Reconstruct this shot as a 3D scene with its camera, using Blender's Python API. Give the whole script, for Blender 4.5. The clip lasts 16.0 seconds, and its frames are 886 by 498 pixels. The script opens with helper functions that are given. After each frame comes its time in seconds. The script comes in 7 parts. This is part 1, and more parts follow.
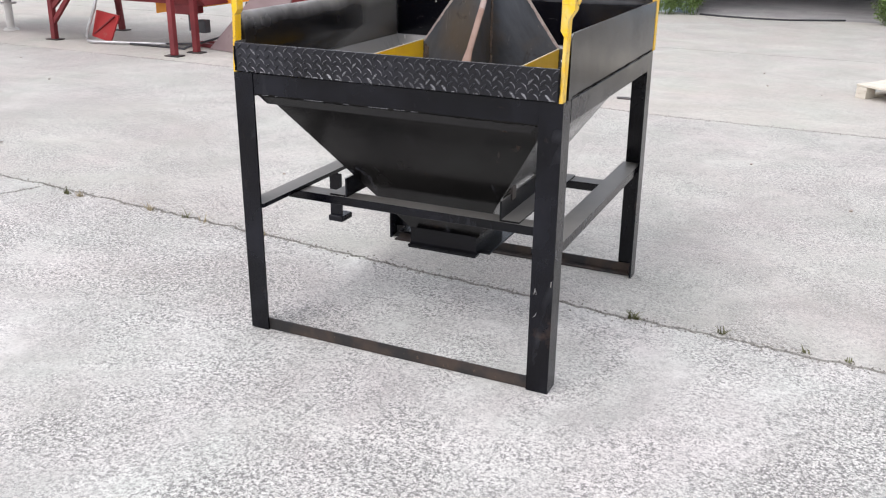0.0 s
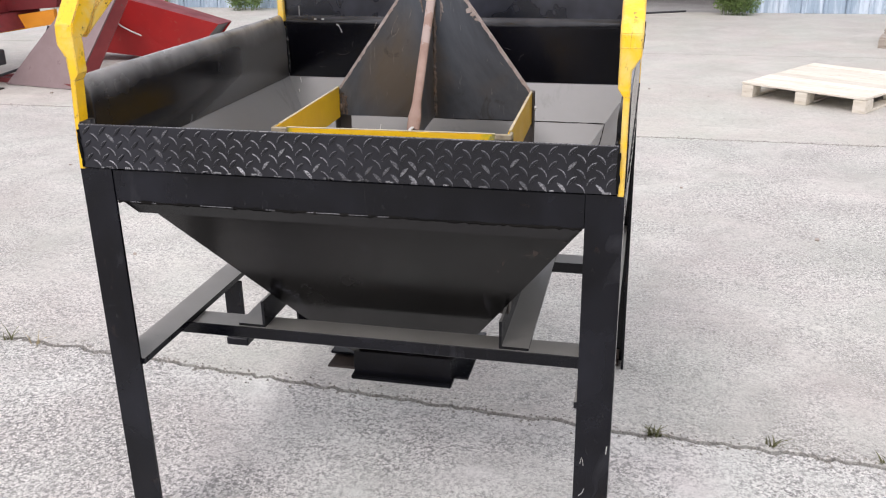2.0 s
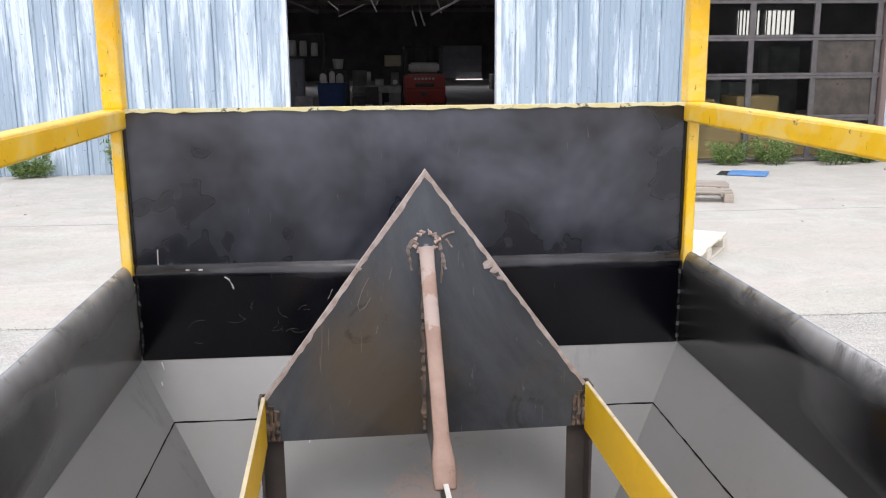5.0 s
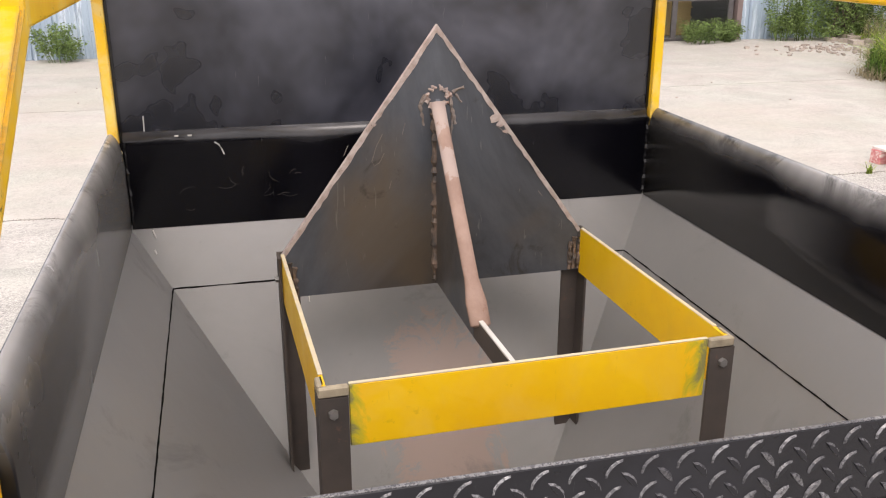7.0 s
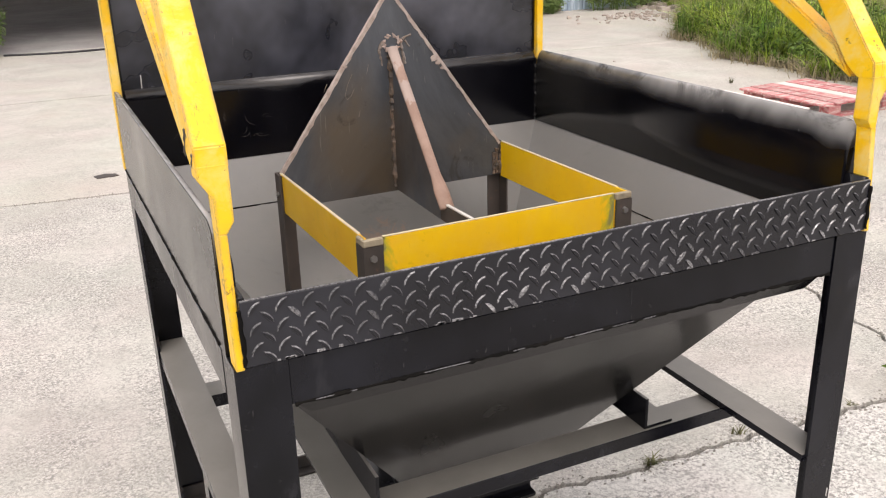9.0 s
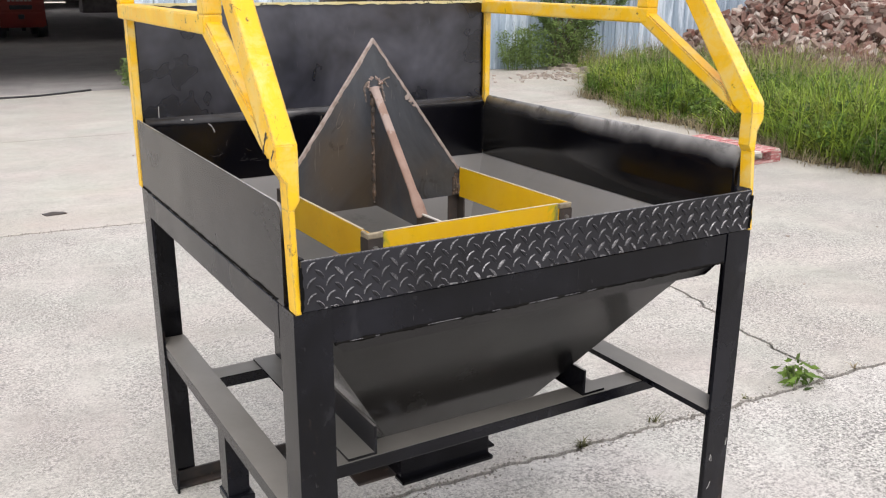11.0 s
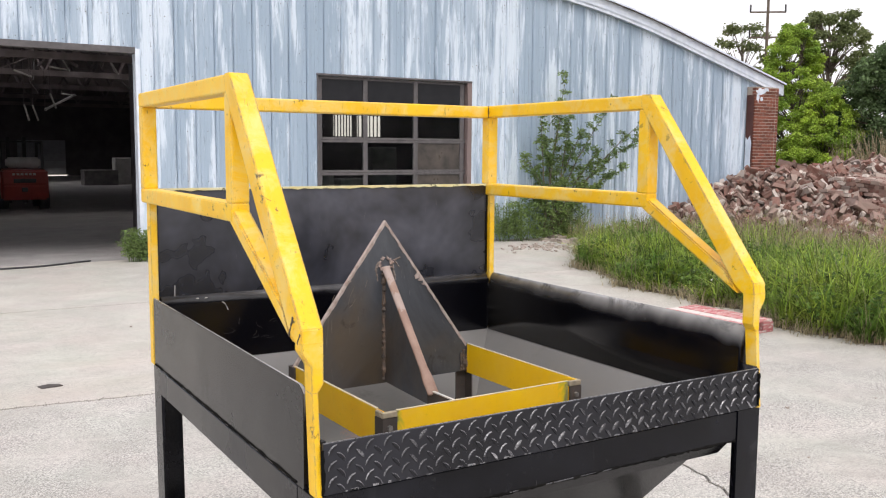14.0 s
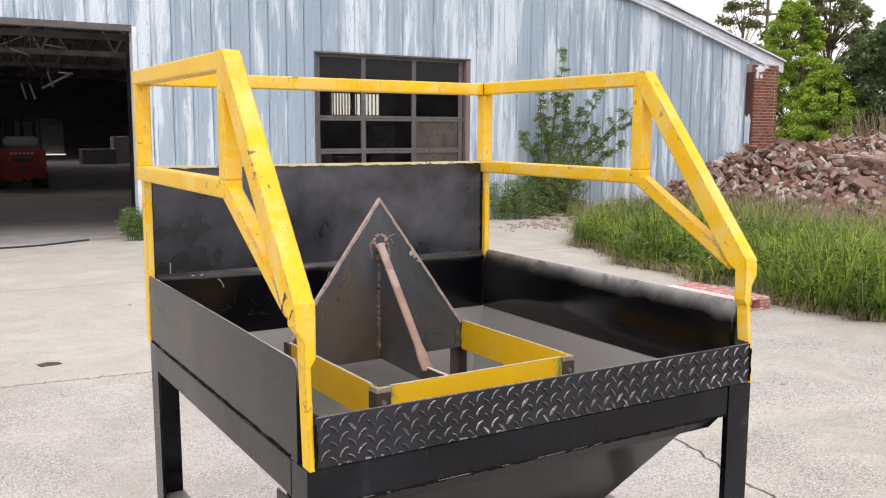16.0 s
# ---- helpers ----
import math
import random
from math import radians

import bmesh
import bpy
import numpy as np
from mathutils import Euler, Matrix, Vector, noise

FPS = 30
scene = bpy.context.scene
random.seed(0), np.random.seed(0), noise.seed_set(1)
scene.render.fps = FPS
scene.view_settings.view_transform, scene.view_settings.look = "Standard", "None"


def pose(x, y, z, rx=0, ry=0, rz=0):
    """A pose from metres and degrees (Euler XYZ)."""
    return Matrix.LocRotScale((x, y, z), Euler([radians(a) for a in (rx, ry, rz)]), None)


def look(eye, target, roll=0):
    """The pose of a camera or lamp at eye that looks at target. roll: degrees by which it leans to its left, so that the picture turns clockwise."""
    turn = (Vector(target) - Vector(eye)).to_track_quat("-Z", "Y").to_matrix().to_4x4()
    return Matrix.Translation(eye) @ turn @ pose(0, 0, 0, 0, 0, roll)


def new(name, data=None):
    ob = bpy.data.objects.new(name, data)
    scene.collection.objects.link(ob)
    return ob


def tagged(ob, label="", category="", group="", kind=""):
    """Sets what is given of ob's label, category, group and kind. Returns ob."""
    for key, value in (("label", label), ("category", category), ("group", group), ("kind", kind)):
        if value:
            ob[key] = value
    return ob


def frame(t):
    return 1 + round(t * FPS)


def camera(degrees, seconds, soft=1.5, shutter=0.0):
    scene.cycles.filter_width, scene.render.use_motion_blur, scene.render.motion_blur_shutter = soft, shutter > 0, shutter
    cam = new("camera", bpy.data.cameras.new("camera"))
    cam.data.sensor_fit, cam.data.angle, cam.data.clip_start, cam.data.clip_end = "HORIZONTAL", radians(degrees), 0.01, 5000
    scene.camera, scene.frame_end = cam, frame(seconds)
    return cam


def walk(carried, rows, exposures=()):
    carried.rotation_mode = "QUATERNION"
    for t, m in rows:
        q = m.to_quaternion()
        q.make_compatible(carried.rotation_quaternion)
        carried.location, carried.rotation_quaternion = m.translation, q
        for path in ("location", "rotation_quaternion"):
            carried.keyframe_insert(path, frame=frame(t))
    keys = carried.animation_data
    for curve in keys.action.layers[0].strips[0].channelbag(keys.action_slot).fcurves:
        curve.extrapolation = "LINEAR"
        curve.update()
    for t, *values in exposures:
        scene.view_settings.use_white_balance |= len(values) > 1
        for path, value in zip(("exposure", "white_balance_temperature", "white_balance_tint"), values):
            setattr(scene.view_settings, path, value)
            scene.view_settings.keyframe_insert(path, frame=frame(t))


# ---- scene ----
SKY, SUN, CLOUD = 0.14, 0.7, (9.0, 9.3, 9.8)
cam = camera(52.5, 16.0, soft=1.15)
PATH = [
    (0, (1.414, -2.613, 1.569), (0.635, -0.915, 0.854), 0.6),
    (0.5, (1.252, -2.371, 1.541), (0.559, -0.637, 0.826), -0.3),
    (1, (1.074, -2.106, 1.569), (0.318, -0.396, 0.859), -1.2),
    (1.5, (0.816, -1.961, 1.573), (0.217, -0.193, 0.856), -1.0),
    (2, (0.647, -1.756, 1.562), (0.223, 0.062, 0.844), -0.9),
    (2.5, (0.491, -1.439, 1.578), (0.14, 0.402, 0.878), -0.8),
    (3, (0.295, -1.226, 1.587), (-0.01, 0.643, 0.943), -0.8),
    (3.5, (0.114, -1.035, 1.64), (-0.028, 0.87, 1.047), -1.4),
    (4, (0.035, -0.818, 1.668), (0.023, 1.121, 1.177), -1.6),
    (4.2, (0.012, -0.733, 1.663), (0.036, 1.222, 1.241), -1.4),
    (6.3, (-0.298, -0.651, 1.623), (0.084, 1.259, 1.168), -0.2),
    (6.5, (-0.323, -0.649, 1.618), (0.082, 1.235, 1.084), -0.2),
    (7, (-0.384, -0.711, 1.598), (0.069, 1.121, 0.936), 0.0),
    (7.5, (-0.425, -0.859, 1.61), (0.025, 0.975, 0.952), 0.8),
    (8, (-0.501, -0.989, 1.62), (-0.045, 0.857, 1.0), 0.8),
    (8.5, (-0.681, -1.059, 1.603), (-0.064, 0.739, 0.981), -0.4),
    (9, (-0.81, -1.143, 1.598), (-0.03, 0.562, 0.902), -1.6),
    (9.2, (-0.834, -1.223, 1.591), (-0.034, 0.465, 0.876), -1.9),
    (11.3, (-1.214, -1.503, 1.624), (-0.215, 0.153, 1.113), 0.4),
    (11.5, (-1.233, -1.509, 1.63), (-0.225, 0.159, 1.18), 0.3),
    (12, (-1.252, -1.507, 1.639), (-0.234, 0.178, 1.284), 0.2),
    (12.5, (-1.253, -1.504, 1.664), (-0.231, 0.194, 1.392), 0.1),
    (13, (-1.248, -1.498, 1.662), (-0.221, 0.207, 1.461), 0.1),
    (13.5, (-1.247, -1.5, 1.659), (-0.219, 0.204, 1.463), 0.3),
    (14, (-1.244, -1.502, 1.653), (-0.216, 0.2, 1.437), 0.4),
    (14.5, (-1.242, -1.503, 1.651), (-0.215, 0.197, 1.417), 0.4),
    (15, (-1.236, -1.506, 1.653), (-0.21, 0.192, 1.4), 0.4),
    (15.5, (-1.234, -1.513, 1.651), (-0.208, 0.184, 1.391), 0.4),
    (16, (-1.236, -1.519, 1.649), (-0.21, 0.177, 1.386), 0.3),
]
EXPOSURES = [(0, 0.33, 6400, 15), (2.5, 0.38, 6550, 17), (4, 0.52, 6250, 14), (6.5, 0.56, 6950, 18), (7.5, 0.56, 7150, 19), (9, 0.46, 7150, 17), (11.5, 0.32, 6650, 14), (12.5, 0.32, 6500, 11), (13.5, 0.31, 6650, 14), (16, 0.30, 6950, 17)]
walk(cam, [(t, look(eye, target, roll)) for t, eye, target, roll in PATH], EXPOSURES)

# ---- light ----
world = bpy.data.worlds.new("overcast_sky")
scene.world = world
world.use_nodes = True
wn, wl = world.node_tree.nodes, world.node_tree.links
sky = wn.new("ShaderNodeTexSky")
sky.sky_type, sky.sun_disc = "NISHITA", False
sky.sun_elevation, sky.sun_rotation = radians(58), radians(200)
sky.air_density, sky.dust_density = 1.6, 4.0
pale = wn.new("ShaderNodeHueSaturation")
pale.inputs["Saturation"].default_value = 0.22
wl.new(sky.outputs["Color"], pale.inputs["Color"])
cloud = wn.new("ShaderNodeMix")
cloud.data_type = "RGBA"
cloud.inputs["Factor"].default_value = 0.6
wl.new(pale.outputs["Color"], cloud.inputs["A"])
cloud.inputs["B"].default_value = (*CLOUD, 1)
wl.new(cloud.outputs["Result"], wn["Background"].inputs["Color"])
wn["Background"].inputs["Strength"].default_value = SKY

sun = new("sun", bpy.data.lights.new("sun", "SUN"))
sun.data.energy, sun.data.angle, sun.data.color = SUN, radians(28), (1.0, 0.98, 0.95)
sun.matrix_world = look((0, 0, 30), (0 + 30 * math.tan(radians(32)) * math.sin(radians(20)), 30 * math.tan(radians(32)) * math.cos(radians(20)), 0))


# ---- materials ----
def nodes_of(name):
    m = bpy.data.materials.new(name)
    m.use_nodes = True
    return m, m.node_tree.nodes, m.node_tree.links, m.node_tree.nodes["Principled BSDF"]


def noise_tex(n, l, coord, scale, detail=4.0, stretch=(1, 1, 1), rough=0.55, distort=0.0):
    mp = n.new("ShaderNodeMapping")
    mp.inputs["Scale"].default_value = stretch
    l.new(coord, mp.inputs["Vector"])
    t = n.new("ShaderNodeTexNoise")
    t.inputs["Scale"].default_value, t.inputs["Detail"].default_value = scale, detail
    t.inputs["Roughness"].default_value, t.inputs["Distortion"].default_value = rough, distort
    l.new(mp.outputs["Vector"], t.inputs["Vector"])
    return t.outputs["Fac"]


def ramp(n, l, fac, a, b, lo=0.0, hi=1.0):
    r = n.new("ShaderNodeMapRange")
    r.inputs["From Min"].default_value, r.inputs["From Max"].default_value = a, b
    r.inputs["To Min"].default_value, r.inputs["To Max"].default_value = lo, hi
    l.new(fac, r.inputs["Value"])
    return r.outputs["Result"]


def mix(n, l, fac, a, b, blend="MIX"):
    x = n.new("ShaderNodeMix")
    x.data_type, x.blend_type = "RGBA", blend
    if isinstance(fac, float):
        x.inputs["Factor"].default_value = fac
    else:
        l.new(fac, x.inputs["Factor"])
    for sock, v in ((x.inputs["A"], a), (x.inputs["B"], b)):
        if isinstance(v, tuple):
            sock.default_value = (*v, 1)
        else:
            l.new(v, sock)
    return x.outputs["Result"]


def bump(n, l, b, height, strength, dist):
    x = n.new("ShaderNodeBump")
    x.inputs["Strength"].default_value, x.inputs["Distance"].default_value = strength, dist
    l.new(height, x.inputs["Height"])
    l.new(x.outputs["Normal"], b.inputs["Normal"])


def surface(name, c1, c2, rough=0.5, rough2=None, scale=5.0, lo=0.35, hi=0.65, metallic=0.0, spot=None, spot_at=(0.62, 0.7), spot_scale=14.0,
            bump_s=0.2, bump_scale=60.0, bump_d=0.002, stretch=(1, 1, 1), random_value=0.0, spec=0.5, detail=5.0):
    """Two tones mixed by a large noise, spots by a second one, fine relief by a third."""
    m, n, l, b = nodes_of(name)
    co = n.new("ShaderNodeTexCoord").outputs["Object"]
    big = noise_tex(n, l, co, scale, detail, stretch)
    col = mix(n, l, ramp(n, l, big, lo, hi), c1, c2)
    fine = noise_tex(n, l, co, bump_scale, 3.0, stretch)
    if spot:
        s = noise_tex(n, l, co, spot_scale, 6.0, stretch, 0.7)
        col = mix(n, l, ramp(n, l, s, *spot_at), col, spot)
    if random_value:
        info = n.new("ShaderNodeObjectInfo")
        hsv = n.new("ShaderNodeHueSaturation")
        l.new(ramp(n, l, info.outputs["Random"], 0, 1, 1 - random_value, 1 + random_value), hsv.inputs["Value"])
        l.new(col, hsv.inputs["Color"])
        col = hsv.outputs["Color"]
    l.new(col, b.inputs["Base Color"])
    l.new(ramp(n, l, big, 0.3, 0.7, rough, rough if rough2 is None else rough2), b.inputs["Roughness"])
    b.inputs["Metallic"].default_value = metallic
    b.inputs["Specular IOR Level"].default_value = spec
    bump(n, l, b, fine, bump_s, bump_d)
    return m


def leafy(name, c1, c2, scale=3.0, vary=0.35):
    m, n, l, b = nodes_of(name)
    co = n.new("ShaderNodeTexCoord").outputs["Object"]
    geo = n.new("ShaderNodeNewGeometry")
    f = noise_tex(n, l, co, scale, 3.0)
    col = mix(n, l, ramp(n, l, f, 0.35, 0.65), c1, c2)
    hsv = n.new("ShaderNodeHueSaturation")
    l.new(ramp(n, l, geo.outputs["Random Per Island"], 0, 1, 1 - vary, 1 + vary), hsv.inputs["Value"])
    l.new(col, hsv.inputs["Color"])
    l.new(hsv.outputs["Color"], b.inputs["Base Color"])
    b.inputs["Roughness"].default_value = 0.6
    tr = n.new("ShaderNodeBsdfTranslucent")
    l.new(hsv.outputs["Color"], tr.inputs["Color"])
    mx = n.new("ShaderNodeMixShader")
    mx.inputs["Fac"].default_value = 0.42
    l.new(b.outputs["BSDF"], mx.inputs[1])
    l.new(tr.outputs["BSDF"], mx.inputs[2])
    l.new(mx.outputs["Shader"], n["Material Output"].inputs["Surface"])
    return m


def concrete(name, light, dark, stain, speck):
    """Weathered concrete: wide stains, hand-sized blotches, worn tracks, and an uneven grain of bared aggregate."""
    m, n, l, b = nodes_of(name)
    co = n.new("ShaderNodeTexCoord").outputs["Object"]
    big = noise_tex(n, l, co, 0.45, 7.0, (1, 1, 1), 0.65, 0.9)
    mid = noise_tex(n, l, co, 1.9, 8.0, (1, 1, 1), 0.72, 0.5)
    track = noise_tex(n, l, co, 1.3, 6.0, (0.35, 1.3, 1), 0.65, 0.7)
    small = noise_tex(n, l, co, 19.0, 6.0, (1, 1, 1), 0.75)
    col = mix(n, l, ramp(n, l, mid, 0.38, 0.62), light, dark)
    col = mix(n, l, ramp(n, l, big, 0.46, 0.66, 0.0, 0.75), col, stain)
    col = mix(n, l, ramp(n, l, track, 0.52, 0.70, 0.0, 0.6), col, (light[0] * 1.12, light[1] * 1.12, light[2] * 1.1))
    col = mix(n, l, ramp(n, l, small, 0.5, 0.70, 0.0, 0.5), col, (dark[0] * 0.70, dark[1] * 0.70, dark[2] * 0.70))
    patch = ramp(n, l, noise_tex(n, l, co, 1.0, 9.0, (1, 1, 1), 0.78, 0.9), 0.36, 0.58, 0.12, 1.0)
    grit = noise_tex(n, l, co, 78.0, 3.0, (1, 1, 1), 0.75, 0.3)
    pebble = noise_tex(n, l, co, 120.0, 3.0, (1, 1, 1), 0.7)
    dots = n.new("ShaderNodeMath")
    dots.operation = "MULTIPLY"
    l.new(ramp(n, l, grit, 0.505, 0.56, 0.0, speck), dots.inputs[0])
    l.new(patch, dots.inputs[1])
    pale = n.new("ShaderNodeMath")
    pale.operation = "MULTIPLY"
    l.new(ramp(n, l, pebble, 0.48, 0.57, 0.0, speck), pale.inputs[0])
    l.new(patch, pale.inputs[1])
    tone = noise_tex(n, l, co, 1.4, 4.0, (1, 1, 1), 0.6)
    hue = mix(n, l, ramp(n, l, tone, 0.35, 0.65), (0.93, 1.0, 0.97), (1.0, 0.975, 0.985))
    col = mix(n, l, 0.8, col, hue, "MULTIPLY")
    col = mix(n, l, pale.outputs[0], col, (0.80, 0.77, 0.735))
    col = mix(n, l, dots.outputs[0], col, (0.145, 0.14, 0.135))
    pit = noise_tex(n, l, co, 33.0, 4.0, (1, 1, 1), 0.7)
    col = mix(n, l, ramp(n, l, pit, 0.66, 0.72, 0.0, speck * 0.6), col, (0.13, 0.125, 0.12))
    coarse = noise_tex(n, l, co, 34.0, 6.0, (1, 1, 1), 0.85, 0.4)
    clump = n.new("ShaderNodeMath")
    clump.operation = "MULTIPLY"
    l.new(ramp(n, l, coarse, 0.525, 0.57, 0.0, speck * 0.9), clump.inputs[0])
    l.new(patch, clump.inputs[1])
    col = mix(n, l, clump.outputs[0], col, (0.19, 0.184, 0.178))
    l.new(col, b.inputs["Base Color"])
    b.inputs["Roughness"].default_value = 0.9
    b.inputs["Specular IOR Level"].default_value = 0.25
    bump(n, l, b, coarse, 0.5, 0.005)
    return m


def black_paint(name, base, dusty, r1, r2, dust=0.35, spec=0.28, rim=None, scuff=0.12, film=0.03, cloud_scale=3.2, rust=False, soft_cloud=6.0, film_rough=0.35, stain=0.0):
    """Semi-gloss black enamel with thin dust; rim = (z from, z to, colour) adds a pale top-edge band: scuffs and
    painted sky sheen.
    """
    m, n, l, b = nodes_of(name)
    co = n.new("ShaderNodeTexCoord").outputs["Object"]
    cloud = noise_tex(n, l, co, cloud_scale, soft_cloud, (1, 1, 1), 0.62, 0.25)
    streak = noise_tex(n, l, co, 14.0, 6.0, (1, 1, 0.35), 0.7)
    fine = noise_tex(n, l, co, 55.0, 5.0, (1, 1, 1), 0.7)
    col = mix(n, l, ramp(n, l, cloud, 0.42, 0.72, 0.0, dust), base, dusty)
    col = mix(n, l, ramp(n, l, fine, 0.64, 0.76, 0.0, dust * 0.3), col, (0.09, 0.088, 0.085))
    col = mix(n, l, ramp(n, l, streak, 0.70, 0.76, 0.0, dust * 0.7), col, (0.14, 0.136, 0.13))
    scr = noise_tex(n, l, co, 30.0, 2.0, (6, 6, 0.6), 0.5, 1.5)
    col = mix(n, l, ramp(n, l, scr, 0.745, 0.76, 0.0, scuff), col, (0.3, 0.29, 0.28))
    if stain:
        blot = noise_tex(n, l, co, 7.0, 9.0, (1, 1, 0.7), 0.78, 0.7)
        col = mix(n, l, ramp(n, l, blot, 0.60, 0.68, 0.0, stain), col, (0.060, 0.038, 0.028))
        wiped = noise_tex(n, l, co, 4.0, 5.0, (1.6, 1.6, 0.4), 0.6, 1.2)
        col = mix(n, l, ramp(n, l, wiped, 0.60, 0.68, 0.0, stain * 0.6), col, (0.050, 0.051, 0.058))
    rough = ramp(n, l, cloud, 0.3, 0.7, r1, r2)
    if rust:
        # salmon rust dust that has settled low in the middle of the funnel
        low = n.new("ShaderNodeSeparateXYZ")
        l.new(co, low.inputs[0])
        away = n.new("ShaderNodeMath")
        away.operation = "ABSOLUTE"
        shift = n.new("ShaderNodeMath")
        shift.operation = "SUBTRACT"
        l.new(low.outputs["X"], shift.inputs[0])
        shift.inputs[1].default_value = 0.03
        l.new(shift.outputs[0], away.inputs[0])
        a1 = n.new("ShaderNodeMath")
        a1.operation = "MULTIPLY"
        l.new(ramp(n, l, low.outputs["Z"], 0.86, 0.72, 0.0, 1.0), a1.inputs[0])
        l.new(ramp(n, l, away.outputs[0], 0.18, 0.05, 0.0, 1.0), a1.inputs[1])
        a2 = n.new("ShaderNodeMath")
        a2.operation = "ADD"
        l.new(a1.outputs[0], a2.inputs[0])
        l.new(ramp(n, l, noise_tex(n, l, co, 13.0, 9.0, (1, 1, 0.6), 0.8, 0.8), 0.3, 0.7, -0.55, 0.55), a2.inputs[1])
        col = mix(n, l, ramp(n, l, a2.outputs[0], 0.50, 0.66, 0.0, 0.8), col, (0.30, 0.215, 0.18))
        col = mix(n, l, ramp(n, l, noise_tex(n, l, co, 3.5, 7.0, (1, 1, 1), 0.7, 1.0), 0.58, 0.70, 0.0, 0.55), col, (0.10, 0.098, 0.095))
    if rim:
        # pale by height: scuffed paint plus the roll's sky reflection, painted in
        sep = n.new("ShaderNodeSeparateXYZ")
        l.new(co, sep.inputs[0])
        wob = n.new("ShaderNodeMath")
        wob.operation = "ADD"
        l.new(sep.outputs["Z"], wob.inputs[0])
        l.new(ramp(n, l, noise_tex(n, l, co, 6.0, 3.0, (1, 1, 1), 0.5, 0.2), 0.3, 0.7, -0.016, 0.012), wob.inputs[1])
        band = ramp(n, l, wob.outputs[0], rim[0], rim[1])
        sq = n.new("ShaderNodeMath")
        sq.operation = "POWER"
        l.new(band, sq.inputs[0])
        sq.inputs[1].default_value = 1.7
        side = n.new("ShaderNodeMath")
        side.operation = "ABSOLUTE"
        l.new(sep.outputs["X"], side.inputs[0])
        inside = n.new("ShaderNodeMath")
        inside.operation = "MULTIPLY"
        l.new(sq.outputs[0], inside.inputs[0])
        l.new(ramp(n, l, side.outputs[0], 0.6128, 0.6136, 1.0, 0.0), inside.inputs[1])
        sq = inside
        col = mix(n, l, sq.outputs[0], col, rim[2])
        chip = noise_tex(n, l, co, 11.0, 7.0, (1, 0.7, 1), 0.7, 0.5)
        rub = n.new("ShaderNodeMath")
        rub.operation = "MULTIPLY"
        l.new(sq.outputs[0], rub.inputs[0])
        l.new(ramp(n, l, chip, 0.50, 0.62, 0.0, 0.85), rub.inputs[1])
        col = mix(n, l, rub.outputs[0], col, (0.03, 0.03, 0.031))
    l.new(col, b.inputs["Base Color"])
    l.new(rough, b.inputs["Roughness"])
    b.inputs["Specular IOR Level"].default_value = spec
    b.inputs["Sheen Weight"].default_value, b.inputs["Sheen Roughness"].default_value = film, film_rough
    b.inputs["Sheen Tint"].default_value = (0.95, 0.92, 0.88, 1)
    bump(n, l, b, noise_tex(n, l, co, 7.0, 3.0), 0.10, 0.01)
    return m


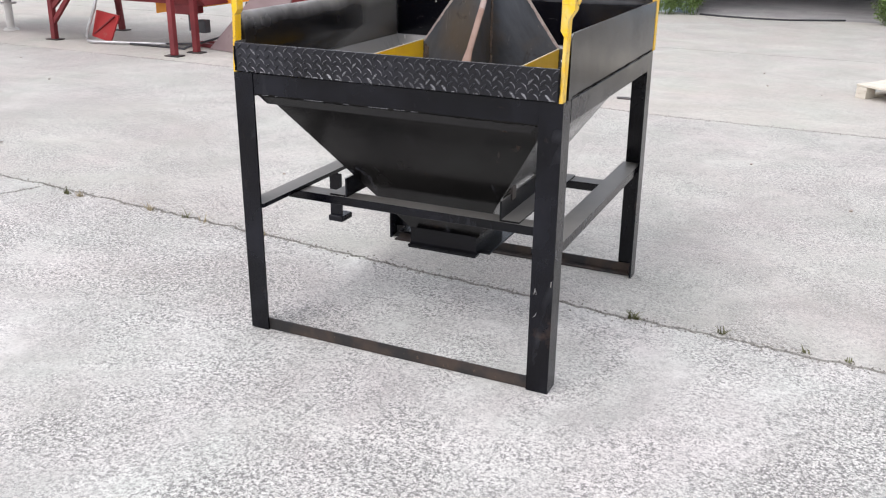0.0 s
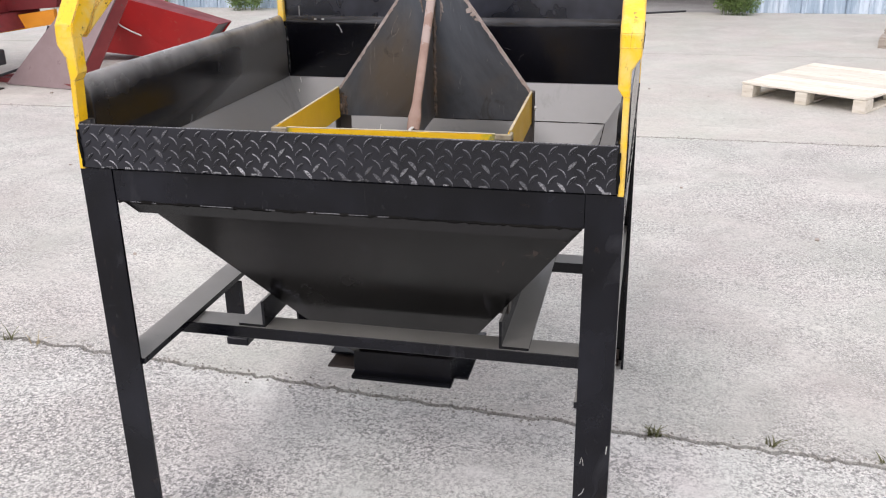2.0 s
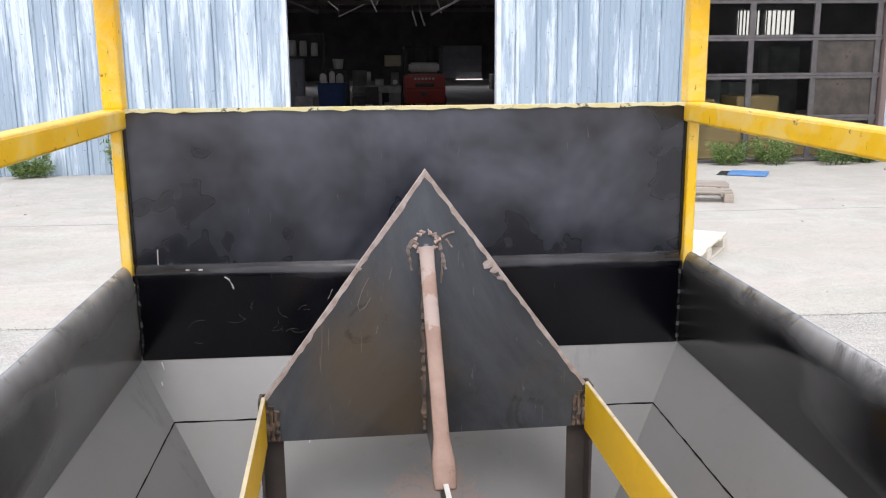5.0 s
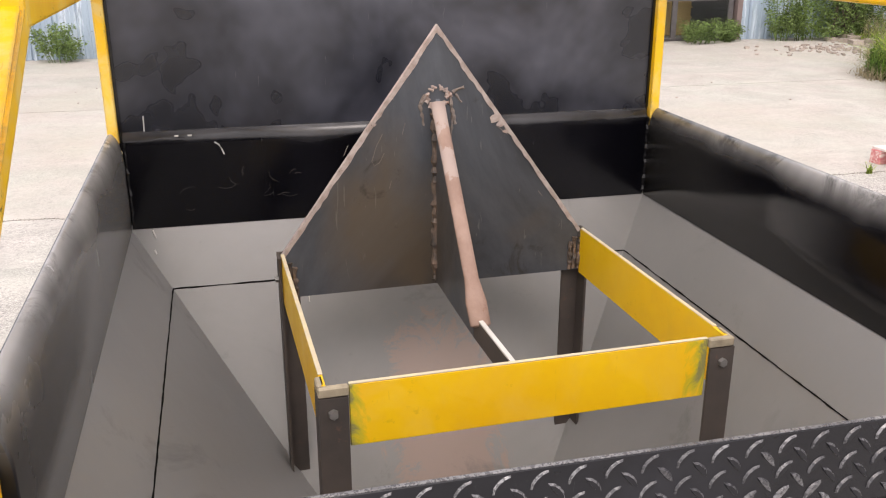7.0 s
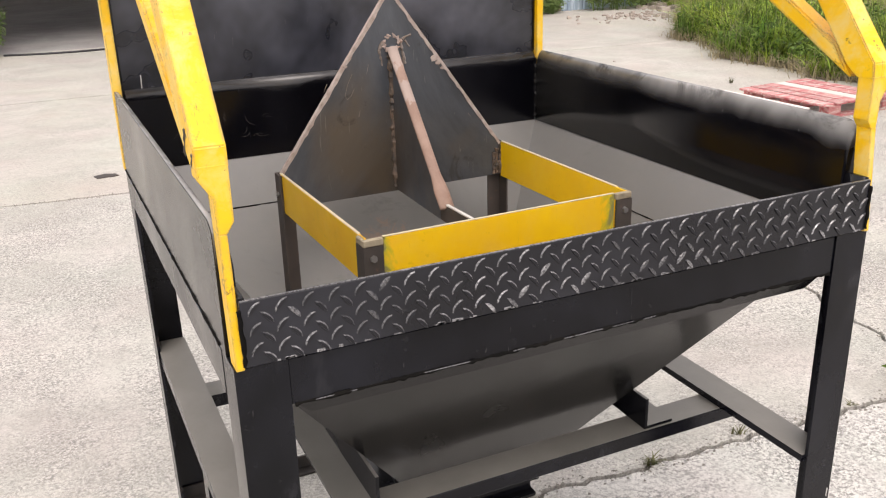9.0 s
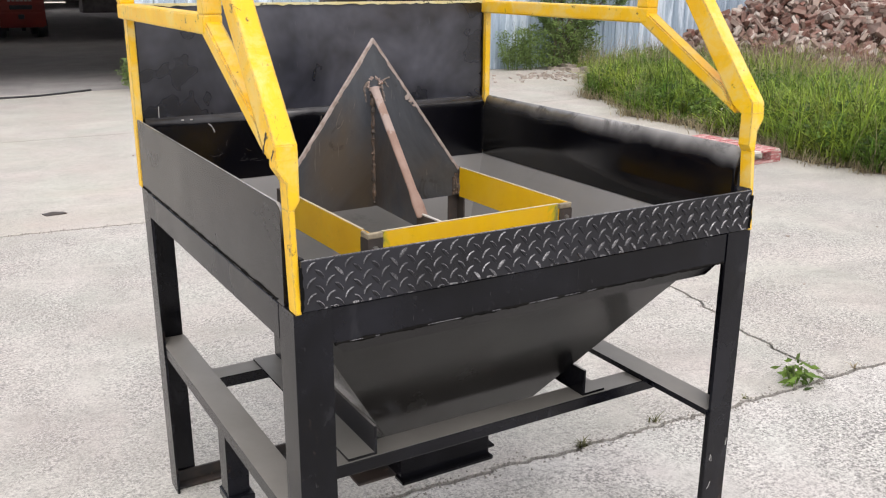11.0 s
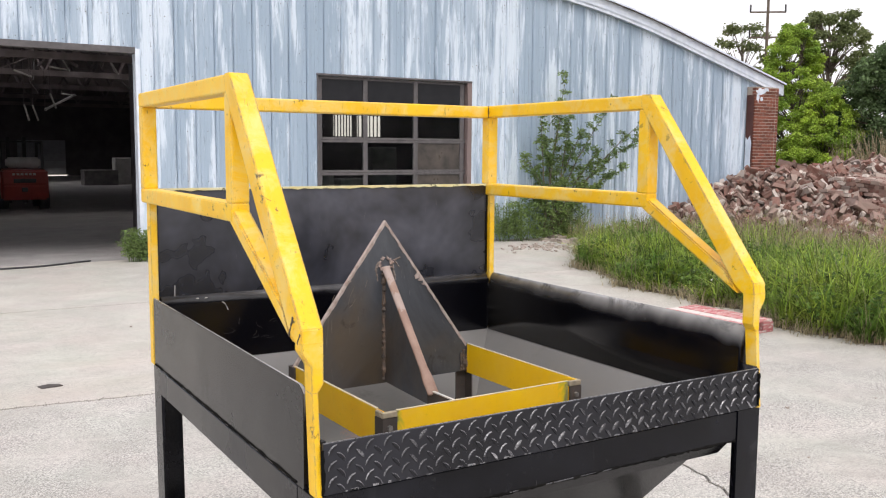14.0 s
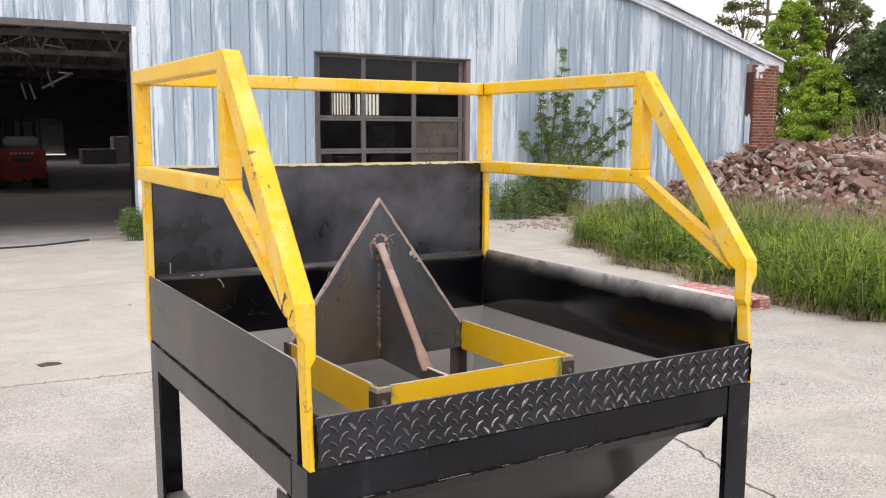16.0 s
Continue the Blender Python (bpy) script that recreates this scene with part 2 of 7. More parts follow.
def yellow_paint(name, chips, smear=None):
    """Brushed yellow enamel: dulled patches, dark chips and rubbed streaks."""
    m, n, l, b = nodes_of(name)
    co = n.new("ShaderNodeTexCoord").outputs["Object"]
    big = noise_tex(n, l, co, 5.0, 5.0, (1, 1, 1), 0.6)
    col = mix(n, l, ramp(n, l, big, 0.35, 0.65), (0.92, 0.565, 0.006), (0.86, 0.485, 0.004))
    dull = noise_tex(n, l, co, 11.0, 7.0, (1, 1, 1), 0.7, 0.5)
    col = mix(n, l, ramp(n, l, dull, 0.46, 0.66, 0.0, 0.75 * chips), col, (0.80, 0.64, 0.26))
    chip = noise_tex(n, l, co, 42.0, 6.0, (1, 0.6, 1), 0.72)
    where = noise_tex(n, l, co, 7.0, 3.0)
    both = n.new("ShaderNodeMath")
    both.operation = "MULTIPLY"
    l.new(ramp(n, l, chip, 0.61, 0.65), both.inputs[0])
    l.new(ramp(n, l, where, 0.49, 0.58, 0.0, chips), both.inputs[1])
    col = mix(n, l, both.outputs[0], col, (0.07, 0.05, 0.03))
    line = noise_tex(n, l, co, 22.0, 3.0, (9, 1, 1), 0.6, 0.8)
    col = mix(n, l, ramp(n, l, line, 0.665, 0.70, 0.0, 0.65 * chips), col, (0.25, 0.16, 0.03))
    grime = noise_tex(n, l, co, 3.0, 7.0, (1, 1, 1), 0.75, 0.6)
    col = mix(n, l, ramp(n, l, grime, 0.56, 0.72, 0.0, 0.15 + 0.22 * chips), col, (0.45, 0.31, 0.07))
    if smear:
        # olive overspray wiped along the band's ends
        sep = n.new("ShaderNodeSeparateXYZ")
        l.new(co, sep.inputs[0])
        far_x = n.new("ShaderNodeMath")
        far_x.operation = "ABSOLUTE"
        l.new(sep.outputs["X"], far_x.inputs[0])
        ragged = n.new("ShaderNodeMath")
        ragged.operation = "ADD"
        l.new(far_x.outputs[0], ragged.inputs[0])
        l.new(ramp(n, l, noise_tex(n, l, co, 26.0, 6.0, (1, 1, 0.5), 0.7, 1.0), 0.3, 0.7, -0.022, 0.016), ragged.inputs[1])
        col = mix(n, l, ramp(n, l, ragged.outputs[0], smear - 0.012, smear + 0.004, 0.0, 0.85), col, (0.50, 0.44, 0.03))
        col = mix(n, l, ramp(n, l, ragged.outputs[0], smear + 0.004, smear + 0.014, 0.0, 0.85), col, (0.20, 0.20, 0.10))
    if chips > 0.5:
        # paint rubbed through along the arrises, in places
        round_n = n.new("ShaderNodeBevel")
        round_n.samples = 4
        round_n.inputs["Radius"].default_value = 0.008
        dot = n.new("ShaderNodeVectorMath")
        dot.operation = "DOT_PRODUCT"
        l.new(round_n.outputs[0], dot.inputs[0])
        l.new(n.new("ShaderNodeNewGeometry").outputs["Normal"], dot.inputs[1])
        rubbed = n.new("ShaderNodeMath")
        rubbed.operation = "MULTIPLY"
        l.new(ramp(n, l, dot.outputs["Value"], 0.97, 0.82), rubbed.inputs[0])
        l.new(ramp(n, l, noise_tex(n, l, co, 16.0, 7.0, (1, 1, 1), 0.75, 0.6), 0.38, 0.56, 0.0, 0.85), rubbed.inputs[1])
        col = mix(n, l, rubbed.outputs[0], col, (0.30, 0.22, 0.10))
    l.new(col, b.inputs["Base Color"])
    l.new(ramp(n, l, dull, 0.3, 0.7, 0.32, 0.55), b.inputs["Roughness"])
    bump(n, l, b, chip, 0.12, 0.002)
    return m


def heat_steel(name):
    """Mill steel: blue-grey scale, a brown heat tint beside the rod, sooty corners and fine scratches."""
    m, n, l, b = nodes_of(name)
    co = n.new("ShaderNodeTexCoord").outputs["Object"]
    warm = noise_tex(n, l, co, 5.0, 5.0, (1, 1, 0.7), 0.6, 0.6)
    smoke = noise_tex(n, l, co, 3.0, 7.0, (1, 1, 0.6), 0.68, 0.5)
    col = mix(n, l, ramp(n, l, smoke, 0.36, 0.64), (0.108, 0.120, 0.140), (0.050, 0.054, 0.062))
    spot = n.new("ShaderNodeVectorMath")
    spot.operation = "DISTANCE"
    flat = n.new("ShaderNodeMapping")
    flat.inputs["Scale"].default_value = (1.0, 0.0, 0.8)
    l.new(co, flat.inputs["Vector"])
    l.new(flat.outputs["Vector"], spot.inputs[0])
    spot.inputs[1].default_value = (-0.10, 0.0, 0.42)
    near = n.new("ShaderNodeMath")
    near.operation = "ADD"
    l.new(ramp(n, l, spot.outputs["Value"], 0.20, 0.04, 0.0, 1.0), near.inputs[0])
    l.new(ramp(n, l, warm, 0.3, 0.7, -0.4, 0.4), near.inputs[1])
    col = mix(n, l, ramp(n, l, near.outputs[0], 0.20, 0.95, 0.0, 0.62), col, (0.140, 0.102, 0.060))
    soot = noise_tex(n, l, co, 8.0, 7.0, (1, 1, 1), 0.7, 1.2)
    col = mix(n, l, ramp(n, l, soot, 0.60, 0.68, 0.0, 0.7), col, (0.040, 0.034, 0.030))
    fine = noise_tex(n, l, co, 40.0, 7.0, (1, 1, 0.6), 0.75)
    col = mix(n, l, ramp(n, l, fine, 0.66, 0.72, 0.0, 0.45), col, (0.26, 0.235, 0.21))
    scr = noise_tex(n, l, co, 17.0, 2.0, (4.5, 1, 0.5), 0.5, 2.2)
    col = mix(n, l, ramp(n, l, scr, 0.70, 0.73, 0.0, 0.25), col, (0.30, 0.285, 0.27))
    l.new(col, b.inputs["Base Color"])
    b.inputs["Metallic"].default_value = 0.35
    l.new(ramp(n, l, smoke, 0.3, 0.7, 0.30, 0.46), b.inputs["Roughness"])
    bump(n, l, b, fine, 0.06, 0.002)
    return m


def peeling_rod(name):
    """Salmon primer over rust, peeled to a pale chalky coat in a long strip near the top."""
    m, n, l, b = nodes_of(name)
    co = n.new("ShaderNodeTexCoord").outputs["Object"]
    sep = n.new("ShaderNodeSeparateXYZ")
    l.new(co, sep.inputs[0])
    tone = noise_tex(n, l, co, 14.0, 6.0, (1, 1, 0.6), 0.65)
    col = mix(n, l, ramp(n, l, tone, 0.35, 0.65), (0.265, 0.170, 0.135), (0.355, 0.245, 0.200))
    edge = n.new("ShaderNodeMath")
    edge.operation = "ADD"
    l.new(ramp(n, l, sep.outputs["Z"], 0.56, 0.66, 0.0, 1.0), edge.inputs[0])
    l.new(ramp(n, l, noise_tex(n, l, co, 16.0, 5.0, (1.6, 1.6, 0.35), 0.6), 0.3, 0.7, -0.75, 0.75), edge.inputs[1])
    col = mix(n, l, ramp(n, l, edge.outputs[0], 0.74, 0.84, 0.0, 0.55), col, (0.45, 0.385, 0.36))
    col = mix(n, l, ramp(n, l, noise_tex(n, l, co, 45.0, 5.0, (1, 1, 1), 0.7), 0.62, 0.70, 0.0, 0.6), col, (0.24, 0.12, 0.075))
    l.new(col, b.inputs["Base Color"])
    b.inputs["Roughness"].default_value = 0.75
    bump(n, l, b, noise_tex(n, l, co, 120.0, 3.0), 0.4, 0.002)
    return m


def old_cladding(name):
    """Blue-grey steel whose white paint peels in long vertical streaks."""
    m, n, l, b = nodes_of(name)
    co = n.new("ShaderNodeTexCoord").outputs["Object"]
    wide = noise_tex(n, l, co, 1.1, 5.0, (1.4, 1, 0.16), 0.6)
    drips = noise_tex(n, l, co, 4.2, 8.0, (1.5, 1, 0.14), 0.68, 0.3)
    flakes = noise_tex(n, l, co, 12.0, 8.0, (1.6, 1, 0.22), 0.78, 0.3)
    dark = noise_tex(n, l, co, 4.0, 6.0, (2.2, 1, 0.07), 0.65)
    col = mix(n, l, ramp(n, l, wide, 0.40, 0.60), (0.325, 0.420, 0.520), (0.425, 0.522, 0.622))
    add = n.new("ShaderNodeMath")
    add.operation = "ADD"
    l.new(ramp(n, l, drips, 0.3, 0.7, -0.5, 0.5), add.inputs[0])
    l.new(ramp(n, l, wide, 0.3, 0.7, -0.35, 0.35), add.inputs[1])
    col = mix(n, l, ramp(n, l, add.outputs[0], 0.0, 0.22, 0.0, 0.8), col, (0.71, 0.80, 0.89))
    col = mix(n, l, ramp(n, l, flakes, 0.57, 0.63, 0.0, 0.65), col, (0.23, 0.28, 0.335))
    col = mix(n, l, ramp(n, l, dark, 0.60, 0.70, 0.0, 0.55), col, (0.24, 0.255, 0.28))
    rust = noise_tex(n, l, co, 2.3, 8.0, (1, 1, 0.6), 0.8)
    col = mix(n, l, ramp(n, l, rust, 0.72, 0.78, 0.0, 0.4), col, (0.42, 0.27, 0.2))
    l.new(col, b.inputs["Base Color"])
    b.inputs["Roughness"].default_value = 0.62
    bump(n, l, b, flakes, 0.15, 0.003)
    return m


M_BLACK = black_paint("black_enamel", (0.002, 0.002, 0.003), (0.010, 0.010, 0.0105), 0.16, 0.28, 0.4, 0.5, film=0.0)
# the rim colour paints the highlight on the back sheet's roll
M_BLACK_IN = black_paint("black_enamel_scuff_sheen", (0.0022, 0.0022, 0.0038), (0.014, 0.014, 0.019), 0.16, 0.28, 0.55, 0.5, (1.175, 1.230, (0.15, 0.15, 0.158)), film=0.03)
# grey of dust, with the sky sheen on the upward slopes painted in
M_GREY_IN = black_paint("funnel_dust_sheen_grey", (0.205, 0.203, 0.199), (0.262, 0.258, 0.248), 0.30, 0.44, 0.6, 0.6, film=0.0, rust=True)
# bluish clouds paint in the blue-grey sky sheen of the tall panel
M_CLOUDED = black_paint("clouded_sheen_black", (0.008, 0.0092, 0.0140), (0.100, 0.105, 0.134), 0.20, 0.40, 0.9, 0.6, scuff=0.2, film=0.08, cloud_scale=2.8, soft_cloud=4.2)
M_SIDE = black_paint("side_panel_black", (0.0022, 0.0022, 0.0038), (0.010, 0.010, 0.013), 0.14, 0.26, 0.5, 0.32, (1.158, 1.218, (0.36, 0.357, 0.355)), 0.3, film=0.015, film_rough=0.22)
# left side: dust, with a wider pale band for its grazing sky sheen
M_SIDE_DUST_SHEEN = black_paint("side_panel_dust_sheen", (0.0030, 0.0030, 0.0042), (0.016, 0.016, 0.018), 0.18, 0.30, 0.6, 0.36, (1.140, 1.216, (0.38, 0.375, 0.37)), 0.3, film=0.14, film_rough=0.20)
M_FRAME = black_paint("frame_black", (0.0016, 0.0018, 0.0036), (0.013, 0.0139, 0.0205), 0.14, 0.34, 0.8, 0.28, film=0.06, film_rough=0.25, stain=0.45)
# dust tone for flat tops, raised to carry the sky light on them
M_DUSTY_LIT = black_paint("frame_black_dusty_lit", (0.20, 0.19, 0.172), (0.29, 0.275, 0.25), 0.40, 0.55, 0.8, 0.5, film=0.0)
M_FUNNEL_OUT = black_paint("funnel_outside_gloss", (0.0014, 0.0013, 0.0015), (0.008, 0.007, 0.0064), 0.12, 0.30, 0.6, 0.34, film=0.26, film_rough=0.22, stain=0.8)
M_TREAD = black_paint("tread_black", (0.0045, 0.0048, 0.0082), (0.024, 0.025, 0.034), 0.22, 0.38, 0.8, 0.45, film=0.04)


def lug_steel(name):
    """Black paint on the raised lugs, rubbed through to bright steel in patches; also paints their highlights."""
    m, n, l, b = nodes_of(name)
    at = n.new("ShaderNodeNewGeometry").outputs["Position"]
    wear = noise_tex(n, l, at, 5.0, 4.0, (1, 1, 1.4), 0.65)
    fleck = noise_tex(n, l, at, 210.0, 3.0, (1, 1, 1), 0.7)
    each = n.new("ShaderNodeObjectInfo").outputs["Random"]
    amount = n.new("ShaderNodeMath")
    amount.operation = "MULTIPLY"
    l.new(ramp(n, l, wear, 0.42, 0.64, 0.15, 1.0), amount.inputs[0])
    l.new(ramp(n, l, each, 0.1, 0.9, 0.45, 1.0), amount.inputs[1])
    rub = n.new("ShaderNodeMath")
    rub.operation = "MULTIPLY"
    l.new(amount.outputs[0], rub.inputs[0])
    l.new(ramp(n, l, fleck, 0.42, 0.56, 0.25, 1.0), rub.inputs[1])
    l.new(mix(n, l, rub.outputs[0], (0.035, 0.035, 0.04), (0.46, 0.46, 0.475)), b.inputs["Base Color"])
    l.new(ramp(n, l, rub.outputs[0], 0.0, 1.0, 0.0, 0.55), b.inputs["Metallic"])
    l.new(ramp(n, l, fleck, 0.3, 0.7, 0.20, 0.36), b.inputs["Roughness"])
    b.inputs["Specular IOR Level"].default_value = 0.7
    bump(n, l, b, fleck, 0.2, 0.001)
    return m


M_LUG = lug_steel("tread_lug_worn_lit")
M_RUSTY = surface("base_rail_rusty", (0.016, 0.015, 0.015), (0.055, 0.038, 0.029), 0.5, 0.75, 9, 0.42, 0.62, spot=(0.13, 0.08, 0.055), spot_scale=40)
M_YELLOW = yellow_paint("yellow_enamel", 0.9)
M_YELLOW_BAR = yellow_paint("yellow_enamel_fresh", 0.15)
M_YELLOW_FRONT = yellow_paint("yellow_enamel_smeared", 0.15, 0.252)
M_YELLOW_WORN = surface("yellow_enamel_worn", (0.70, 0.66, 0.42), (0.68, 0.58, 0.26), 0.5, 0.7, 14, spot=(0.05, 0.045, 0.03), spot_at=(0.58, 0.64), spot_scale=30)
M_CREAM = surface("cream_bare_edge", (0.62, 0.53, 0.33), (0.50, 0.44, 0.33), 0.6, 0.75, 30, spot=(0.30, 0.24, 0.16), spot_scale=50)
M_CAP = surface("smeared_cap", (0.40, 0.34, 0.24), (0.20, 0.17, 0.12), 0.6, 0.75, 30, spot=(0.10, 0.08, 0.06), spot_scale=50)
M_STEEL = heat_steel("bare_mill_steel")
M_EDGE = surface("ground_steel_edge", (0.31, 0.245, 0.215), (0.45, 0.385, 0.355), 0.6, 0.8, 60, spot=(0.15, 0.10, 0.08), spot_scale=90, bump_s=0.6, bump_scale=140)
M_RUSTBAR = peeling_rod("salmon_rust")
M_BROWNPOST = surface("brown_black_angle", (0.048, 0.041, 0.037), (0.078, 0.063, 0.055), 0.5, 0.65, 12, spot=(0.12, 0.07, 0.05), spot_scale=30)
M_WELD = surface("weld_bead", (0.05, 0.045, 0.042), (0.17, 0.12, 0.09), 0.55, 0.8, 50, bump_s=0.6, bump_scale=120)
M_SEAM = surface("dark_seam", (0.006, 0.006, 0.006), (0.012, 0.011, 0.01), 0.9, bump_s=0.4, spec=0.05)
M_BOLT = surface("zinc_bolt", (0.55, 0.54, 0.52), (0.42, 0.41, 0.40), 0.35, metallic=0.9)
M_SCUFF = surface("white_chalk_scuff", (0.55, 0.53, 0.50), (0.40, 0.39, 0.37), 0.9, scale=60)
M_SCUFF_DARK = surface("grey_scuff", (0.17, 0.135, 0.115), (0.25, 0.215, 0.195), 0.8, scale=80, bump_s=0.4)
M_CONC = concrete("yard_concrete", (0.68, 0.66, 0.63), (0.455, 0.437, 0.416), (0.38, 0.356, 0.327), 0.85)
M_CONC_WARM = concrete("yard_concrete_warm", (0.53, 0.503, 0.46), (0.39, 0.368, 0.338), (0.37, 0.343, 0.305), 0.75)
M_CONC_MID = concrete("yard_concrete_trowelled", (0.57, 0.543, 0.505), (0.415, 0.394, 0.364), (0.39, 0.365, 0.328), 0.62)
M_CONC_SMOOTH = concrete("yard_concrete_smooth", (0.55, 0.52, 0.475), (0.45, 0.42, 0.38), (0.50, 0.455, 0.395), 0.3)
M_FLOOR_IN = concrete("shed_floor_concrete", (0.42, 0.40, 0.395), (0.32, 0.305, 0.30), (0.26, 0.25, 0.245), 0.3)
M_SOIL = surface("soil", (0.10, 0.078, 0.055), (0.17, 0.14, 0.105), 0.95, scale=3, spot=(0.27, 0.24, 0.20), spot_scale=22, bump_s=0.8, bump_scale=40, bump_d=0.02)
M_CLAD = old_cladding("pale_blue_cladding")
M_TRIM = surface("white_trim", (0.76, 0.82, 0.90), (0.62, 0.69, 0.78), 0.5, scale=6, spot=(0.45, 0.47, 0.50), spot_at=(0.7, 0.75))
M_BRICK = surface("red_brick", (0.24, 0.078, 0.047), (0.17, 0.058, 0.038), 0.85, scale=9, bump_s=0.5, bump_scale=70, random_value=0.35)
M_MORTAR = surface("mortar", (0.44, 0.38, 0.33), (0.36, 0.31, 0.27), 0.95, scale=20, bump_s=0.5)
M_MAROON = surface("shaded_maroon", (0.07, 0.022, 0.016), (0.10, 0.035, 0.025), 0.6, scale=4)
def rubble_stone(name, island):
    """Broken brick and mortar: each piece takes its own tone."""
    m, n, l, b = nodes_of(name)
    co = n.new("ShaderNodeTexCoord").outputs["Object"]
    pick = n.new("ShaderNodeNewGeometry").outputs["Random Per Island"] if island else n.new("ShaderNodeObjectInfo").outputs["Random"]
    cr = n.new("ShaderNodeValToRGB")
    tones = ((0.0, (0.085, 0.048, 0.038)), (0.24, (0.215, 0.100, 0.076)), (0.52, (0.28, 0.180, 0.150)), (0.76, (0.33, 0.255, 0.215)), (0.92, (0.66, 0.59, 0.53)), (1.0, (0.16, 0.125, 0.11)))
    while len(cr.color_ramp.elements) < len(tones):
        cr.color_ramp.elements.new(0.5)
    for e, (p, c) in zip(cr.color_ramp.elements, tones):
        e.position, e.color = p, (*c, 1)
    l.new(pick, cr.inputs["Fac"])
    dirt = noise_tex(n, l, co, 9.0, 5.0)
    l.new(mix(n, l, ramp(n, l, dirt, 0.45, 0.7, 0.0, 0.5), cr.outputs["Color"], (0.30, 0.25, 0.21)), b.inputs["Base Color"])
    b.inputs["Roughness"].default_value = 0.95
    bump(n, l, b, noise_tex(n, l, co, 30.0, 4.0), 0.7, 0.01)
    return m


M_RUBBLE = surface("rubble_mix", (0.11, 0.080, 0.065), (0.07, 0.050, 0.040), 0.95, scale=5, spot=(0.2, 0.17, 0.15), spot_scale=6, spot_at=(0.55, 0.65), bump_s=0.8, bump_scale=30, bump_d=0.01, random_value=0.4)
M_RED = surface("red_machine_paint", (0.36, 0.013, 0.012), (0.30, 0.011, 0.011), 0.42, 0.55, 3, spot=(0.30, 0.07, 0.05), spot_scale=10)
M_RED_DULL = surface("faded_red_paint", (0.185, 0.018, 0.020), (0.135, 0.013, 0.016), 0.5, 0.7, 5, spot=(0.11, 0.04, 0.035), spot_scale=16)
M_MAUVE = surface("mauve_primer", (0.23, 0.165, 0.165), (0.27, 0.20, 0.20), 0.65, 0.8, 6, spot=(0.17, 0.11, 0.11), spot_scale=12)
M_ORANGE = surface("orange_paint", (0.85, 0.33, 0.02), (0.78, 0.28, 0.02), 0.5, scale=6)
M_DARK = surface("dark_plastic", (0.025, 0.025, 0.028), (0.04, 0.04, 0.045), 0.5, scale=10)
M_GREYMETAL = surface("galvanised_pipe", (0.55, 0.55, 0.55), (0.45, 0.45, 0.45), 0.4, metallic=0.6, scale=10)
M_WOOD_PALE = surface("pale_pallet_wood", (0.74, 0.69, 0.60), (0.63, 0.57, 0.47), 0.85, scale=5, stretch=(1, 6, 6), spot=(0.44, 0.36, 0.27), spot_scale=10, random_value=0.12)
M_WOOD_GREY = surface("grey_pallet_wood", (0.38, 0.33, 0.28), (0.28, 0.24, 0.20), 0.9, scale=5, stretch=(1, 6, 6), spot=(0.18, 0.14, 0.11), spot_scale=10, random_value=0.2)
M_WOOD_RED = surface("red_pallet_wood", (0.44, 0.10, 0.11), (0.58, 0.32, 0.30), 0.85, scale=5, stretch=(6, 1, 6), spot=(0.66, 0.58, 0.54), spot_scale=8, spot_at=(0.52, 0.62), random_value=0.25)
M_WOOD_WHITE = surface("whitewashed_pallet_wood", (0.74, 0.69, 0.65), (0.66, 0.58, 0.55), 0.85, scale=5, stretch=(6, 1, 6), spot=(0.5, 0.25, 0.23), spot_scale=8, spot_at=(0.64, 0.74), random_value=0.15)
M_BLUE = surface("blue_panel", (0.10, 0.24, 0.50), (0.13, 0.29, 0.56), 0.6, scale=6)
M_BIN = surface("dark_blue_bin", (0.018, 0.050, 0.17), (0.012, 0.035, 0.12), 0.6, scale=6)
M_DOORGREY = surface("dark_door_glass", (0.010, 0.0105, 0.013), (0.015, 0.0155, 0.018), 0.10, scale=4, bump_s=0.02, spec=0.2)
M_DUSTPANE = surface("dust_caked_glass", (0.085, 0.070, 0.060), (0.035, 0.030, 0.027), 0.25, 0.5, 4, spot=(0.14, 0.12, 0.10), spot_scale=18, bump_s=0.02)
M_JAMB = surface("bare_wood_jamb", (0.23, 0.175, 0.165), (0.16, 0.12, 0.115), 0.8, scale=6, stretch=(1, 1, 0.15))
M_DOORFRAME = surface("aluminium_rails", (0.085, 0.079, 0.082), (0.125, 0.115, 0.117), 0.5, scale=8, metallic=0.1, spot=(0.075, 0.066, 0.066), spot_scale=12)
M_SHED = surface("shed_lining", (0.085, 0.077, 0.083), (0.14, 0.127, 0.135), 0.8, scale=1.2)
M_TRUSS = surface("truss_steel", (0.16, 0.13, 0.13), (0.26, 0.22, 0.22), 0.6, scale=3)
M_WHITE = surface("dirty_white", (0.62, 0.61, 0.58), (0.50, 0.49, 0.46), 0.6, scale=6)
M_FORK = surface("forklift_red", (0.32, 0.035, 0.025), (0.25, 0.03, 0.02), 0.45, scale=3, spot=(0.14, 0.05, 0.04), spot_scale=9)
M_CARD = surface("tan_cardboard", (0.48, 0.33, 0.16), (0.40, 0.28, 0.14), 0.85, scale=3)
M_CLUTTER = surface("grey_clutter", (0.36, 0.34, 0.33), (0.22, 0.21, 0.21), 0.7, scale=4, random_value=0.5)
M_CABINET = surface("blue_grey_steel", (0.30, 0.31, 0.34), (0.24, 0.25, 0.275), 0.55, scale=3)
M_CARTON = surface("pale_carton", (0.62, 0.55, 0.42), (0.54, 0.47, 0.35), 0.85, scale=3)
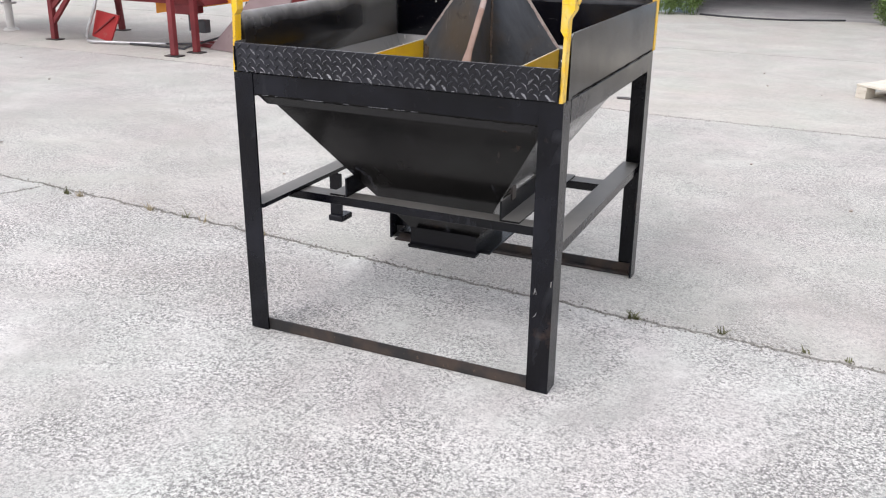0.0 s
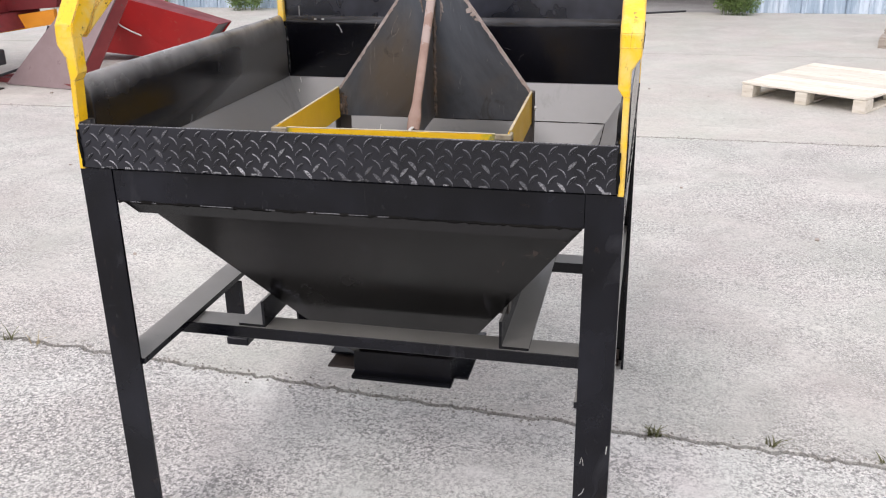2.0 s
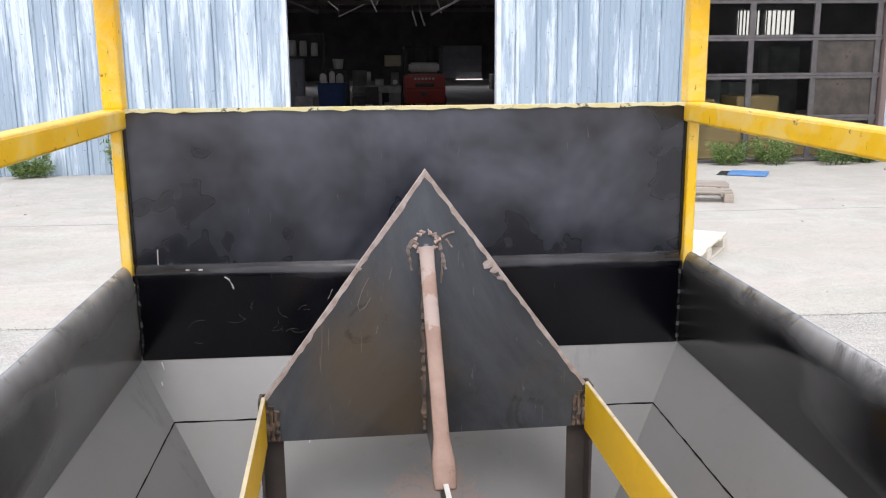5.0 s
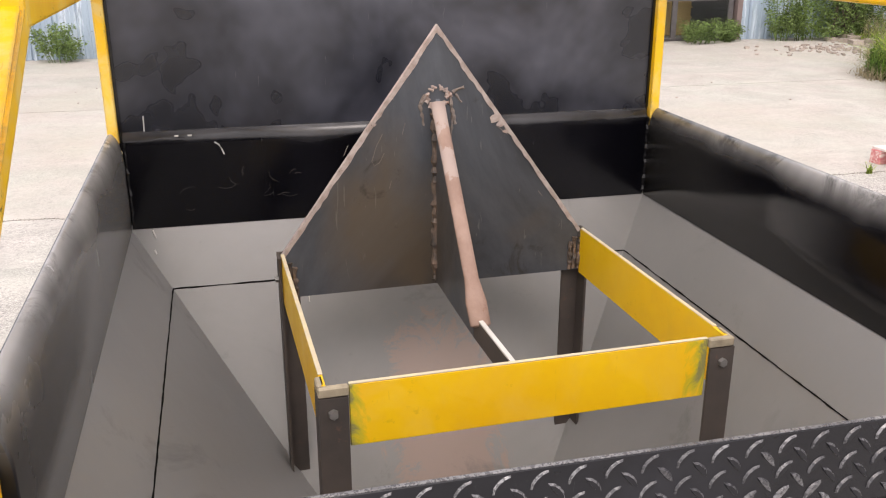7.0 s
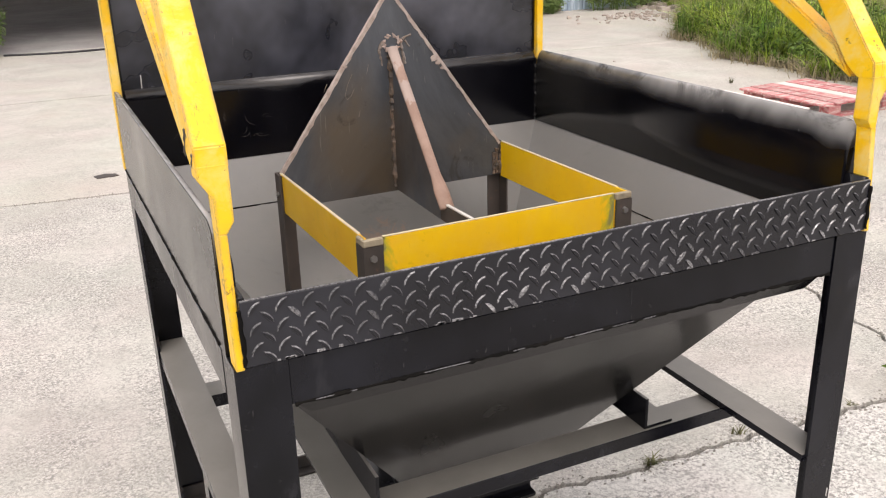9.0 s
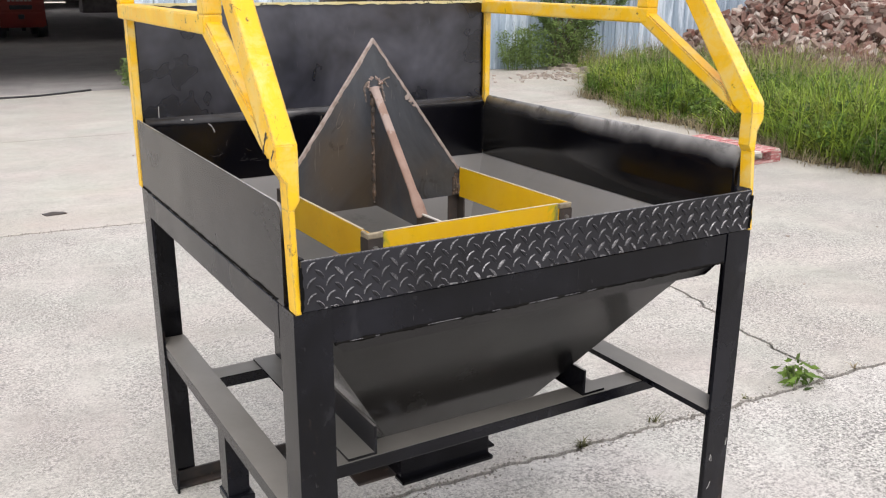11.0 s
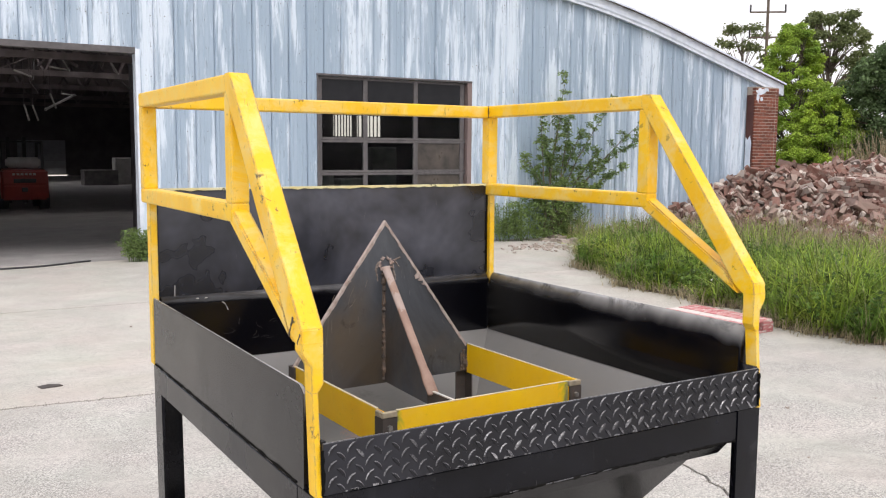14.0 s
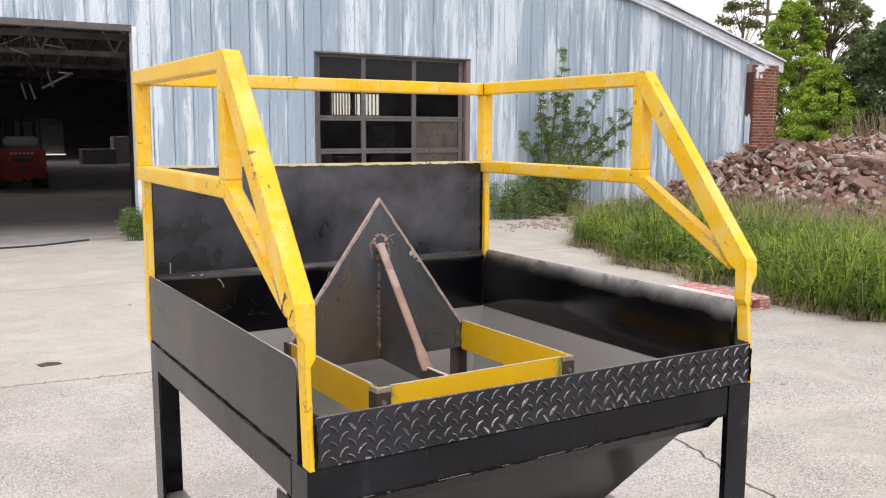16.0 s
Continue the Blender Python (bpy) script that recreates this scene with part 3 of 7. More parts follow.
m_pt, n, l, b = nodes_of("mixed_small_parts")
cr = n.new("ShaderNodeValToRGB")
for p, c in ((0.2, (0.10, 0.09, 0.08)), (0.4, (0.34, 0.31, 0.27)), (0.6, (0.16, 0.11, 0.08)), (0.8, (0.62, 0.62, 0.60)), (0.9, (0.05, 0.10, 0.22))):
    cr.color_ramp.elements.new(p).color = (*c, 1)
cr.color_ramp.interpolation = "CONSTANT"
cr.color_ramp.elements[0].color = (0.05, 0.05, 0.055, 1)
l.new(n.new("ShaderNodeNewGeometry").outputs["Random Per Island"], cr.inputs["Fac"])
l.new(cr.outputs["Color"], b.inputs["Base Color"])
b.inputs["Roughness"].default_value = 0.6
M_PARTS = m_pt
M_BARK = surface("bark", (0.11, 0.085, 0.065), (0.17, 0.14, 0.11), 0.95, scale=12, stretch=(1, 1, 0.3), bump_s=0.8, bump_scale=40, bump_d=0.01)
M_LEAF_BRIGHT = leafy("bright_leaves", (0.44, 0.58, 0.075), (0.21, 0.34, 0.05), 0.9, 0.5)
M_LEAF_DARK = leafy("dark_leaves", (0.14, 0.215, 0.085), (0.065, 0.11, 0.045), 0.6, 0.5)
M_LEAF_MID = leafy("bush_leaves", (0.24, 0.33, 0.11), (0.13, 0.205, 0.065), 1.5, 0.55)
M_GRASS = leafy("grass_blade", (0.34, 0.43, 0.065), (0.095, 0.185, 0.025), 1.6, 0.8)
M_STRAW = leafy("dry_straw", (0.44, 0.38, 0.25), (0.33, 0.27, 0.17), 2.0)
M_SEED = leafy("mauve_seed_stalk", (0.33, 0.24, 0.19), (0.23, 0.16, 0.125), 1.2, 0.5)
M_WEED = leafy("broad_weed_leaf", (0.17, 0.27, 0.05), (0.07, 0.14, 0.025), 2.5, 0.6)
M_DRYWEED = leafy("dry_weed", (0.16, 0.165, 0.07), (0.10, 0.095, 0.045), 9.0)
M_LEAF_OLIVE = leafy("olive_leaves", (0.20, 0.235, 0.09), (0.12, 0.155, 0.055), 0.6)

m_gl, n_, l_, b_ = nodes_of("window_glass")
b_.inputs["Base Color"].default_value = (0.75, 0.8, 0.8, 1)
b_.inputs["Roughness"].default_value = 0.04
b_.inputs["Transmission Weight"].default_value = 1.0
b_.inputs["IOR"].default_value = 1.1
M_GLASS = m_gl
m_dl, n_, l_, b_ = nodes_of("daylight_beyond")
b_.inputs["Base Color"].default_value = (0, 0, 0, 1)
b_.inputs["Emission Color"].default_value = (1.0, 0.95, 0.86, 1)
b_.inputs["Emission Strength"].default_value = 0.75
M_DAY = m_dl


# ---- builders ----
def thing(name, at, label, category, group="", kind="", turn=0.0):
    ob = new(name)
    ob.matrix_world = pose(*at, 0, 0, turn)
    ob.empty_display_size = 0.1
    return tagged(ob, label, category, group, kind)


def finish(name, bm, material, smooth=False):
    bmesh.ops.recalc_face_normals(bm, faces=bm.faces)
    me = bpy.data.meshes.new(name)
    bm.to_mesh(me)
    bm.free()
    me.materials.append(material)
    if smooth:
        me.polygons.foreach_set("use_smooth", [True] * len(me.polygons))
    return me


def part(name, bm, material, parent, label="", smooth=False, local=False):
    """One mesh under a thing or a part. Corners are in world metres, unless local."""
    base = parent.matrix_basis if parent.parent is None else parent.parent.matrix_basis @ parent.matrix_basis
    if not local:
        bm.transform(base.inverted())
    ob = new(name, finish(name, bm, material, smooth))
    ob.parent = parent
    return tagged(ob, label)


def solo(name, bm, material, label, category, kind="", smooth=False, group=""):
    return tagged(new(name, finish(name, bm, material, smooth)), label, category, group, kind)


def box(bm, a, b, bevel=0.0, seg=1):
    x0, y0, z0 = a
    x1, y1, z1 = b
    m = Matrix.Translation(((x0 + x1) / 2, (y0 + y1) / 2, (z0 + z1) / 2)) @ Matrix.Diagonal((abs(x1 - x0), abs(y1 - y0), abs(z1 - z0), 1))
    made = bmesh.ops.create_cube(bm, size=1, matrix=m)["verts"]
    if bevel:
        edges = list({e for v in made for e in v.link_edges})
        bmesh.ops.bevel(bm, geom=edges, offset=bevel, segments=seg, affect="EDGES", profile=0.6)
    return bm


def prism(bm, outline, direction):
    """A closed outline of 3D points pushed along a direction."""
    d = Vector(direction)
    a = [bm.verts.new(p) for p in outline]
    b = [bm.verts.new(Vector(p) + d) for p in outline]
    bm.faces.new(a)
    bm.faces.new(b[::-1])
    for i in range(len(a)):
        j = (i + 1) % len(a)
        bm.faces.new((a[i], b[i], b[j], a[j]))
    return bm


def angle_bar(bm, corner, along, u, v, w=0.076, t=0.008):
    """An L-section from its outer corner, flanges along u and v."""
    c, u, v = Vector(corner), Vector(u), Vector(v)
    pts = [c, c + u * w, c + u * w + v * t, c + u * t + v * t, c + u * t + v * w, c + v * w]
    return prism(bm, pts, along)


def bar(bm, p, q, w, h, up=(0, 0, 1), bevel=0.0):
    """A solid bar of section w x h from p to q."""
    p, q = Vector(p), Vector(q)
    d = (q - p)
    z = d.normalized()
    x = Vector(up).cross(z)
    x = x.normalized() if x.length > 1e-5 else Vector((1, 0, 0))
    y = z.cross(x)
    m = Matrix((x, y, z)).transposed().to_4x4()
    m.translation = (p + q) / 2
    made = bmesh.ops.create_cube(bm, size=1, matrix=m @ Matrix.Diagonal((w, h, d.length, 1)))["verts"]
    if bevel:
        edges = list({e for v in made for e in v.link_edges})
        bmesh.ops.bevel(bm, geom=edges, offset=bevel, segments=2, affect="EDGES", profile=0.5)
    return bm


def rod(bm, points, radius, sides=8, wobble=0.0, rnd=random.Random(5), taper=None):
    """A round rod along a line of points."""
    pts = [Vector(p) for p in points]
    rings = []
    for i, p in enumerate(pts):
        d = (pts[min(i + 1, len(pts) - 1)] - pts[max(i - 1, 0)]).normalized()
        a = d.orthogonal().normalized() if abs(d.z) > 0.9 else Vector((0, 0, 1)).cross(d).normalized()
        b = d.cross(a)
        r = radius * (1 + wobble * rnd.uniform(-1, 1)) * (1 if taper is None else 1 + (taper - 1) * i / max(1, len(pts) - 1))
        rings.append([bm.verts.new(p + r * (math.cos(t) * a + math.sin(t) * b)) for t in (2 * math.pi * k / sides for k in range(sides))])
    for s, e in zip(rings, rings[1:]):
        for k in range(sides):
            bm.faces.new((s[k], s[(k + 1) % sides], e[(k + 1) % sides], e[k]))
    bm.faces.new(rings[0][::-1])
    bm.faces.new(rings[-1])
    return bm


def weld(bm, p, q, r=0.005, step=0.006, seed=1):
    rnd = random.Random(seed)
    p, q = Vector(p), Vector(q)
    n = max(2, int((q - p).length / step))
    return rod(bm, [p.lerp(q, i / n) + Vector([rnd.uniform(-r, r) * 0.3 for _ in range(3)]) for i in range(n + 1)], r, 6, 0.45, rnd)


def B():
    return bmesh.new()


# ---- ground ----
def joint(points, seed, jit=0.007, step=0.06):
    """A cracked, uneven joint line through the given points."""
    rnd = random.Random(seed)
    out = []
    for (ax, ay), (bx, by) in zip(points, points[1:]):
        n = max(1, int(math.hypot(bx - ax, by - ay) / step))
        out += [(ax + (bx - ax) * i / n + rnd.uniform(-jit, jit), ay + (by - ay) * i / n + rnd.uniform(-jit, jit)) for i in range(n)]
    return out + [points[-1]]


bm = B()
box(bm, (-600, -600, -0.3), (600, 600, -0.06))
solo("ground", bm, M_SOIL, "bare brown soil under the concrete yard", "ground", "structure")

pavement = thing("pavement", (0, 0, 0), "pale weathered concrete yard with open joints", "pavement", kind="structure")
G = 0.010


def slab(front, right, back, left, material=M_CONC):
    """One slab between four joint lines, front and back run along x, the sides along y."""
    ring = [(x, y + G) for x, y in front] + [(x - G, y) for x, y in right[1:-1]] + [(x, y - G) for x, y in back[::-1]] + [(x + G, y) for x, y in left[::-1][1:-1]]
    bm = B()
    prism(bm, [(x, y, -0.06) for x, y in ring], (0, 0, 0.06))
    bmesh.ops.triangulate(bm, faces=[f for f in bm.faces if len(f.verts) > 4])
    part("concrete_slab", bm, material, pavement)


j0 = joint([(-30, -4.2), (20, -4.2)], 1, 0.006, 0.5)
jA1, jA2, jA3 = joint([(-30, 2.6), (-2.85, 1.04)], 2, 0.012), joint([(-2.85, 1.04), (-2.0, 0.965), (-1.3, 0.91), (0.03, 0.785), (0.73, 0.735), (1.86, 0.675), (2.02, 0.68)], 3, 0.012, 0.035), joint([(2.02, 0.68), (3.0, 0.61), (20, -0.3)], 4, 0.012)
jB1, jB2 = joint([(-30, 5.4), (-1.9, 4.84), (0.1, 4.63), (2.4, 4.60)], 5, 0.010), joint([(2.4, 4.60), (20, 4.4)], 6, 0.010)
jC = joint([(-30, 12.43), (20, 12.43)], 7, 0.004, 0.4)
jM = joint([(-30, 8.6), (20, 8.3)], 8, 0.008, 0.12)
vL = joint([(-3.0, -4.2), (-3.12, 0.2), (-2.85, 1.04)], 9, 0.012)
vR = joint([(2.02, 0.68), (2.1, 1.25), (2.26, 1.75), (2.4, 4.60)], 10, 0.015)
slab([p for p in j0 if p[0] <= -3.0] + [(-3.0, -4.2)], vL, jA1, [(-30, -4.2), (-30, 2.6)])
slab([(-3.0, -4.2)] + [p for p in j0 if p[0] > -3.0], [(20, -4.2), (20, -0.3)], jA2[:-1] + jA3, vL)
slab(jA1[:-1] + jA2, vR, jB1, [(-30, 2.6), (-30, 5.4)], M_CONC_MID)
slab(jA3, [(20, -0.3), (20, 4.4)], jB2, vR, M_CONC_WARM)
slab(jB1[:-1] + jB2, [(20, 4.4), (20, 8.3)], jM, [(-30, 5.4), (-30, 8.6)], M_CONC_SMOOTH)
slab(jM, [(20, 8.3), (20, 12.43)], jC, [(-30, 8.6), (-30, 12.43)], M_CONC_SMOOTH)
slab(joint([(-30, -30), (20, -30)], 1, 0, 5), [(20, -30), (20, -4.2)], j0, [(-30, -30), (-30, -4.2)])
bm = B()
box(bm, (-16, 12.43, -0.06), (16, 60, -0.004))
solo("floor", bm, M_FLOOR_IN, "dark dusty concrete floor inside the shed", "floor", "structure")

# crumbled grit along the open joints
rnd = random.Random(88)
vs, fs = [], []
for line, spread in ((jA1[-60:], 0.02), (jA2, 0.022), (jA3[:120], 0.02), (vR, 0.018), (jB1[-140:], 0.02), (jB2[:80], 0.02), (vL[-70:], 0.018)):
    for x, y in line:
        for _ in range(7):
            s = rnd.uniform(0.0025, 0.0075)
            px, py = x + rnd.gauss(0, spread), y + rnd.gauss(0, spread)
            b = len(vs)
            vs += [(px - s, py - s * 0.6, -0.001), (px + s, py - s * 0.7, -0.001), (px + s * 0.2, py + s, -0.001), (px + rnd.uniform(-s, s) * 0.4, py, s * rnd.uniform(0.5, 1.1))]
            fs += [(b, b + 1, b + 3), (b + 1, b + 2, b + 3), (b + 2, b, b + 3)]
me = bpy.data.meshes.new("joint_grit")
me.from_pydata(vs, [], fs)
me.materials.append(surface("joint_grit_stone", (0.20, 0.185, 0.165), (0.34, 0.32, 0.29), 0.95, scale=90))
tagged(new("joint_grit", me), "crumbled grey grit along the concrete joints", "grit", kind="stuff")


# ---- bag hopper ----
W, D = 0.614, 1.226           # half width, depth
Z_PL0, Z_PL1, Z_RIM, Z_BACK = 1.010, 1.111, 1.212, 1.536
Z_LOW, Z_TOP, TUBE = 1.517, 1.796, 0.042
hopper = thing("bulk_bag_hopper", (0, D / 2, 0), "black steel bulk bag hopper with yellow guard rail on concrete", "hopper")



def dusty_lit_top(ob, material=M_DUSTY_LIT):
    """Settled brown-grey dust on the faces that lie flat, with the sky light there painted in."""
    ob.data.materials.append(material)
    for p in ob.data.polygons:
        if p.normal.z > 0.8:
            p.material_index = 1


# legs: angle iron, outer corner on the hopper's corner
for sx in (-1, 1):
    for y, vy in ((0.0, 1), (D, -1)):
        bm = B()
        angle_bar(bm, (sx * W + (0.008 if y else 0.0), y, 0), (-0.008 if y else 0.0, 0, Z_PL0 - 0.002), (-sx, 0, 0), (0, vy, 0), 0.078, 0.008)
        part("leg", bm, M_FRAME, hopper)
# bottom rails lie on the ground between each pair of legs
for y, vy in ((0.010, 1), (D - 0.010, -1)):
    bm = B()
    angle_bar(bm, (-W + 0.01, y, 0.001), (2 * W - 0.02, 0, 0), (0, vy, 0), (0, 0, 1), 0.045, 0.007)
    part("bottom_rail", bm, M_RUSTY, hopper, "rusty brown-black bottom rail")
# top rails under the rim
for y, vy in ((0.003, 1), (D - 0.003, -1)):
    bm = B()
    y2 = y + vy * 0.007
    box(bm, (-W + 0.078, min(y, y2), Z_PL0 - 0.078), (W - 0.078, max(y, y2), Z_PL0 - 0.003), 0.0015)
    part("top_rail", bm, M_FRAME, hopper)
for sx in (-1, 1):
    bm = B()
    box(bm, (sx * (W - 0.009), 0.080, Z_PL0 - 0.078), (sx * (W + 0.001), D - 0.080, Z_PL0 - 0.003), 0.0015)
    part("top_rail", bm, M_FRAME, hopper)
# mid side rails, cross bars and bearers
Z_MID = 0.520
for sx in (-1, 1):
    bm = B()
    prism(bm, [(sx * (W - 0.009 - u), 0.009, Z_MID - v) for u, v in ((0, 0), (0.076, 0), (0.076, 0.016), (0.008, 0.016), (0.008, 0.034), (0, 0.034))], (0, D - 0.018, 0))
    dusty_lit_top(part("side_rail", bm, M_FRAME, hopper))
for y in (0.255, 0.875):
    bm = B()
    box(bm, (-W + 0.028, y, Z_MID - 0.050), (W - 0.028, y + 0.076, Z_MID - 0.0165), 0.0015)
    dusty_lit_top(part("cross_bar", bm, M_FRAME, hopper))
for sx in (-1, 1):
    bm = B()
    angle_bar(bm, (sx * 0.318, 0.262, Z_MID - 0.0160), (0, 0.683, 0), (sx, 0, 0), (0, 0, 1), 0.076, 0.007)
    dusty_lit_top(part("funnel_bearer", bm, M_FRAME, hopper))

bm = B()
angle_bar(bm, (-0.598, 0.585, 0.296), (0, 0, Z_MID - 0.036 - 0.296), (1, 0, 0), (0, 1, 0), 0.058, 0.007)
box(bm, (-0.602, 0.570, 0.270), (-0.530, 0.655, 0.2955), 0.003)
part("hanger_stub", bm, M_FRAME, hopper, "short black angle stub hanging from the side rail")
# funnel: a four-sided pyramid in an upper and a lower course of plates
Z_F0, Z_F1, Z_F2 = 1.016, 0.890, 0.335
S = 0.68
YC = D / 2


def ring_at(z, grow=0.0):
    k = (Z_F0 - z) * S - grow
    return [(-0.60 + k, 0.018 + k, z), (0.60 - k, 0.018 + k, z), (0.60 - k, 1.222 - k, z), (-0.60 + k, 1.222 - k, z)]


def course(z0, z1, name, inner, outer):
    a, b = ring_at(z0), ring_at(z1)
    t = 0.006
    a2, b2 = ring_at(z0, t), ring_at(z1, t)
    for i in range(4):
        j = (i + 1) % 4
        bm = B()
        vs = [bm.verts.new(p) for p in (a[i], a[j], b[j], b[i], a2[i], a2[j], b2[j], b2[i])]
        for f in ((0, 1, 2, 3), (7, 6, 5, 4), (0, 4, 5, 1), (1, 5, 6, 2), (2, 6, 7, 3), (3, 7, 4, 0)):
            bm.faces.new([vs[k] for k in f])
        ob = part(name, bm, inner, hopper, "grey-black funnel plate, dust and painted sky sheen inside")
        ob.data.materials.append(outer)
        # same paint outside, near-black to carry the shade of downward faces
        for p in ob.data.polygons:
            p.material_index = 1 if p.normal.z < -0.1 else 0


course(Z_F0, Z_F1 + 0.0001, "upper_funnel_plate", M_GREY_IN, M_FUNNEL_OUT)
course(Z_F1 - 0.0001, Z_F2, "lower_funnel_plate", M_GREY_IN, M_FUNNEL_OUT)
# the rough joint between the two courses
bm = B()
r = ring_at(Z_F1 + 0.001, -0.001)
for i in range(4):
    weld(bm, r[i], r[(i + 1) % 4], 0.0014, 0.02, 20 + i)
part("funnel_joint", bm, M_SEAM, hopper, "dark uneven weld joint")
bm = B()
r1 = ring_at(Z_F0 - 0.002, -0.001)
for i in range(1, 4):
    weld(bm, r1[i], r1[(i + 1) % 4], 0.0022, 0.016, 30 + i)
part("rim_joint", bm, M_SEAM, hopper, "dark weld joint")
# skirt lip of the funnel under the front rail
bm = B()
prism(bm, [(-0.534, 0.016, 0.932), (0.534, 0.016, 0.932), (0.500, 0.030, 0.897), (-0.500, 0.030, 0.897)], (0, 0.005, 0))
part("funnel_lip", bm, M_BLACK, hopper)
bm = B()
weld(bm, (-0.53, 0.0042, 0.9315), (0.53, 0.0042, 0.9315), 0.0034, 0.009, 41)
part("weld_bead", bm, M_SEAM, hopper, "dark weld bead along the front rail")
# thin bright runs: rubbed metal and the rounded lip's highlight, modelled as rods
bm = B()
rnd = random.Random(42)
x = -0.50
while x < 0.5:
    w = rnd.uniform(0.02, 0.09)
    if rnd.random() < (0.5 if x < -0.1 else 0.2):
        rod(bm, [(x, 0.0012, 0.9325), (x + w * 0.5, 0.0010, 0.9327), (x + w, 0.0012, 0.9325 + rnd.uniform(-0.001, 0.001))], rnd.uniform(0.0008, 0.0014), 6)
    x += w + 0.02
tagged(part("bare_edge", bm, M_LUG, hopper, "worn metal and painted glints along the lip"), kind="stuff")

# outlet neck with its slide gate
N = 0.145
bm = B()
for a, b in (((-N, YC - N), (N, YC - N + 0.006)), ((-N, YC + N - 0.006), (N, YC + N)), ((-N, YC - N + 0.006), (-N + 0.006, YC + N - 0.006)), ((N - 0.006, YC - N + 0.006), (N, YC + N - 0.006))):
    box(bm, (*a, 0.276), (*b, 0.345))
part("outlet_neck", bm, M_FRAME, hopper)
bm = B()
prism(bm, [(-0.15, YC - 0.165, 0.276), (0.15, YC - 0.165, 0.276), (0.15, YC - 0.115, 0.276), (-0.15, YC - 0.115, 0.276)], (0, 0, -0.014))
bmesh.ops.bevel(bm, geom=list(bm.edges), offset=0.003, segments=2, affect="EDGES")
part("gate_front_bar", bm, M_FRAME, hopper)
bm = B()
box(bm, (0.10, YC - 0.112, 0.266), (0.19, YC + 0.19, 0.275), 0.002)
part("gate_side_flange", bm, M_FRAME, hopper)
bm = B()
box(bm, (-0.26, YC - 0.03, 0.266), (-0.10, YC + 0.19, 0.275), 0.002)
part("gate_side_flange", bm, M_FRAME, hopper)
bm = B()
box(bm, (-0.25, YC - 0.09, 0.252), (0.12, YC + 0.12, 0.2595), 0.002)
part("slide_gate", bm, M_RUSTY, hopper, "rusty slide gate plate")

# tread plate across the front, with raised lugs
bm = B()
box(bm, (-0.598, -0.007, Z_PL0 + 0.002), (0.598, -0.001, Z_PL1), 0.0008)
tread = part("tread_plate", bm, M_TREAD, hopper, "black diamond tread plate with scuffed, highlighted lugs")


bm = B()
box(bm, (-0.597, -0.0066, Z_PL1 + 0.0002), (0.597, -0.0014, Z_PL1 + 0.0016), 0.0005)
part("worn_edge", bm, M_LUG, tread, "rubbed pale top edge")
bm = B()
rnd = random.Random(47)
for _ in range(46):
    x = rnd.uniform(-0.58, 0.58)
    w = rnd.uniform(0.004, 0.014)
    box(bm, (x, -0.0078, Z_PL0 + 0.0025), (x + w, -0.0066, Z_PL0 + 0.0045 + rnd.uniform(0, 0.003)), 0.0004)
tagged(part("bright_nick", bm, M_LUG, tread, "bright nicks along the foot of the plate"), kind="stuff")


def lug_mesh(worn=False):
    bm = B()
    L, w, h = 0.0140, 0.0040, 0.0030
    base = [(-L, 0), (-L * 0.55, -w * 0.8), (0, -w), (L * 0.55, -w * 0.8), (L, 0), (L * 0.55, w * 0.8), (0, w), (-L * 0.55, w * 0.8)]
    base = [(x, z + 0.0018 * (0.4 - (x / L) ** 2)) for x, z in base]
    ring = [bm.verts.new((x, 0, z)) for x, z in base]
    top = [bm.verts.new((x * 0.84, -h, z * 0.62 - 0.0005)) for x, z in base]
    for i in range(8):
        bm.faces.new((ring[i], ring[(i + 1) % 8], top[(i + 1) % 8], top[i]))
    bm.faces.new(top)
    me = finish("lug", bm, M_TREAD)
    me.materials.append(M_LUG)
    # upward flanks take the bright steel as a painted highlight; worn lugs add the face
    for p in me.polygons:
        if p.normal.z > 0.22 or (worn and p.normal.y < -0.9):
            p.material_index = 1
    return me


LUG, LUG_WORN = lug_mesh(), lug_mesh(True)
rnd = random.Random(53)
PX, PZ = 0.0194, 0.0153
t_inv = tread.parent.matrix_basis.inverted()
for k in range(6):
    for c in range(33):
        x, z = -W + 0.0150 + (2 * c + k % 2) * PX, Z_PL0 + 0.0125 + k * PZ
        if abs(x) > 0.588:
            continue
        rubbed = 0.10 + (0.35 if k == 0 else 0.0) + 0.5 * math.exp(-((x - 0.12) / 0.10) ** 2) * (1 - k / 6)
        o = new("lug", LUG_WORN if rnd.random() < rubbed else LUG)
        o.parent = tread
        o.matrix_basis = t_inv @ Matrix.Translation((x, -0.0066, z)) @ Matrix.Rotation(radians(-47 if k % 2 else 47), 4, "Y")

# side panels: a sheet with a rolled top edge
X_IN, X_OUT = 0.589, 0.6145
R_EDGE = 0.068
arc = [(X_OUT - 0.003 - (X_OUT - 0.003 - X_IN) * math.sin(t), Z_RIM - R_EDGE * (1 - math.cos(t))) for t in (radians(d) for d in range(0, 91, 9))]


def soft_roll(ob, sx):
    """Shade the inner face and the roll as one smooth sweep."""
    for p in ob.data.polygons:
        p.use_smooth = abs(p.normal.y) < 0.5 and p.normal.z > -0.5 and p.normal.x * sx < 0.3


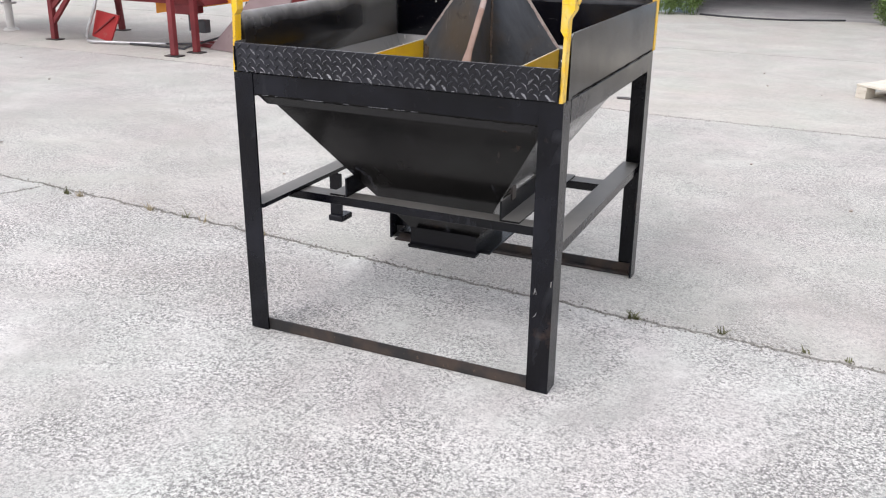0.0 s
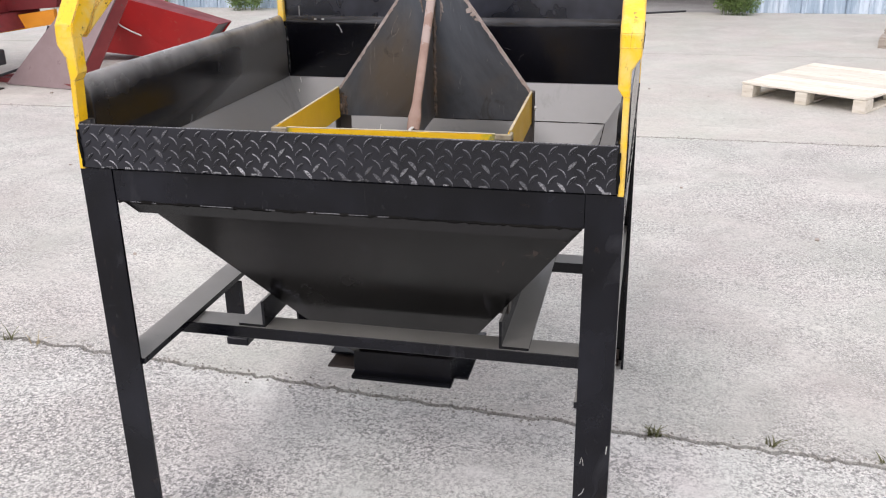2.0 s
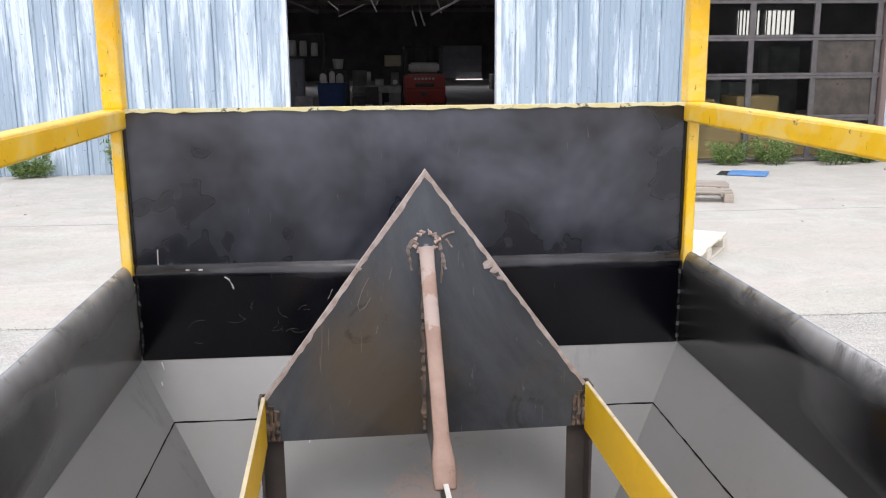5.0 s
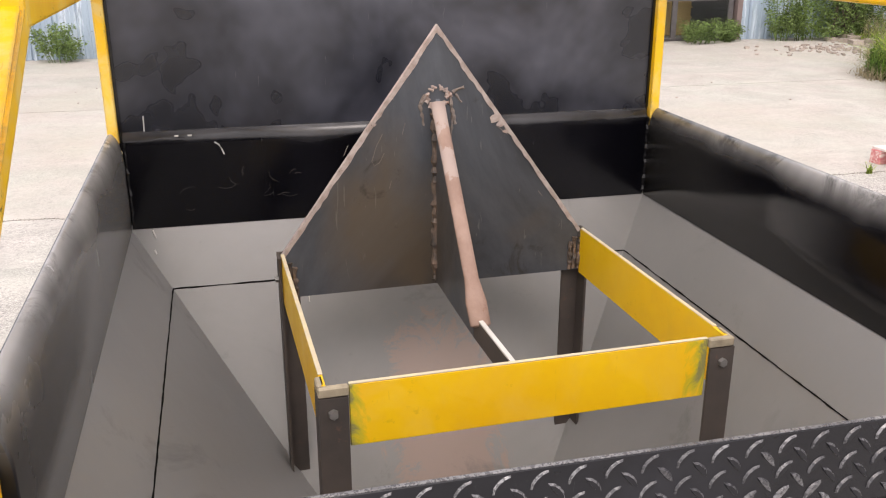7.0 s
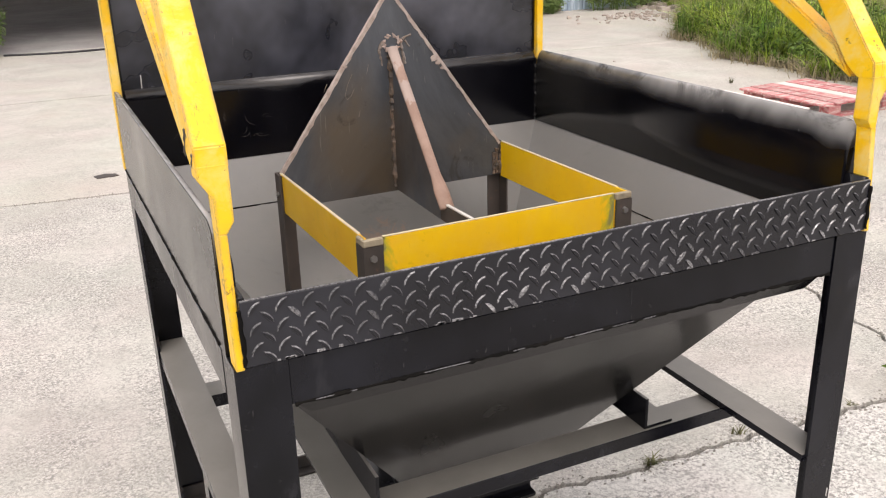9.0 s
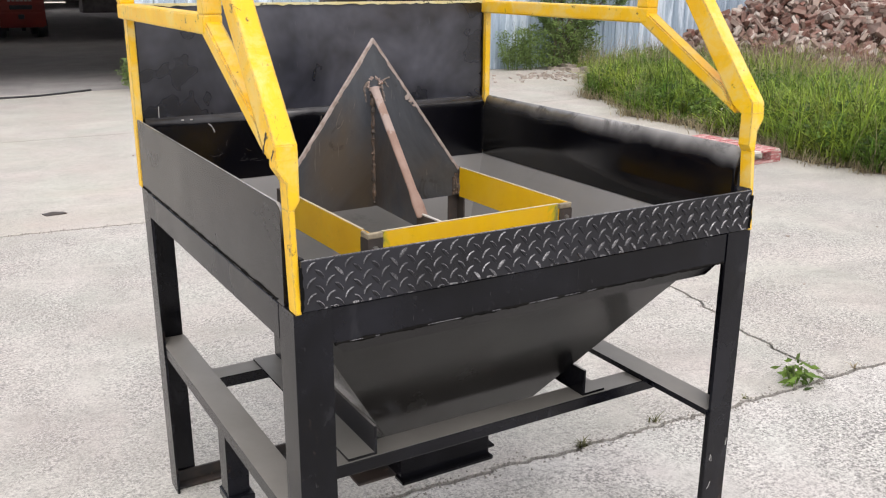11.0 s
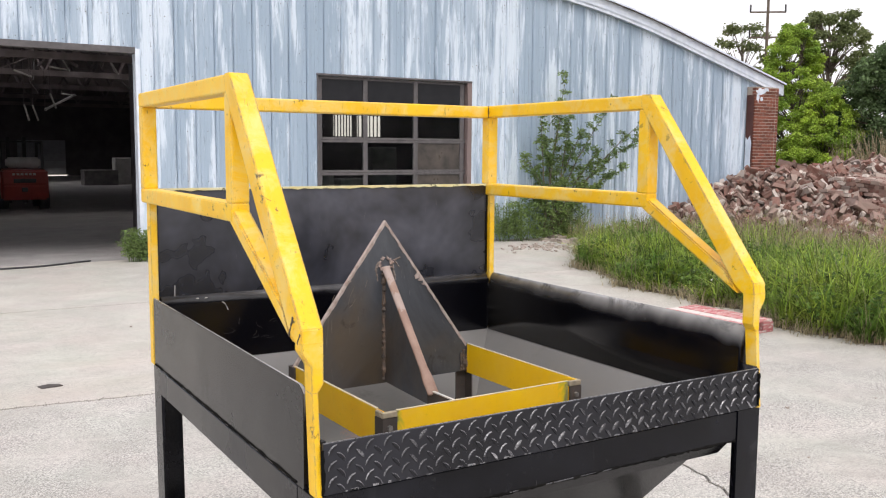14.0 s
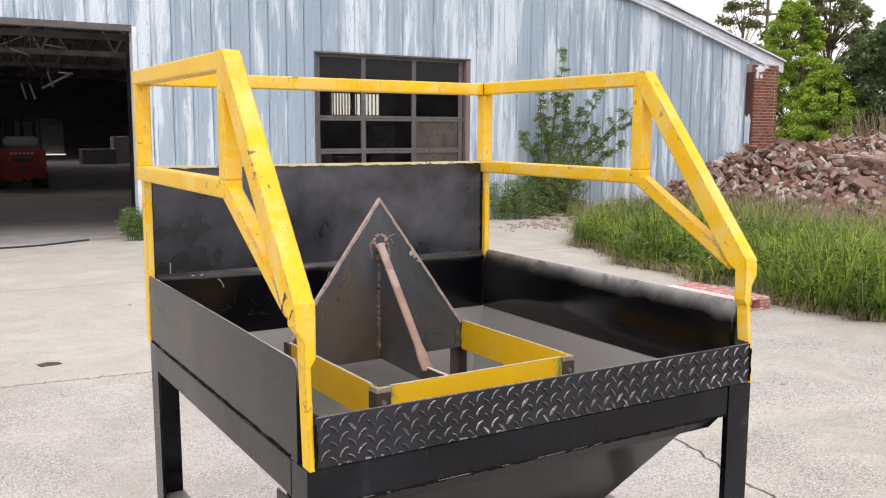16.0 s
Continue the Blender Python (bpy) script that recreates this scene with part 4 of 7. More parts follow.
def loft(bm, rings):
    """A closed skin over rings of equal length, capped at both ends."""
    vs = [[bm.verts.new(p) for p in r] for r in rings]
    for a, b in zip(vs, vs[1:]):
        for k in range(len(a)):
            bm.faces.new((a[k], a[(k + 1) % len(a)], b[(k + 1) % len(b)], b[k]))
    bm.faces.new(vs[0][::-1])
    bm.faces.new(vs[-1])
    return bm


roll = arc[::-1]
section = [(X_IN, Z_PL0 - 0.006), (X_IN, 1.08)] + roll + [(X_OUT, Z_RIM - 0.001), (X_OUT, Z_PL0)]
for sx in (-1, 1):
    bm = B()
    loft(bm, [[(sx * x, y, z - drop * max(0.0, (z - 1.08) / (Z_RIM - 1.08))) for x, z in section] for y, drop in ((0.0460, 0.014), (0.056, 0.006), (0.070, 0.0), (0.40, 0.0), (D - 0.018, 0.0))])
    soft_roll(part("side_panel", bm, M_SIDE if sx > 0 else M_SIDE_DUST_SHEEN, hopper, "black side panel with scuffs and painted sheen on its rolled top edge"), sx)
for sx in (-1, 1):
    bm = B()
    weld(bm, (sx * (X_OUT + 0.0005), 0.085, Z_PL0 + 0.004), (sx * (X_OUT + 0.0005), D - 0.03, Z_PL0 + 0.004), 0.0024, 0.02, 46 + sx)
    part("weld_bead", bm, M_SEAM, hopper)
# a low strip closes the corner between panel and tread plate
for sx in (-1, 1):
    bm = B()
    prism(bm, [(sx * x, -0.0005, z) for x, z in ((0.5985, Z_PL0), (X_IN, Z_PL0), (X_IN, Z_PL1 + 0.004), (0.5985, Z_PL1 + 0.004))], (0, 0.0459, 0))
    soft_roll(part("panel_front_end", bm, M_SIDE if sx > 0 else M_SIDE_DUST_SHEEN, hopper), sx)
# back: lower sheet with rolled edge, tall upper sheet behind it
Y_BK = 1.212
prof = [(Y_BK, Z_PL0 - 0.006), (Y_BK, Z_RIM - 0.028)] + [(Y_BK + 0.020 * (1 - math.cos(a)), Z_RIM - 0.028 + 0.026 * math.sin(a)) for a in (radians(d) for d in range(15, 91, 15))] + [(Y_BK + 0.020, Z_PL0 - 0.006)]
bm = B()
prism(bm, [(-X_IN + 0.001, y, z) for y, z in prof], (2 * X_IN - 0.002, 0, 0))
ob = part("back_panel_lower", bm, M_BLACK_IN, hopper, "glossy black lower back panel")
for p in ob.data.polygons:
    p.use_smooth = p.normal.z > 0.05 and abs(p.normal.x) < 0.5
bm = B()
box(bm, (-0.606, 1.2330, Z_RIM - 0.03), (0.606, 1.2390, Z_BACK - 0.003), 0.001)
part("back_panel_upper", bm, M_CLOUDED, hopper, "tall black upper back panel with faint clouds of painted sheen")
for sx in (-1, 1):
    bm = B()
    angle_bar(bm, (sx * 0.6055, 1.2320, Z_RIM + 0.0), (0, 0, Z_BACK - Z_RIM - 0.004), (-sx, 0, 0), (0, -1, 0), 0.016, 0.003)
    part("back_panel_flange", bm, M_BLACK, hopper)
# worn yellow strip along the back panel's top
rnd = random.Random(8)
bm = B()
n = 60
top = [(-0.612 + 1.224 * i / n, Z_BACK + 0.001) for i in range(n + 1)]
low = [(-0.612 + 1.224 * i / n, Z_BACK - 0.004 - rnd.uniform(0, 0.005)) for i in range(n + 1)]
prism(bm, [(x, 1.2285, z) for x, z in top] + [(x, 1.2285, z) for x, z in low[::-1]], (0, 0.014, 0))
bmesh.ops.triangulate(bm, faces=[f for f in bm.faces if len(f.verts) > 4])
part("back_panel_cap", bm, M_YELLOW_WORN, hopper, "worn pale yellow top strip")
# weld beads in the corners
for sx in (-1, 1):
    bm = B()
    weld(bm, (sx * (X_IN - 0.002), Y_BK - 0.002, Z_F0), (sx * (X_IN - 0.001), Y_BK - 0.002, Z_RIM - 0.02), 0.005, 0.009, 60 + sx)
    part("weld_bead", bm, M_BLACK, hopper)

# yellow guard rail: corner posts of flat bar, rails of square tube
XR = 0.609
for sx in (-1, 1):
    bm = B()
    prism(bm, [(sx * x, 0.010, z) for x, z in ((0.599, 1.205), (0.6115, 1.205), (0.6115, 1.256), (XR + 0.0212, 1.284), (XR + 0.0212, 1.302), (XR - 0.0212, 1.302), (XR - 0.0212, 1.222))], (0, 0.035, 0))
    loft(bm, [[(sx * x, y + dy, z) for x, dy in ((0.599, 0), (0.6115, 0), (0.6115, 0.035), (0.599, 0.035))] for y, z in ((-0.0065, Z_PL0 - 0.002), (0.0095, 1.2055))])
    bmesh.ops.bevel(bm, geom=list(bm.edges), offset=0.0012, segments=1, affect="EDGES")
    part("front_post", bm, M_YELLOW, hopper, "yellow painted post tapering to a flat bar")
    bm = B()
    box(bm, (sx * 0.5955, D - 0.012, Z_PL0 - 0.002), (sx * 0.6165, D + 0.026, Z_LOW - 0.02), 0.0015)
    part("rear_post", bm, M_YELLOW, hopper, "yellow painted post")
    y_up = 0.425
    h = TUBE / 2
    bv = 0.005
    bm = B()
    bar(bm, (sx * XR, D + 0.035, Z_LOW), (sx * XR, y_up - h, Z_LOW), TUBE, TUBE, bevel=bv)
    part("side_lower_rail", bm, M_YELLOW, hopper)
    bm = B()
    bar(bm, (sx * XR, D + 0.035, Z_TOP), (sx * XR, y_up - h, Z_TOP), TUBE, TUBE, bevel=bv)
    part("side_top_rail", bm, M_YELLOW, hopper)
    bm = B()
    bar(bm, (sx * XR, y_up, Z_LOW + h - 0.002), (sx * XR, y_up, Z_TOP - h + 0.002), TUBE, TUBE, (0, 1, 0), bevel=bv)
    part("rail_post", bm, M_YELLOW, hopper)
    bm = B()
    bar(bm, (sx * XR, D + 0.014, Z_LOW + h - 0.002), (sx * XR, D + 0.014, Z_TOP - h + 0.002), TUBE, TUBE, (0, 1, 0), bevel=bv)
    part("rail_post", bm, M_YELLOW, hopper)
    # long brace that bends down into the front post, and the shorter one that joins it
    x0 = sx * (XR - h - 0.001)
    bm = B()
    prism(bm, [(x0, y, z) for y, z in ((y_up - 0.021, Z_TOP + h + 0.0012), (0.0125, 1.326), (0.010, 1.296), (0.045, 1.296), (0.062, 1.306), (0.080, 1.322), (y_up + 0.012, Z_TOP - 0.012), (y_up + 0.012, Z_TOP + h + 0.0012))], (sx * (TUBE + 0.002), 0, 0))
    bmesh.ops.bevel(bm, geom=list(bm.edges), offset=0.002, segments=2, affect="EDGES")
    part("front_brace", bm, M_YELLOW, hopper)
    bm = B()
    prism(bm, [(x0 + sx * 0.002, y, z) for y, z in ((y_up + 0.004, Z_LOW + h - 0.001), (0.108, 1.352), (0.066, 1.292), (y_up + 0.004, Z_LOW - h))], (sx * (TUBE - 0.0025), 0, 0))
    bmesh.ops.bevel(bm, geom=list(bm.edges), offset=0.004, segments=2, affect="EDGES")
    part("lower_brace", bm, M_YELLOW, hopper)
    for p, q in (((0.074, 1.304), (0.050, 1.344)), ((0.032, 1.297), (0.016, 1.318))):
        bm = B()
        weld(bm, (sx * (XR + 0.0215), *p), (sx * (XR + 0.0215), *q), 0.0022, 0.007, 70)
        part("rail_weld", bm, M_BROWNPOST, hopper)
    bm = B()
    weld(bm, (sx * (XR - 0.02), D + 0.014 - h, Z_TOP - h), (sx * (XR - 0.02), D + 0.014 - h, Z_TOP + h), 0.002, 0.007, 71)
    part("rail_weld", bm, M_BROWNPOST, hopper)
bm = B()
bar(bm, (-XR + h, D + 0.014, Z_TOP - 0.002), (XR - h, D + 0.014, Z_TOP - 0.002), TUBE, TUBE, bevel=bv)
part("back_top_rail", bm, M_YELLOW, hopper)
for sx in (-1, 1):
    bm = B()
    weld(bm, (sx * 0.5985, -0.0085, Z_PL0 + 0.004), (sx * 0.5985, -0.0080, Z_PL1 - 0.012), 0.0034, 0.008, 140 + sx)
    part("post_weld", bm, M_SEAM, hopper, "black lumpy weld beside the post")
# white chalk scuffs and drips on the back panel and rims
bm = B()
for x in (-0.485, -0.458):
    rod(bm, [(x, Y_BK + 0.002, Z_RIM - 0.012), (x + 0.008, Y_BK + 0.002, Z_RIM - 0.012)], 0.002, 5)
rod(bm, [(-0.405, Y_BK - 0.0005, 1.184), (-0.396, Y_BK - 0.0005, 1.178), (-0.390, Y_BK - 0.0005, 1.166), (-0.387, Y_BK - 0.0005, 1.157)], 0.0017, 5)
rod(bm, [(-0.545, 1.2320, Z_RIM - 0.005), (-0.544, 1.2320, Z_RIM + 0.03)], 0.0015, 5)
tagged(part("chalk_marks", bm, M_SCUFF, hopper, "white chalk scuffs"), kind="stuff")
bm = B()
rnd = random.Random(58)
for cx, cz, n in ((-0.37, 1.11, 5), (-0.27, 1.085, 6), (-0.44, 1.06, 2), (0.22, 1.09, 2)):
    for _ in range(n):
        x, z, a, r = cx + rnd.gauss(0, 0.03), cz + rnd.gauss(0, 0.016), rnd.uniform(0, 6.28), rnd.uniform(0.01, 0.03)
        pts = [(x + r * math.cos(a + 0.5 * k), Y_BK - 0.0003, z + r * 0.8 * math.sin(a + 0.5 * k)) for k in range(4)]
        rod(bm, pts, 0.0003, 4)
tagged(part("scratch_marks", bm, M_BROWNPOST, hopper, "fine scribbled scratches"), kind="stuff")
# pale scratches on the front leg
bm = B()
rnd = random.Random(14)
for _ in range(4):
    x, z = rnd.uniform(0.545, 0.585), rnd.uniform(0.24, 0.42)
    rod(bm, [(x, -0.0004, z), (x + rnd.uniform(-0.012, 0.012), -0.0004, z + rnd.uniform(0.006, 0.02))], 0.0007, 4)
rod(bm, [(0.606, -0.0006, 0.40), (0.607, -0.0006, 0.420)], 0.0012, 5)
tagged(part("leg_scratch", bm, M_SCUFF, hopper, "pale scratches"), kind="stuff")
# lumpy weld outline low on the back plate, chalk ticks on the plates
def on_back(x, z):
    return (x, 1.222 - (Z_F0 - z) * S - 0.0016, z)


bm = B()
for (x0, z0), (x1, z1), r in (((-0.233, 0.846), (-0.233, 0.866), 0.0016), ((-0.548, 1.000), (-0.542, 0.985), 0.0018), ((-0.546, 0.964), (-0.543, 0.956), 0.0020)):
    rod(bm, [on_back(x0, z0), on_back(x1, z1)], r, 5)
tagged(part("chalk_tick", bm, M_SCUFF, hopper, "white chalk ticks"), kind="stuff")


# ---- bag splitter standing in the hopper ----
splitter = thing("bag_splitter", (0, 0.63, 0.55), "steel bag splitter with triangular blade and yellow box frame", "bag splitter")
ASKEW = 1.5
XB, Y0, Y1, ZB = 0.310, 0.354, 0.908, 1.033
for sx in (-1, 1):
    for y, vy in ((Y0, 1), (Y1 + 0.012, -1)):
        bm = B()
        angle_bar(bm, (sx * XB, y, 0.555), (0, 0, ZB - 0.555 - (0.014 if vy > 0 else 0.0)), (-sx, 0, 0), (0, vy, 0), 0.040, 0.005)
        part("corner_post", bm, M_BROWNPOST, splitter, "brown-black angle post")
bm = B()
box(bm, (-0.268, Y0 + 0.006, 0.940), (0.268, Y0 + 0.012, ZB), 0.001)
front_band = part("front_band", bm, M_YELLOW_FRONT, splitter, "yellow flat steel band")
bm = B()
box(bm, (-0.268, Y0 + 0.0058, ZB + 0.0003), (0.268, Y0 + 0.0122, ZB + 0.0022), 0.0006)
part("band_edge", bm, M_CREAM, front_band, "cream bare top edge")
for sx in (-1, 1):
    bm = B()
    box(bm, (sx * 0.2685, Y0 + 0.001, ZB - 0.0136), (sx * XB, Y0 + 0.012, ZB + 0.001), 0.002)
    box(bm, (sx * (XB - 0.011), Y0 + 0.0125, ZB - 0.0136), (sx * XB, Y0 + 0.040, ZB + 0.001), 0.002)
    part("corner_cap", bm, M_CAP, splitter, "brown-beige smeared corner cap")
for sx in (-1, 1):
    bm = B()
    box(bm, (sx * (XB - 0.006), Y0 + 0.008, 0.940), (sx * (XB - 0.012), Y1 - 0.012, ZB + 0.001), 0.001)
    side_band = part("side_band", bm, M_YELLOW_BAR, splitter, "yellow flat steel band")
    bm = B()
    box(bm, (sx * (XB - 0.0056), Y0 + 0.042, ZB + 0.0013), (sx * (XB - 0.0124), Y1 - 0.013, ZB + 0.0030), 0.0006)
    part("band_edge", bm, M_CREAM, side_band, "cream bare top edge")
bm = B()
prism(bm, [(-0.300, Y1 - 0.006, 0.945), (0.300, Y1 - 0.006, 0.945), (0.300, Y1 - 0.006, 1.030), (0.0, Y1 - 0.006, 1.442), (-0.300, Y1 - 0.006, 1.030)], (0, 0.010, 0))
blade = part("blade", bm, M_STEEL, splitter, "bare mill steel triangular blade")
bm = B()
for sx in (-1, 1):
    a, b = Vector((sx * 0.300, Y1 - 0.001, 1.030)), Vector((0.0, Y1 - 0.001, 1.442))
    rnd = random.Random(40 + sx)
    e = (b - a).normalized()
    nrm = Vector((sx * e.z * 1.0, 0, abs(e.x)))
    inner = [a.lerp(b, i / 40) - nrm * rnd.uniform(0.0045, 0.0085) for i in range(41)]
    outer = [a.lerp(b, i / 40) + nrm * 0.0015 for i in range(41)]
    inner[-1], outer[-1] = Vector((0, 0, 1.430)), Vector((0, 0, 1.4445))
    prism(bm, [(p.x, Y1 - 0.0075, p.z) for p in inner] + [(p.x, Y1 - 0.0075, p.z) for p in outer[::-1]], (0, 0.0125, 0))
bmesh.ops.triangulate(bm, faces=[f for f in bm.faces if len(f.verts) > 4])
part("ground_edge", bm, M_EDGE, blade, "rough ground cutting edge")
bm = B()
prism(bm, [(-0.004, Y1 - 0.007, 0.950), (-0.004, Y1 - 0.007, 1.310), (-0.004, 0.650, 0.982), (-0.004, 0.650, 0.940)], (0.008, 0, 0))
part("stiffener", bm, M_STEEL, splitter)
bm = B()
prism(bm, [(-0.004, 0.649, 0.940), (-0.004, 0.649, 0.979), (-0.004, Y0 + 0.0125, 0.982), (-0.004, Y0 + 0.0125, 0.944)], (0.008, 0, 0))
part("tie_bar", bm, M_BROWNPOST, splitter)
bm = B()
bar(bm, (0, 0.649, 0.981), (0, Y0 + 0.0125, 0.984), 0.008, 0.003)
part("tie_bar_edge", bm, M_WHITE, splitter, "pale bare top edge")
bm = B()
rnd = random.Random(61)
for cx, cz, r in ((0.112, 1.268, 0.010), (0.124, 1.256, 0.007), (0.134, 1.242, 0.005), (-0.12, 1.268, 0.003)):
    ring = [(cx + r * 1.4 * math.cos(a) * rnd.uniform(0.5, 1.1), Y1 - 0.0085, cz + r * math.sin(a) * rnd.uniform(0.5, 1.1)) for a in (6.283 * i / 9 for i in range(9))]
    prism(bm, ring, (0, 0.002, 0))
tagged(part("pale_chip", bm, M_EDGE, blade, "pale chips along the edge"), kind="stuff")
bm = B()
rnd = random.Random(73)
for x0, z0, x1, z1, r in ((0.028, 1.322, 0.052, 1.330, 0.0032), (0.024, 1.312, 0.034, 1.262, 0.0034), (0.030, 1.285, 0.026, 1.236, 0.0026), (-0.024, 1.318, -0.034, 1.300, 0.0034), (-0.034, 1.300, -0.026, 1.262, 0.0028), (0.034, 1.318, 0.046, 1.302, 0.0026)):
    weld(bm, (x0, Y1 - 0.007, z0), (x1, Y1 - 0.007, z1), r, 0.006, rnd.randint(1, 999))
tagged(part("weld_smear", bm, M_SCUFF_DARK, blade, "pale smeared weld spatter"), kind="stuff")
bm = B()
for pts in (((-0.105, 1.250), (-0.118, 1.225), (-0.126, 1.200), (-0.122, 1.190), (-0.112, 1.196), (-0.102, 1.214)), ((-0.062, 1.268), (-0.068, 1.246)), ((-0.090, 1.160), (-0.094, 1.145)), ((-0.170, 1.232), (-0.178, 1.214)), ((0.115, 1.255), (0.140, 1.235)), ((0.205, 1.120), (0.215, 1.108))):
    rod(bm, [(x, Y1 - 0.0060, z) for x, z in pts], 0.0006, 5)
tagged(part("scrape_mark", bm, M_SCUFF_DARK, blade, "pale scrape marks"), kind="stuff")
# the round brace, flattened at its foot
bm = B()
ra, rb = Vector((0.0, Y1 - 0.008, 1.302)), Vector((0.0, 0.622, 0.972))
rings = []
for i, (f, wx, wz) in enumerate(((0.0, 0.0140, 0.0090), (0.1, 0.0132, 0.0088), (0.80, 0.0132, 0.0088), (0.86, 0.0165, 0.010), (0.9, 0.019, 0.008), (0.995, 0.0185, 0.007), (1.0, 0.015, 0.005))):
    c = ra.lerp(rb, f)
    d = (rb - ra).normalized()
    u, v = Vector((1, 0, 0)), Vector((1, 0, 0)).cross(d)
    rings.append([bm.verts.new(c + u * wx * math.cos(a) + v * wz * math.sin(a)) for a in (2 * math.pi * k / 12 for k in range(12))])
for s, e in zip(rings, rings[1:]):
    for k in range(12):
        bm.faces.new((s[k], s[(k + 1) % 12], e[(k + 1) % 12], e[k]))
bm.faces.new(rings[0])
bm.faces.new(rings[-1])
part("brace_rod", bm, M_RUSTBAR, splitter, "salmon-brown rusty round brace with flattened foot", smooth=True)
bm = B()
weld(bm, (0.006, Y1 - 0.008, 0.955), (0.006, Y1 - 0.008, 1.30), 0.0062, 0.009, 80)
weld(bm, (-0.006, Y1 - 0.008, 0.955), (-0.006, Y1 - 0.008, 1.30), 0.0062, 0.009, 81)
part("weld_bead", bm, M_WELD, splitter)
bm = B()
rnd = random.Random(6)
for k in range(20):
    a = 2 * math.pi * k / 20 + rnd.uniform(-0.15, 0.15)
    r0, r1 = rnd.uniform(0.015, 0.019), rnd.uniform(0.019, 0.027)
    weld(bm, (r0 * math.cos(a), Y1 - 0.0075, 1.314 + r0 * 0.9 * math.sin(a)), (r1 * math.cos(a + 0.3), Y1 - 0.0075, 1.314 + r1 * 0.9 * math.sin(a + 0.3)), rnd.uniform(0.0022, 0.0045), 0.005, 90 + k)
tagged(part("weld_collar", bm, M_RUSTBAR, splitter), kind="stuff")
for sx in (-1, 1):
    bm = B()
    for dx in (0.0, 0.010, 0.019):
        weld(bm, (sx * (0.297 - dx), Y1 - 0.009, 0.948), (sx * (0.299 - dx), Y1 - 0.009, 1.026 - dx), 0.0052, 0.007, 110 + int(dx * 1000))
    part("corner_weld", bm, M_WELD, splitter, "lumpy brown corner weld")
    bm = B()
    bmesh.ops.create_cone(bm, cap_ends=True, segments=6, radius1=0.0075, radius2=0.0065, depth=0.006, matrix=Matrix.Translation((sx * 0.291, Y0 - 0.003, 0.996)) @ Matrix.Rotation(radians(90), 4, "X"))
    part("bolt", bm, M_BOLT, splitter, "zinc bolt head")
    bm = B()
    bmesh.ops.create_cone(bm, cap_ends=True, segments=6, radius1=0.0065, radius2=0.0055, depth=0.006, matrix=Matrix.Translation((sx * (XB + 0.003), Y1 - 0.006, 0.985)) @ Matrix.Rotation(radians(90), 4, "Y"))
    part("bolt", bm, M_BOLT, splitter, "zinc bolt head")

splitter.matrix_world = Matrix.Translation((0.004, 0.907, 0)) @ Matrix.Rotation(radians(ASKEW), 4, "Z") @ Matrix.Translation((0, -0.907, 0)) @ splitter.matrix_world

# ---- shed ----
YW = 12.43
DOOR = (-1.14, 1.82, 3.13)
WIN = (4.74, 7.66, 2.885)
RIB = 0.305


def roof_z(x):
    if x < 7.26:
        return 4.911
    return 4.911 - 0.026 * (x - 7.26) ** 2 if x < 12.59 else 4.173 - 0.277 * (x - 12.59)


wall_n = thing("wall_front", (0, YW, 0), "pale blue corrugated steel wall with peeling white paint", "wall", kind="structure")


def sheet(x0, x1, z0, z1=None):
    """One corrugated sheet from x0 to x1; its top follows the arched roof unless z1 is given."""
    pts = [(x0, 0.0), (x1, 0.0)]
    k = math.floor(x0 / RIB) - 1
    while k * RIB < x1 + RIB:
        for dx, dy in ((-0.046, 0.0), (-0.045, 0.022), (-0.034, 0.022), (-0.032, 0.0), (-0.016, -0.026), (0.016, -0.026), (0.032, 0.0), (0.098, 0.0), (0.106, -0.006), (0.116, -0.006), (0.124, 0.0), (0.178, 0.0), (0.186, -0.006), (0.196, -0.006), (0.204, 0.0)):
            x = k * RIB + dx
            if x0 < x < x1:
                pts.append((x, dy))
        k += 1
    pts.sort()
    bm = B()
    lo, hi, lo2, hi2 = [], [], [], []
    for x, dy in pts:
        t = (roof_z(x) - 0.05) if z1 is None else z1
        lo.append(bm.verts.new((x, YW + dy, z0)))
        hi.append(bm.verts.new((x, YW + dy, t)))
        lo2.append(bm.verts.new((x, YW + dy + 0.004, z0)))
        hi2.append(bm.verts.new((x, YW + dy + 0.004, t)))
    for i in range(len(pts) - 1):
        for q in ((lo[i], lo[i + 1], hi[i + 1], hi[i]), (lo2[i + 1], lo2[i], hi2[i], hi2[i + 1]), (hi[i], hi[i + 1], hi2[i + 1], hi2[i]), (lo[i + 1], lo[i], lo2[i], lo2[i + 1])):
            bm.faces.new(q)
    part("wall_sheet", bm, M_CLAD, wall_n)


x = -15.0
while x < 15.9:
    nx = min(x + 3 * RIB, 15.9)
    cuts = sorted({x, nx, *[c for c in (DOOR[0], DOOR[1], WIN[0], WIN[1]) if x < c < nx]})
    for a, b in zip(cuts, cuts[1:]):
        mid = (a + b) / 2
        bottom = DOOR[2] if DOOR[0] < mid < DOOR[1] else WIN[2] if WIN[0] < mid < WIN[1] else 0.0
        sheet(a, b - 0.002, bottom)
    x = nx
